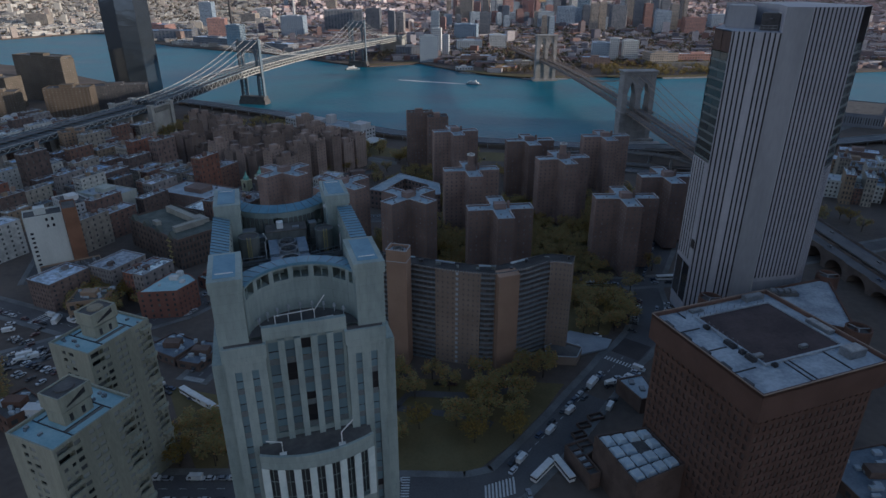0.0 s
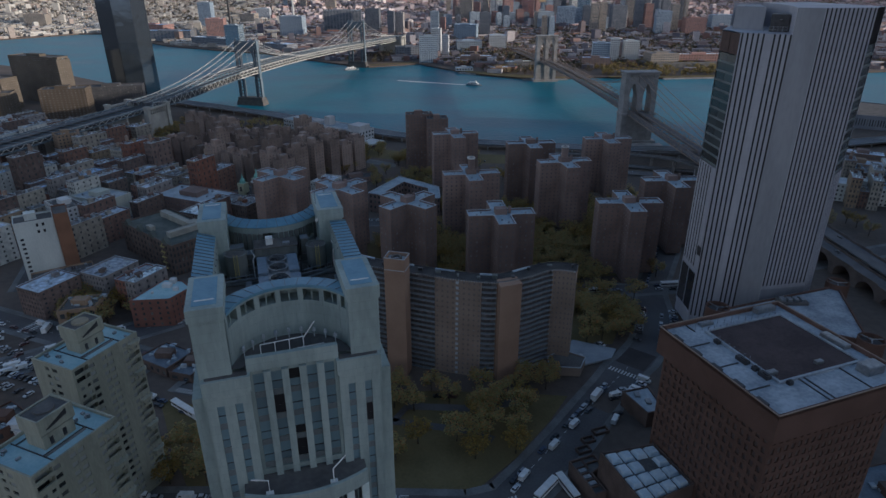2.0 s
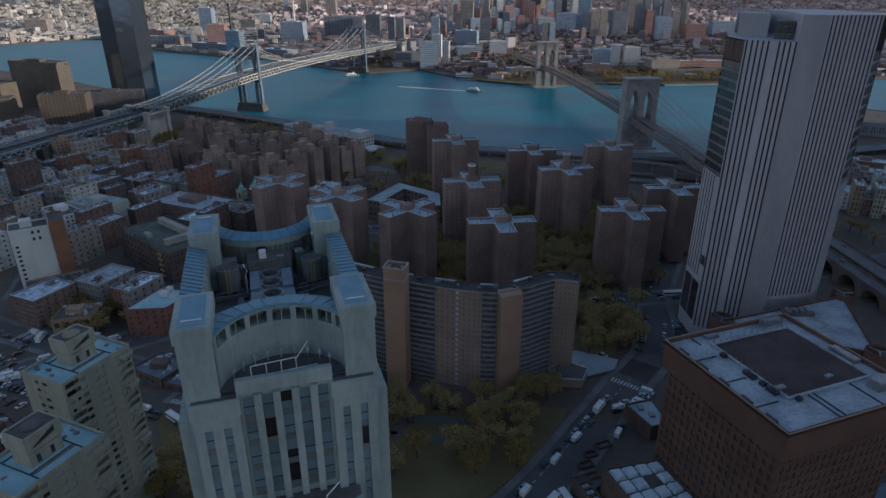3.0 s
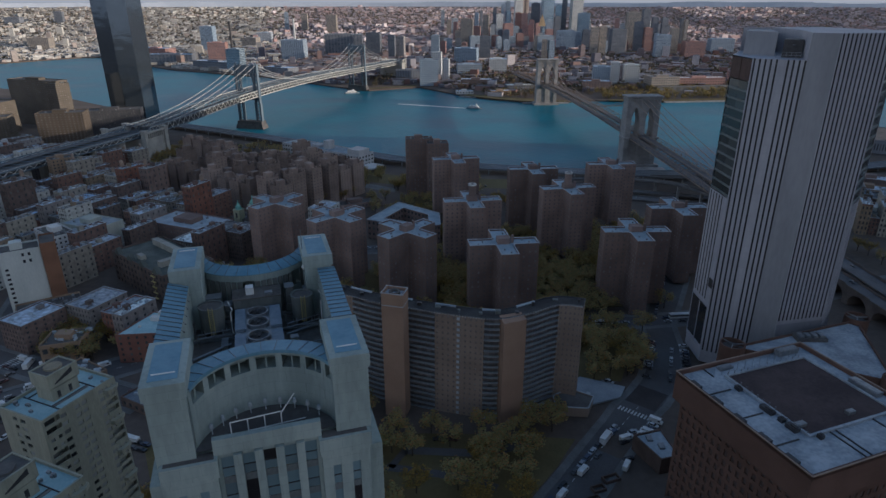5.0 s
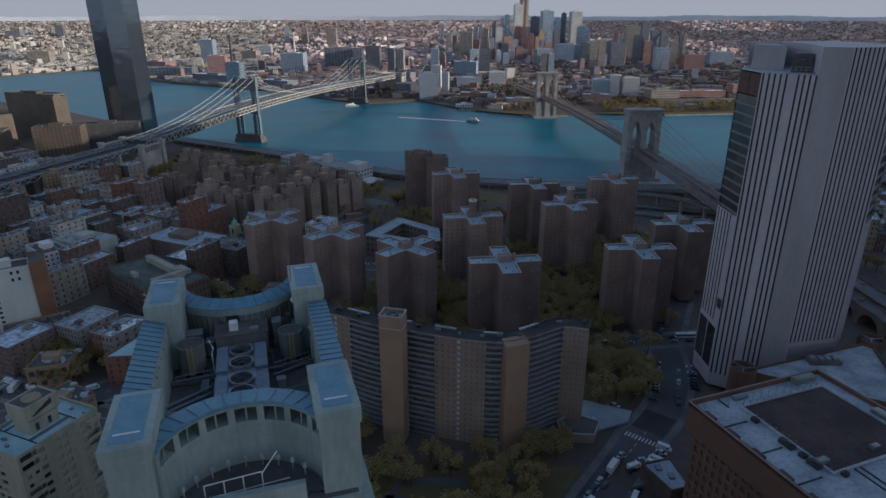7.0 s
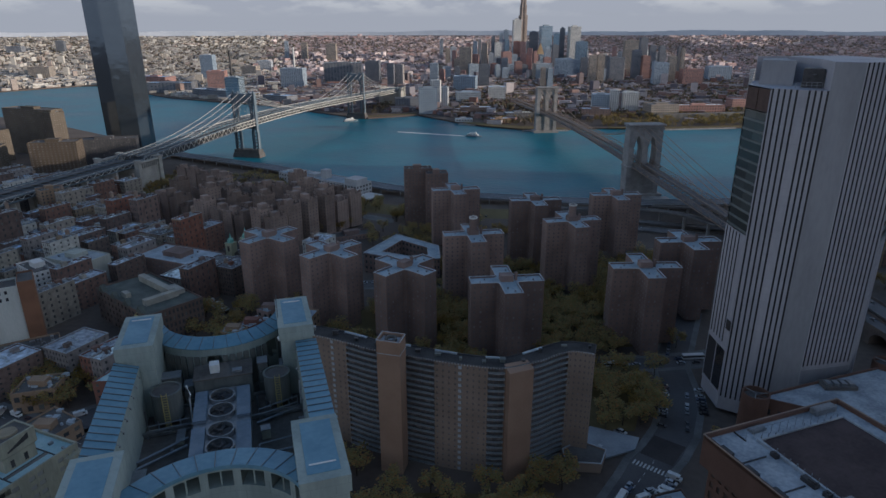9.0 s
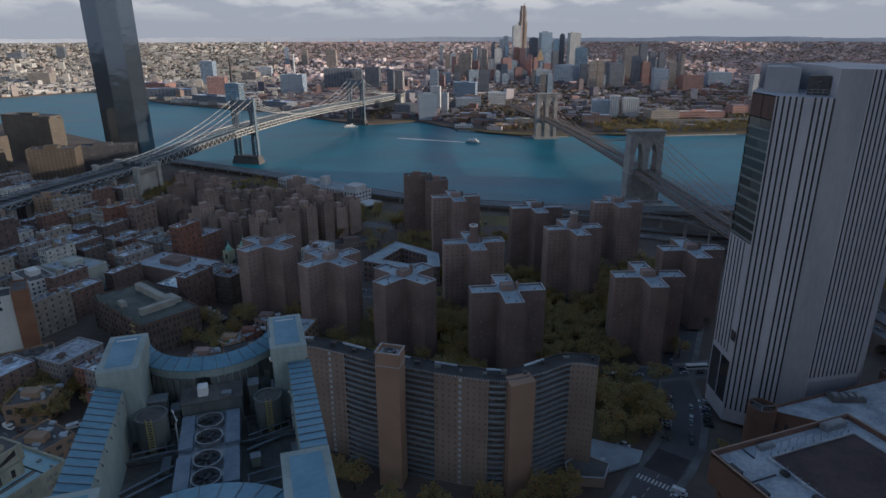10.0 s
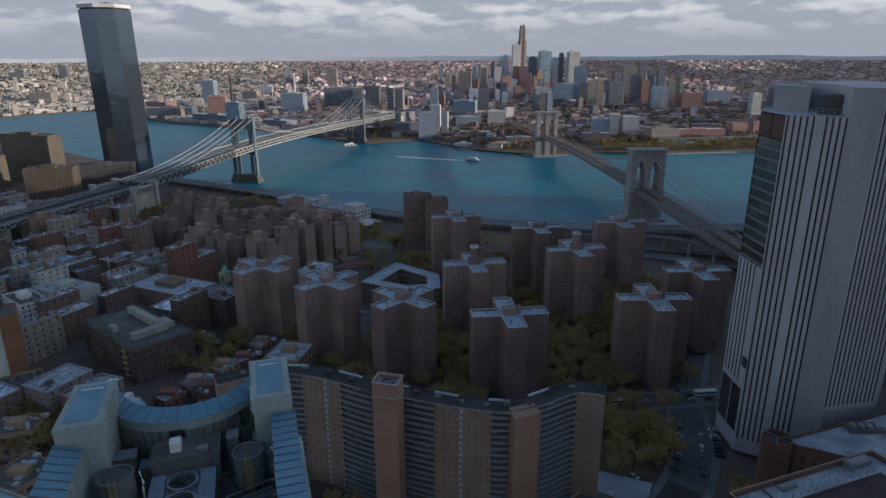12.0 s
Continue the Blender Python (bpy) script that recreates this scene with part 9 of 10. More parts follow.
def waterfront_warehouses():
    for x, y, w_, d_, h, turn, mt, lb in ((-700, 1860, 150, 40, 22, -28, DARK_TOWER, "long dark brick waterfront warehouse"), (-900, 2040, 130, 50, 26, -30, HOUSING_BRICK, "long brown brick waterfront warehouse"), (-480, 1740, 90, 40, 18, -30, DARK_TOWER, "dark brick shed by the far river edge"), (-330, 1590, 70, 40, 20, -40, DARK_TOWER, "dark brick warehouse beside the far bridge tower"), (85, 1352, 44, 22, 9, 15, TAN_WALL, "tan brick ferry house on the far park edge"), (12, 1372, 36, 16, 6, 8, OFF_WHITE, "white pavilion on the far waterfront"), (130, 1400, 60, 26, 14, 10, DARK_TOWER, "dark warehouse behind the far park"), (40, 1480, 70, 30, 16, -5, HOUSING_BRICK, "brown brick warehouse behind the far park"), (-120, 1600, 70, 40, 24, 10, DARK_TOWER, "dark brick loft building near the far shore"), (300, 1420, 60, 26, 20, -5, HOUSING_BRICK, "brown brick loft by the stone bridge"), (540, 1470, 110, 24, 22, 6, RED_TOWER, "long red brick warehouse behind the golden trees"), (700, 1560, 120, 30, 26, 8, RED_TOWER, "red brick terrace on the far heights"), (860, 1640, 110, 30, 24, 8, HOUSING_BRICK, "brown brick terrace on the far heights"), (-1250, 2400, 160, 60, 24, 0, OFF_WHITE, "long pale dockyard shed"), (-1050, 2250, 120, 50, 30, -20, RED_TOWER, "red brick dockyard block")):
        slab_house(x, y, w_, d_, gz(x, y) + h, turn, mt, lb, 6.0, 4.5, ROOF_MIX, True)
    # promenade road on the far hillside
    s = Shape()
    pts = [(430, 1405), (520, 1415), (640, 1440), (760, 1490), (900, 1560)]
    for (xa, ya), (xb, yb) in zip(pts[:-1], pts[1:]):
        s.prism([(xa, ya), (xb, yb), (xb - 3, yb + 14), (xa - 3, ya + 14)], 3, 15, True)
    single("far_expressway", s, CONCRETE, "pale terraced expressway along the far hillside", "road", kind="structure")
    s = Shape()
    s.prism([(10, 1350), (68, 1304), (132, 1268), (208, 1268), (215, 1285), (150, 1300), (80, 1345), (20, 1366)], 2.9, 3.6)
    s.prism([(300, 1284), (407, 1279), (595, 1309), (600, 1330), (400, 1300), (300, 1300)], 2.9, 3.5)
    s.prism([(-215, 1440), (-95, 1494), (-100, 1520), (-220, 1470)], 2.9, 3.5)
    single("far_park_lawn", s, LAWN, "green riverside park lawn on the far shore", "lawn", kind="structure")
    s = Shape()
    for x, y, w_, d_ in ((30, 1338, 60, 8), (170, 1262, 90, 6), (480, 1290, 150, 6)):
        s.prism(rect(x, y, w_, d_, -18 if x < 100 else 3 if x < 300 else 9), -1, 2.4)
    single("far_quay", s, GRANITE, "low stone quay edge on the far shore", "quay", kind="structure")


waterfront_warehouses()

# ---------------------------------------------------------------- unseen towers added west of the scene to shade the near blocks
def shade_tower(x, y, w_, d_, top):
    g = gz(x, y)
    b = thing("financial_tower", "unseen tower added to shade the near blocks", "office tower", pose(x, y, g, 0, 0, 12), "downtown office towers")
    w, p, r = Shape(), Shape(), Shape()
    poly = rect(0, 0, w_, d_)
    for a, c in zip(poly, poly[1:] + poly[:1]):
        facade(w, p, a, c, 0, top - g, 8, 20, .5, .6, .4, .2)
    roof_slab(w, r, poly, top - g, 1, .5)
    part("wall", w, GREY_CLAD, b)
    part("glazing", p, GLASS, b, kind="stuff")
    part("roof", r, ROOF_DARK, b)


for x, y, w_, d_, top in ((520, -110, 70, 96, 290), (520, -10, 70, 92, 270), (515, 85, 70, 92, 280), (520, 180, 66, 92, 260), (540, 275, 66, 92, 265), (570, 370, 66, 92, 255), (600, 465, 70, 92, 270), (650, 560, 80, 92, 262), (700, 655, 80, 92, 245), (760, 750, 80, 92, 240)):
    shade_tower(x, y, w_, d_, top)


# ---------------------------------------------------------------- right-hand waterfront
def pier_shed(x, y, w_, d_, top, turn, mt, lb):
    return slab_house(x, y, w_, d_, top, turn, mt, lb, 5.0, 5.0, ROOF_DARK, False)


s = Shape()
s.prism(rect(540, 850, 70, 150, -35), -2, 3.2)
s.prism(rect(400, 770, 40, 70, -20), -2, 3.0)
single("pier_deck", s, CONCRETE, "grey concrete pier decks over the river", "pier", kind="structure")
slab_house(560, 880, 60, 110, 20, -35, DARK_TOWER, "dark ribbed pier building over the water", 3.0, 12.0, ROOF_DARK, False)
slab_house(380, 590, 40, 20, 26, -28, TAN_WALL, "tan brick warehouse with a flat roof", 2.8, 3.2, ROOF_MIX)
slab_house(415, 640, 36, 20, 22, -28, HOUSING_BRICK, "brown brick seaport house", 2.8, 3.2, ROOF_MIX)
slab_house(345, 530, 46, 22, 24, -28, WHITE_PAINT, "white gable-ended block beside the bridge road", 3.2, 3.4, ROOF_PALE)
slab_house(330, 610, 30, 18, 18, -28, OFF_WHITE, "pale low seaport house", 5.0, 4.0, ROOF_PALE)


# ---------------------------------------------------------------- trees
def tree(seed, h, r, leaf, leaves=330):
    rr = random.Random(seed)
    b = thing("tree", "autumn street tree with thinning olive-brown leaves" if leaf is LEAF else "autumn tree with golden-orange leaves", "tree", None, "autumn trees")
    t = Shape()
    t.cone(0, 0, 0, h * .45, .28, .18, 8)
    tips = []
    for k in range(6):
        a, e = k * 1.05 + rr.uniform(-.3, .3), rr.uniform(.1, 1.0)
        p = (math.cos(a) * r * .55, math.sin(a) * r * .55, h * (.5 + .3 * e))
        t.bar((0, 0, h * rr.uniform(.28, .44)), p, .1, 5)
        tips.append(p)
        for q in range(2):
            p2 = (p[0] * rr.uniform(1.1, 1.6), p[1] * rr.uniform(1.1, 1.6), p[2] + rr.uniform(.3, 1.6))
            t.bar(p, p2, .05, 4)
            tips.append(p2)
    tips.append((0, 0, h * .86))
    part("trunk", t, BARK, b)
    c = Shape()
    for k in range(leaves):
        x, y, z = rr.choice(tips)
        while True:
            dx, dy, dz = rr.uniform(-1, 1), rr.uniform(-1, 1), rr.uniform(-1, 1)
            if dx * dx + dy * dy + dz * dz < 1:
                break
        p = Vector((x + dx * r * .42, y + dy * r * .42, z + dz * h * .2))
        s = rr.uniform(.28, .58)
        u = Vector((rr.uniform(-1, 1), rr.uniform(-1, 1), rr.uniform(-.35, .35))).normalized()
        v = u.cross(Vector((rr.uniform(-.45, .45), rr.uniform(-.45, .45), 1))).normalized()
        c.face([p + u * s, p + v * s * .8, p - u * s, p - v * s * .8])
    part("crown", c, leaf, b)
    return b


TREES = [tree(21, 12, 5.2, LEAF, 640), tree(22, 10, 4.4, LEAF, 520), tree(23, 14, 6.2, LEAF, 800), tree(24, 11, 5.0, LEAF_GOLD, 600)]
planted = set()


def plant(i, x, y, s=1.0, turn=0.0):
    m = pose(x, y, gz(x, y) - .1, 0, 0, turn) @ Matrix.Scale(1.0, 4)
    if i not in planted:
        planted.add(i)
        TREES[i].matrix_basis = m
    else:
        copy_thing(TREES[i], m)


HOUSES = [(26, 353), (10, 431), (-30, 373), (-77, 399), (-123, 426), (106, 375), (146, 421), (60, 512), (126, 529), (-2, 544), (79, 458), (-42, 494), (-38, 622)]


far_planted = []


def grove(cx, cy, w_, d_, n, seed, gold=.12, gap=5.0, joined=False):
    rr = random.Random(seed)
    put = []
    for _ in range(n * 6):
        if len(put) >= n:
            break
        x, y = cx + rr.uniform(-.5, .5) * w_, cy + rr.uniform(-.5, .5) * d_
        if any(math.hypot(x - a, y - c) < gap for a, c in put) or any(math.hypot(x - a, y - c) < 21 for a, c in HOUSES):
            continue
        if any(near_line(x, y, p) < wd / 2 + 2 for p, wd in ROADS.values()):
            continue
        if near_line(x, y, [(-92, 272), (-48, 275), (-21, 264), (5, 257), (54, 266)]) < 11 or near_line(x, y, [(-26, 255), (-26, 256)]) < 9 or near_line(x, y, [(23, 252), (24, 255)]) < 8 or math.hypot(x - 53, y - 260) < 11:
            continue
        if 120 < x < 190 and y < 355:
            continue
        put.append((x, y))
        which = 3 if rr.random() < gold else rr.choice((0, 0, 1, 2))
        if joined:
            far_planted.append((which, x, y, rr.uniform(0, 360)))
        else:
            plant(which, x, y, 1.0, rr.uniform(0, 360))


grove(-2, 214, 64, 40, 14, 1, .3)
for x, y, i in ((-24, 238, 0), (-10, 240, 1), (12, 240, 0), (33, 244, 2), (41, 243, 0), (10, 220, 3), (16, 226, 0), (-40, 226, 1), (-48, 232, 2), (44, 251, 1), (-92, 196, 0), (-98, 204, 1), (-90, 186, 2), (-104, 188, 0), (-86, 212, 1)):
    plant(i, x, y, 1.0, x * 17)
for x, y, i in ((-31, 211, 0), (-14, 206, 3), (12, 222, 2), (-22, 197, 1), (-36, 203, 2), (20, 232, 0), (28, 240, 1)):
    plant(i, x, y, 1.0, x * 31)
grove(-72, 212, 40, 60, 16, 2, .05)
grove(-100, 193, 22, 22, 5, 52, .15)
grove(-70, 250, 60, 40, 12, 12, .05)
grove(82, 304, 34, 40, 17, 3, .2, 4.5)
grove(-60, 362, 150, 100, 75, 4, .10, 6, True)
grove(60, 390, 140, 120, 120, 5, .08, 6)
grove(110, 465, 130, 130, 80, 6, .25, 6, True)
grove(10, 470, 100, 90, 40, 7, .12, 6, True)
grove(40, 305, 60, 50, 8, 16, .15, 6)
grove(-30, 590, 110, 90, 26, 8, .15, 6, True)
grove(60, 570, 140, 60, 18, 9, .25, 6, True)
grove(-118, 650, 50, 70, 10, 10, .06, 6, True)
grove(-275, 790, 190, 70, 46, 17, .1, 6, True)
grove(-110, 690, 60, 50, 14, 18, .1, 6, True)
grove(-352, 735, 60, 60, 14, 19, .1, 6, True)
grove(-20, 650, 90, 40, 22, 20, .4, 6, True)
grove(-118, 606, 30, 60, 6, 21, .3, 6, True)
grove(-140, 385, 50, 60, 10, 13, .2, 6)
grove(-190, 306, 44, 36, 18, 14, .25, 5)
for x, y in ((-216, 238), (-206, 230), (-200, 221), (-194, 214), (-212, 228), (-205, 218)):
    plant(int(-x) % 3, x, y, 1.0, x * 5)
for x, y in ((110, 262), (113, 270), (126, 366), (90, 300), (84, 288)):
    plant((int(x) + int(y)) % 2 + (2 if (x + y) % 5 == 0 else 0), x, y, 1.0, x * 7)
grove(280, 480, 50, 80, 12, 15, .4, 6, True)


def join_trees():
    """The farther park trees, past counting, as joined trunks and crowns."""
    for name, idx, child, mt, lb in (("park_tree_trunks", (0, 1, 2, 3), "trunk", BARK, "bare trunks and limbs of the farther park trees"), ("park_tree_crowns", (0, 1, 2), "crown", LEAF, "olive-brown crowns of the farther park trees"), ("golden_park_crowns", (3,), "crown", LEAF_GOLD, "golden crowns of the farther park trees")):
        s = Shape()
        for i, x, y, turn in far_planted:
            if i not in idx:
                continue
            src = [c for c in TREES[i].children if c.name.startswith(child)][0].data
            m = pose(x, y, gz(x, y) - .1, 0, 0, turn)
            k = len(s.v)
            s.v += [tuple(m @ v.co) for v in src.vertices]
            s.f += [tuple(k + q for q in p.vertices) for p in src.polygons]
        single(name, s, mt, lb, "trees", kind="stuff")


join_trees()


def far_trees():
    """Woods and street trees on the far shore, as leaf clumps beyond counting."""
    rr = random.Random(31)
    for name, mt, lb, spots in (("far_golden_trees", LEAF_OLIVE, "band of golden autumn trees along the far riverside park", [(rr.uniform(290, 660), rr.random() ** 1.5 * 2.2) for _ in range(430)] + [(rr.uniform(60, 160), rr.uniform(.3, 1)) for _ in range(14)]), ("far_park_trees", LEAF_FAR, "dark green-brown trees along the far shore", [(rr.uniform(-230, 60), rr.uniform(.3, 2)) for _ in range(90)] + [(rr.uniform(60, 280), rr.uniform(.2, 1.5)) for _ in range(80)] + [(rr.uniform(640, 1000), rr.uniform(.3, 3)) for _ in range(160)])):
        s = Shape()
        for x, t in spots:
            y = lerp_list(B_SHORE, x) + 14 + t * 90
            z = gz(x, y)
            hgt = rr.uniform(8, 15)
            s.bar((x, y, z - 1), (x, y, z + hgt * .5), .3, 4)
            for _ in range(40):
                p = Vector((x + rr.gauss(0, 2.2), y + rr.gauss(0, 2.2), z + hgt * .6 + rr.gauss(0, 1.8)))
                u = Vector((rr.uniform(-1, 1), rr.uniform(-1, 1), rr.uniform(-.6, .6))).normalized()
                v = u.cross(Vector((rr.uniform(-1, 1), rr.uniform(-1, 1), rr.uniform(-1, 1)))).normalized()
                q = rr.uniform(.7, 1.3)
                s.face([p + u * q, p + v * q, p - u * q, p - v * q])
        single(name, s, mt, lb, "trees", kind="stuff")
    s = Shape()
    for _k in range(11500):
        t = rr.random() ** .7
        y = 1500 + t * 3000
        x = rr.uniform(-.78, .78) * y
        if _k >= 9000:
            y = rr.uniform(1420, 2350)
            x = rr.uniform(-.02, .48) * y
        if y < lerp_list(B_SHORE, x) + 40 or math.hypot(x, y) > 4600:
            continue
        z = gz(x, y)
        for _ in range(7):
            p = Vector((x + rr.gauss(0, 4), y + rr.gauss(0, 4), z + 7 + rr.gauss(0, 2)))
            u = Vector((rr.uniform(-1, 1), rr.uniform(-1, 1), rr.uniform(-.5, .5))).normalized()
            v = u.cross(Vector((rr.uniform(-1, 1), rr.uniform(-1, 1), rr.uniform(-1, 1)))).normalized()
            q = rr.uniform(1.6, 3.4)
            s.face([p + u * q, p + v * q, p - u * q, p - v * q])
    single("far_street_trees", s, LEAF_FAR, "dark street trees scattered among the far houses", "trees", kind="stuff")


far_trees()


# ---------------------------------------------------------------- vehicles
def car(kind="sedan"):
    b = thing("car" if kind == "sedan" else kind, {"sedan": "parked car with dark windows on the street", "van": "white delivery van parked on the street", "bus": "white city bus with dark window band", "truck": "box truck with a white body"}[kind], {"sedan": "car", "van": "van", "bus": "bus", "truck": "truck"}[kind], None, "street vehicles")
    L, W, H, hood = {"sedan": (4.6, 1.8, 1.45, 1.0), "van": (5.8, 2.0, 2.5, .9), "bus": (12.2, 2.55, 3.1, .1), "truck": (8.5, 2.4, 3.3, 1.6)}[kind]
    body, glass = Shape(), Shape()
    if kind == "sedan":
        body.prism([(-L / 2, -W / 2 + .1), (-L / 2 + .3, -W / 2), (L / 2 - .3, -W / 2), (L / 2, -W / 2 + .15), (L / 2, W / 2 - .15), (L / 2 - .3, W / 2), (-L / 2 + .3, W / 2), (-L / 2, W / 2 - .1)], .3, .85)
        glass.prism([(-1.7, -.82), (1.2, -.82), (1.2, .82), (-1.7, .82)], .85, 1.32, True, False, [(-1.25, -.68), (.5, -.68), (.5, .68), (-1.25, .68)])
        body.box(-1.25, -.68, 1.3, .5, .68, 1.44)
    else:
        body.prism(rect(-hood / 2, 0, L - hood, W), .45, H)
        body.prism(rect(L / 2 - hood / 2, 0, hood, W * .96), .45, H * .55)
        glass.prism(rect(-hood / 2, 0, L - hood + .04, W + .04) if kind == "bus" else rect(L / 2 - hood - .5, 0, 1.05, W + .03), H * .55, H * .8, True, True)
    part("body", body, CAR_PAINT if kind == "sedan" else PIPE_WHITE, b)
    part("window", glass, GLASS_DARK, b)
    wm = None
    for x in (-L * .31, L * .31):
        for y in (-W / 2 + .1, W / 2 - .1):
            w_ = Shape()
            w_.bar((x, y - .1, .34), (x, y + .1, .34), .34, 12)
            part("wheel", w_, RUBBER, b)
    return b


CARS = {k: car(k) for k in ("sedan", "van", "bus", "truck")}
parked = set()


def park(kind, x, y, turn, z=None):
    m = pose(x, y, (gz(x, y) + .08) if z is None else z, 0, 0, turn)
    if kind not in parked:
        parked.add(kind)
        CARS[kind].matrix_basis = m
    else:
        copy_thing(CARS[kind], m)


def park_row(a, c, n, side, seed, kinds=("sedan",), drop=.2, across=False):
    rr = random.Random(seed)
    L = math.hypot(c[0] - a[0], c[1] - a[1])
    dx, dy = (c[0] - a[0]) / L, (c[1] - a[1]) / L
    for k in range(n):
        if rr.random() < drop:
            continue
        t = (k + .5) / n * L
        x, y = a[0] + dx * t - dy * side, a[1] + dy * t + dx * side
        park(rr.choice(kinds), x, y, math.degrees(math.atan2(dy, dx)) + (90 if across else 0) + rr.choice((0, 180)) + rr.uniform(-2, 2))


park_row((19, 181), (70, 247), 17, 1.2, 1, ("sedan",), .3)
for kd, x, y, tn in (("sedan", 22.6, 183.3, 54), ("van", 26.3, 189.3, 54), ("van", 39.6, 205.7, 52), ("van", 49.6, 218.4, 50), ("sedan", 57.2, 227.8, 52), ("truck", 62.7, 238.0, 55), ("sedan", 67.1, 243.1, 55), ("sedan", 69.0, 226.0, 20), ("sedan", 70.0, 236.6, 25), ("van", 67.0, 221.5, 60), ("sedan", 27.4, 172.0, 100), ("sedan", 72.4, 240.0, 25), ("sedan", 75.0, 243.2, 25), ("van", 71.0, 238.4, 25)):
    park(kd, x, y, tn)
park_row((98, 284), (112, 322), 14, 5.6, 4, ("sedan",), .15, True)
park_row((99, 284), (112, 322), 8, -4.6, 5, ("sedan",), .3)
park_row((40, 341), (135, 351), 12, 2.2, 6, ("sedan", "bus", "sedan", "sedan"), .35)
park_row((60, 343), (135, 351), 9, -2.2, 7, ("sedan", "van"), .4)
park_row((-60, 172), (10, 178), 8, 2.0, 8, ("sedan", "van"), .5)
park_row((-200, 262), (-150, 300), 8, 5.0, 9, ("sedan", "van"), .3)
park_row((-225, 290), (-140, 258), 11, 3.8, 10, ("sedan", "van", "sedan"), .25)
park_row((-120, 240), (-96, 326), 12, 3.2, 11, ("sedan",), .25)
park_row((-190, 530), (-115, 475), 12, 3.4, 12, ("sedan",), .25)
park_row((-85, 455), (15, 470), 14, 3.6, 13, ("sedan",), .3)
park_row((60, 268), (76, 284), 4, 0, 14, ("sedan",), .1, True)
park_row((78, 239), (88, 252), 5, 0, 15, ("van", "sedan"), .1, True)
park_row((-10, 236), (20, 236), 5, 0, 16, ("sedan",), .3)
park_row((-225, 275), (-195, 262), 7, -6, 17, ("sedan",), .2, True)
for kd, x, y, tn in (("sedan", -224.4, 269.1, 40), ("sedan", -222.0, 267.6, 40), ("sedan", -214.9, 266.1, 52), ("sedan", -216.1, 272.7, 58), ("sedan", -216.9, 278.4, 58), ("truck", -213.0, 287.0, 100), ("van", -232, 276, 30), ("sedan", -236, 283, 30)):
    park(kd, x, y, tn)
park_row((-214, 243), (-186, 232), 9, 0, 51, ("sedan",), .3, True)
park_row((-212, 250), (-184, 240), 9, 0, 52, ("sedan",), .2, True)
park_row((-206, 256), (-182, 247), 7, 0, 53, ("sedan",), .35, True)
park_row((-186, 436), (-162, 457), 10, 0, 56, ("sedan",), .2, True)
park_row((-172, 425), (-146, 402), 9, 0, 57, ("sedan", "van"), .3, True)
park_row((-150, 238), (-122, 228), 9, 0, 54, ("sedan", "sedan", "van"), .25)
park_row((-146, 232), (-112, 222), 8, 0, 55, ("sedan",), .35)
park_row((-240, 262), (-215, 246), 6, 0, 18, ("sedan",), .2, True)
park_row((-118, 226), (-100, 214), 4, 0, 19, ("bus", "truck"), .1)
park_row((-232, 236), (-205, 258), 6, -5, 20, ("sedan", "van"), .2)
park_row((-262, 216), (-206, 256), 12, 4.6, 21, ("sedan", "sedan", "van"), .2)
park_row((-262, 216), (-206, 256), 12, -1.6, 22, ("sedan", "truck"), .5)
park_row((-150, 300), (-122, 346), 10, 5.2, 23, ("sedan",), .2)
park_row((-150, 300), (-122, 346), 10, -5.2, 24, ("sedan", "van"), .3)
park_row((-250, 300), (-215, 287), 8, -4.4, 25, ("sedan",), .25)
park_row((-128, 170), (-66, 172), 12, 5.2, 26, ("sedan", "van"), .25)
park_row((-128, 170), (-66, 172), 10, -5.0, 27, ("sedan",), .3)
park_row((-300, 470), (-210, 434), 14, 3.2, 28, ("sedan", "van"), .25)
park_row((-370, 572), (-312, 472), 18, 3.2, 29, ("sedan",), .25)
park_row((-268, 604), (-216, 482), 20, 3.2, 30, ("sedan", "van"), .25)
park_row((116, 296), (122, 320), 8, 0, 41, ("sedan",), .35, True)
park_row((60, 279), (78, 284), 5, 0, 42, ("sedan",), .2)
park_row((120, 348), (146, 412), 14, 5, 46, ("sedan",), .2)
park_row((146, 357), (212, 381), 12, 3.6, 47, ("sedan", "van"), .25)
park("bus", 41.2, 183.6, 114)
park("bus", 33.4, 182.4, 50)
park("bus", 84, 342.6, 5)
for k in range(16):
    s = -250 - k * 23
    x, y = 215 + (-s) * .0965, 768 + s * .995
    park("sedan", x + (8 if k % 2 else -7), y, 95, 37 + s * .033 + .06)


# ---------------------------------------------------------------- boats
def ferry(x, y, turn, L=26):
    b = thing("ferry", "white double-deck ferry on the river", "boat", pose(x, y, .1, 0, 0, turn))
    h = Shape()
    h.prism([(-L / 2, -3.6), (L * .3, -3.6), (L / 2, 0), (L * .3, 3.6), (-L / 2, 3.6)], -.8, 2.0)
    part("hull", h, BLUE_STEEL, b)
    c = Shape()
    c.box(-L * .42, -3, 2, L * .26, 3, 4.4)
    c.box(-L * .3, -2.6, 4.6, L * .15, 2.6, 6.4)
    part("cabin", c, PIPE_WHITE, b)
    w_ = Shape()
    w_.box(-L * .4, -3.05, 2.9, L * .24, 3.05, 3.8)
    part("cabin_window", w_, GLASS_DARK, b)
    c = Shape()
    c.box(L * .05, -1.6, 6.4, L * .13, 1.6, 8.2)
    part("wheelhouse", c, PIPE_WHITE, b)


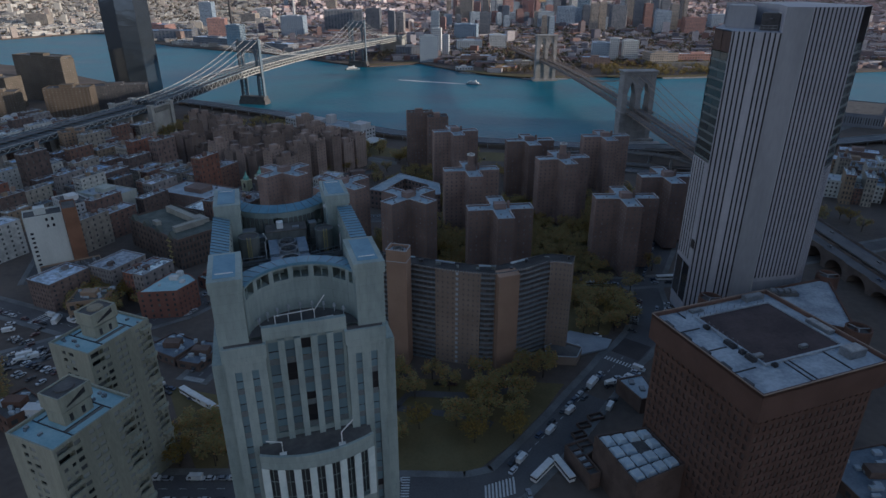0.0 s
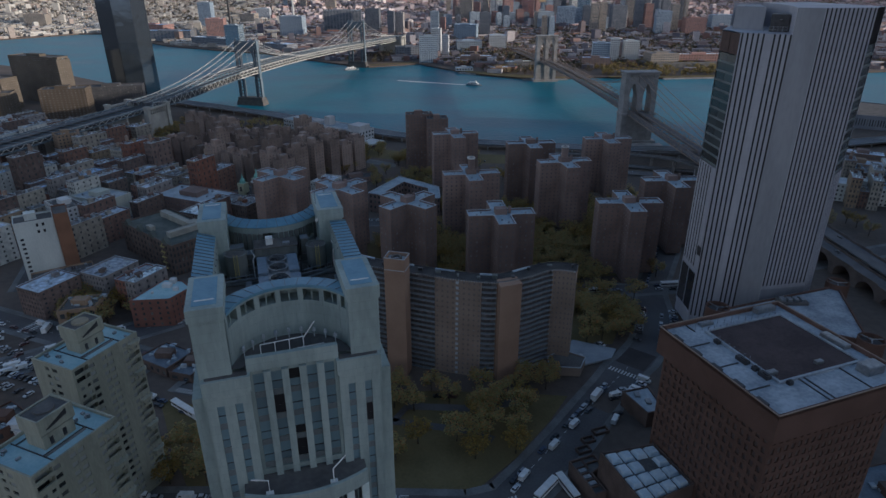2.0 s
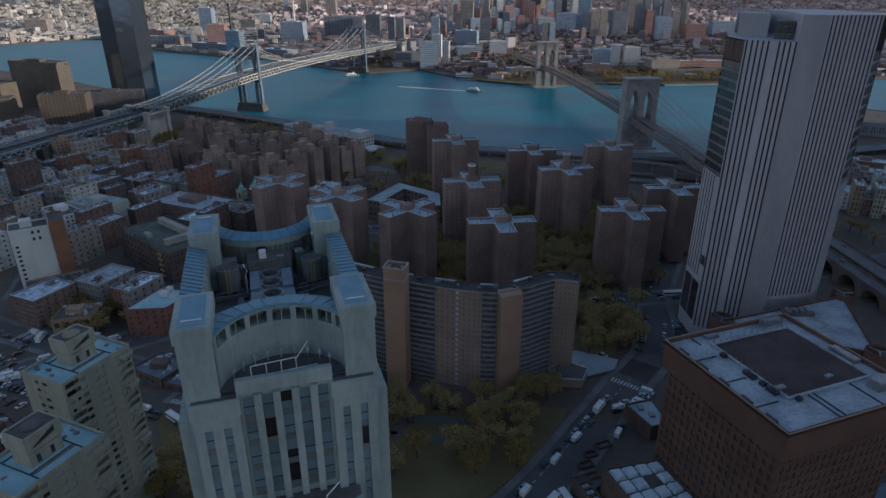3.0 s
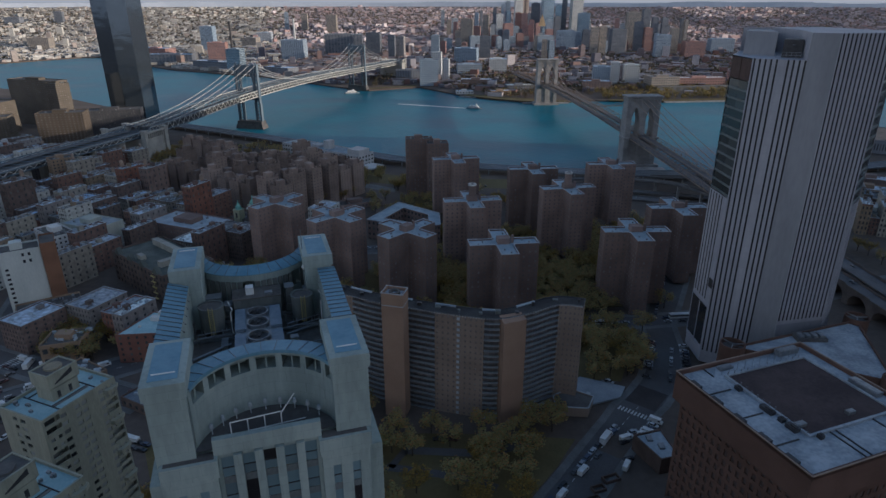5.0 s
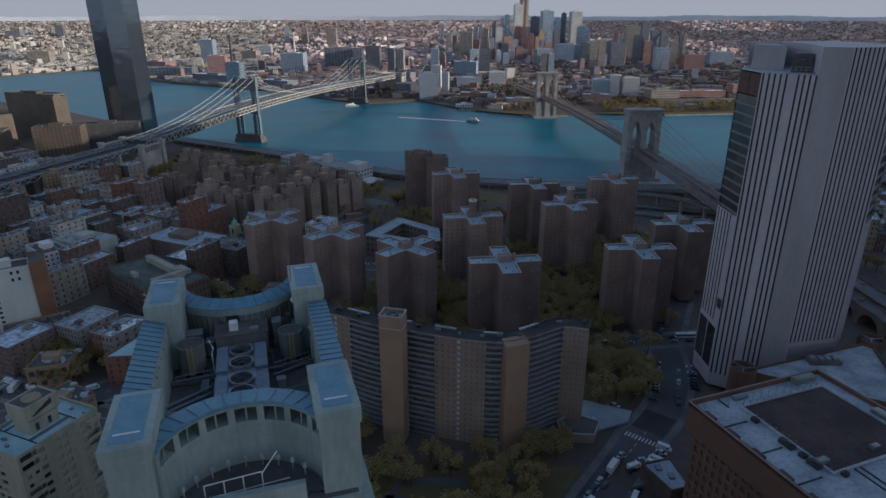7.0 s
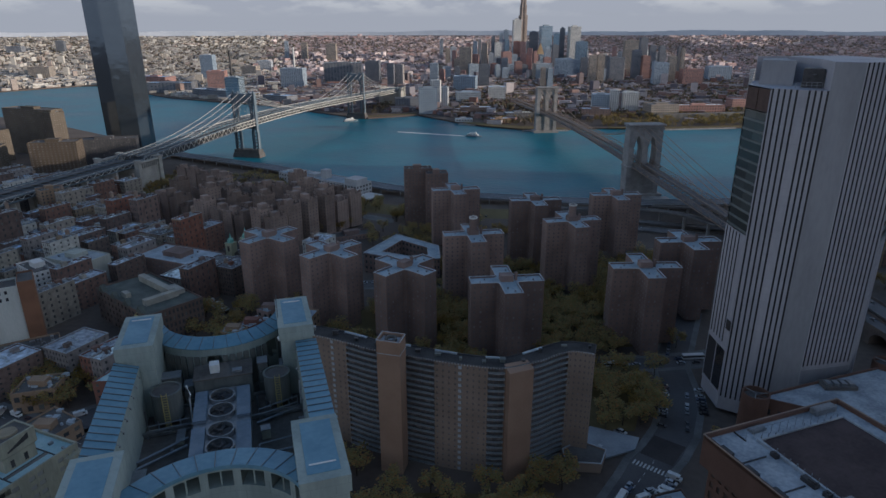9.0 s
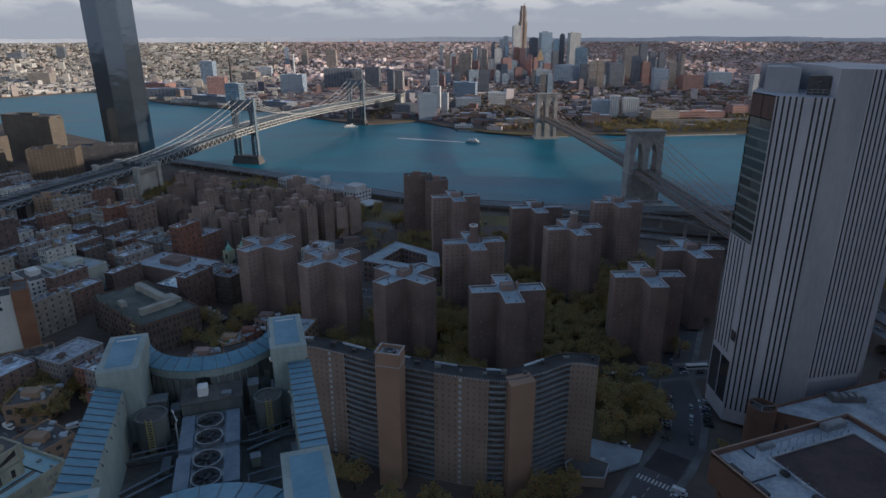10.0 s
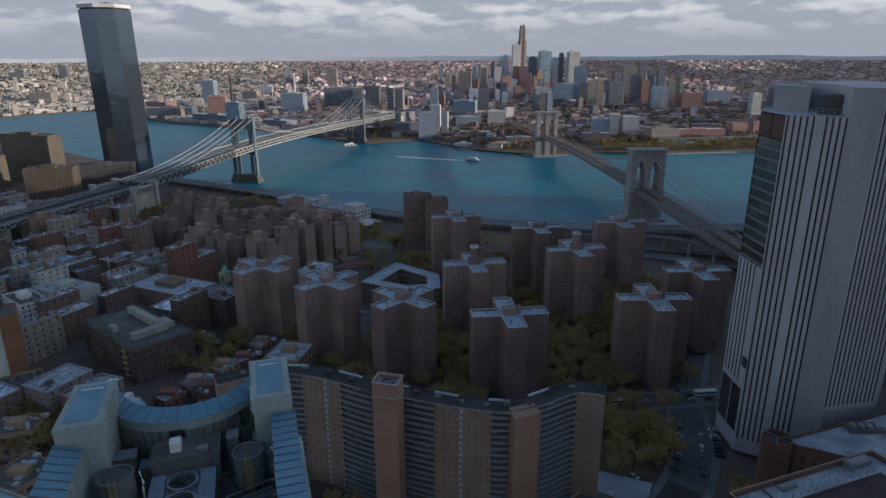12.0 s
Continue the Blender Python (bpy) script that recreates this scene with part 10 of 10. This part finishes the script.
ferry(30, 1196, -18, 30)
wk = Shape()
for k in range(24):
    t0, t1 = k / 24, (k + 1) / 24
    a, c = Vector((14, 1201)), Vector((-118, 1250))
    d = (c - a).normalized()
    n = Vector((-d.y, d.x))
    p0, p1 = a + (c - a) * t0, a + (c - a) * t1
    w0, w1 = 2.4 + 2.2 * math.sin(t0 * 3), 2.4 + 2.2 * math.sin(t1 * 3)
    wk.quad((*(p0 - n * w0), .06), (*(p1 - n * w1), .06), (*(p1 + n * w1), .06), (*(p0 + n * w0), .06))
single("boat_wake", wk, PIPE_WHITE, "white foam wake trailing behind the ferry", "wake", kind="structure")
ferry(-232, 1395, 30, 34)
s = Shape()
s.prism(rect(212, 748, 66, 14, 2), -1, 2.0)
single("tower_dock", s, GRANITE, "dark timber dock round the stone bridge tower", "dock", kind="structure")


# ---------------------------------------------------------------- ramps between the stone bridge and the riverside road
def ramp(pts, width, label):
    b = thing("road_ramp", label, "road ramp")
    dense = []
    for i in range(len(pts) - 1):
        p0, p1, p2, p3 = [Vector(pts[min(max(i + k, 0), len(pts) - 1)]) for k in (-1, 0, 1, 2)]
        for k in range(8):
            t = k / 8
            dense.append(0.5 * ((2 * p1) + (-p0 + p2) * t + (2 * p0 - 5 * p1 + 4 * p2 - p3) * t * t + (-p0 + 3 * p1 - 3 * p2 + p3) * t ** 3))
    dense.append(Vector(pts[-1]))
    d = Shape()
    sides = []
    for i, p in enumerate(dense):
        t = dense[min(i + 1, len(dense) - 1)] - dense[max(i - 1, 0)]
        n = Vector((-t.y, t.x, 0)).normalized() * width / 2
        sides.append((p + n, p - n))
    dn = Vector((0, 0, -1.1))
    up = Vector((0, 0, .9))
    for (la, ra), (lb, rb) in zip(sides[:-1], sides[1:]):
        d.quad(ra, rb, lb, la)
        d.quad(la + dn, lb + dn, rb + dn, ra + dn)
        d.quad(la, lb, lb + dn, la + dn)
        d.quad(rb, ra, ra + dn, rb + dn)
    part("deck", d, DECK_ROAD, b)
    for k in (0, 1):
        n = lambda s: (s[0] - s[1]).normalized() * .3
        part("parapet", Shape().loft([[s[k] - n(s), s[k] + n(s), s[k] + n(s) + up, s[k] - n(s) + up] for s in sides]), CONCRETE, b)
    for i in range(3, len(dense) - 2, 5):
        p = dense[i]
        g = gz(p.x, p.y)
        if p.z - g > 3:
            s = Shape()
            s.prism(rect(p.x, p.y, 2.2, 2.2), g - 1, p.z - 1.1)
            part("pier", s, GRANITE, b)


ramp([(226, 560, 27), (214, 610, 22), (190, 652, 15), (150, 668, 11), (90, 676, 10)], 8, "curving concrete ramp down to the riverside road")
ramp([(252, 560, 27), (262, 620, 20), (250, 665, 13), (205, 682, 10.6)], 8, "curving concrete ramp beside the bridge approach")
ramp([(60, 640, 5.5), (120, 628, 6), (180, 610, 7.5), (230, 580, 10), (290, 540, 12)], 14, "wide dark street passing under the bridge approach")
ramp([(100, 655, 6), (160, 642, 7), (215, 622, 8), (300, 590, 9)], 9, "low service road beside the riverside highway")
park_row((60, 640), (180, 612), 14, 3, 31, ("sedan", "van"), .3)
park_row((70, 655), (170, 640), 14, 0, 32, ("sedan", "truck", "van"), .3, True)
park_row((-60, 668), (40, 655), 14, 0, 33, ("sedan", "van"), .3, True)
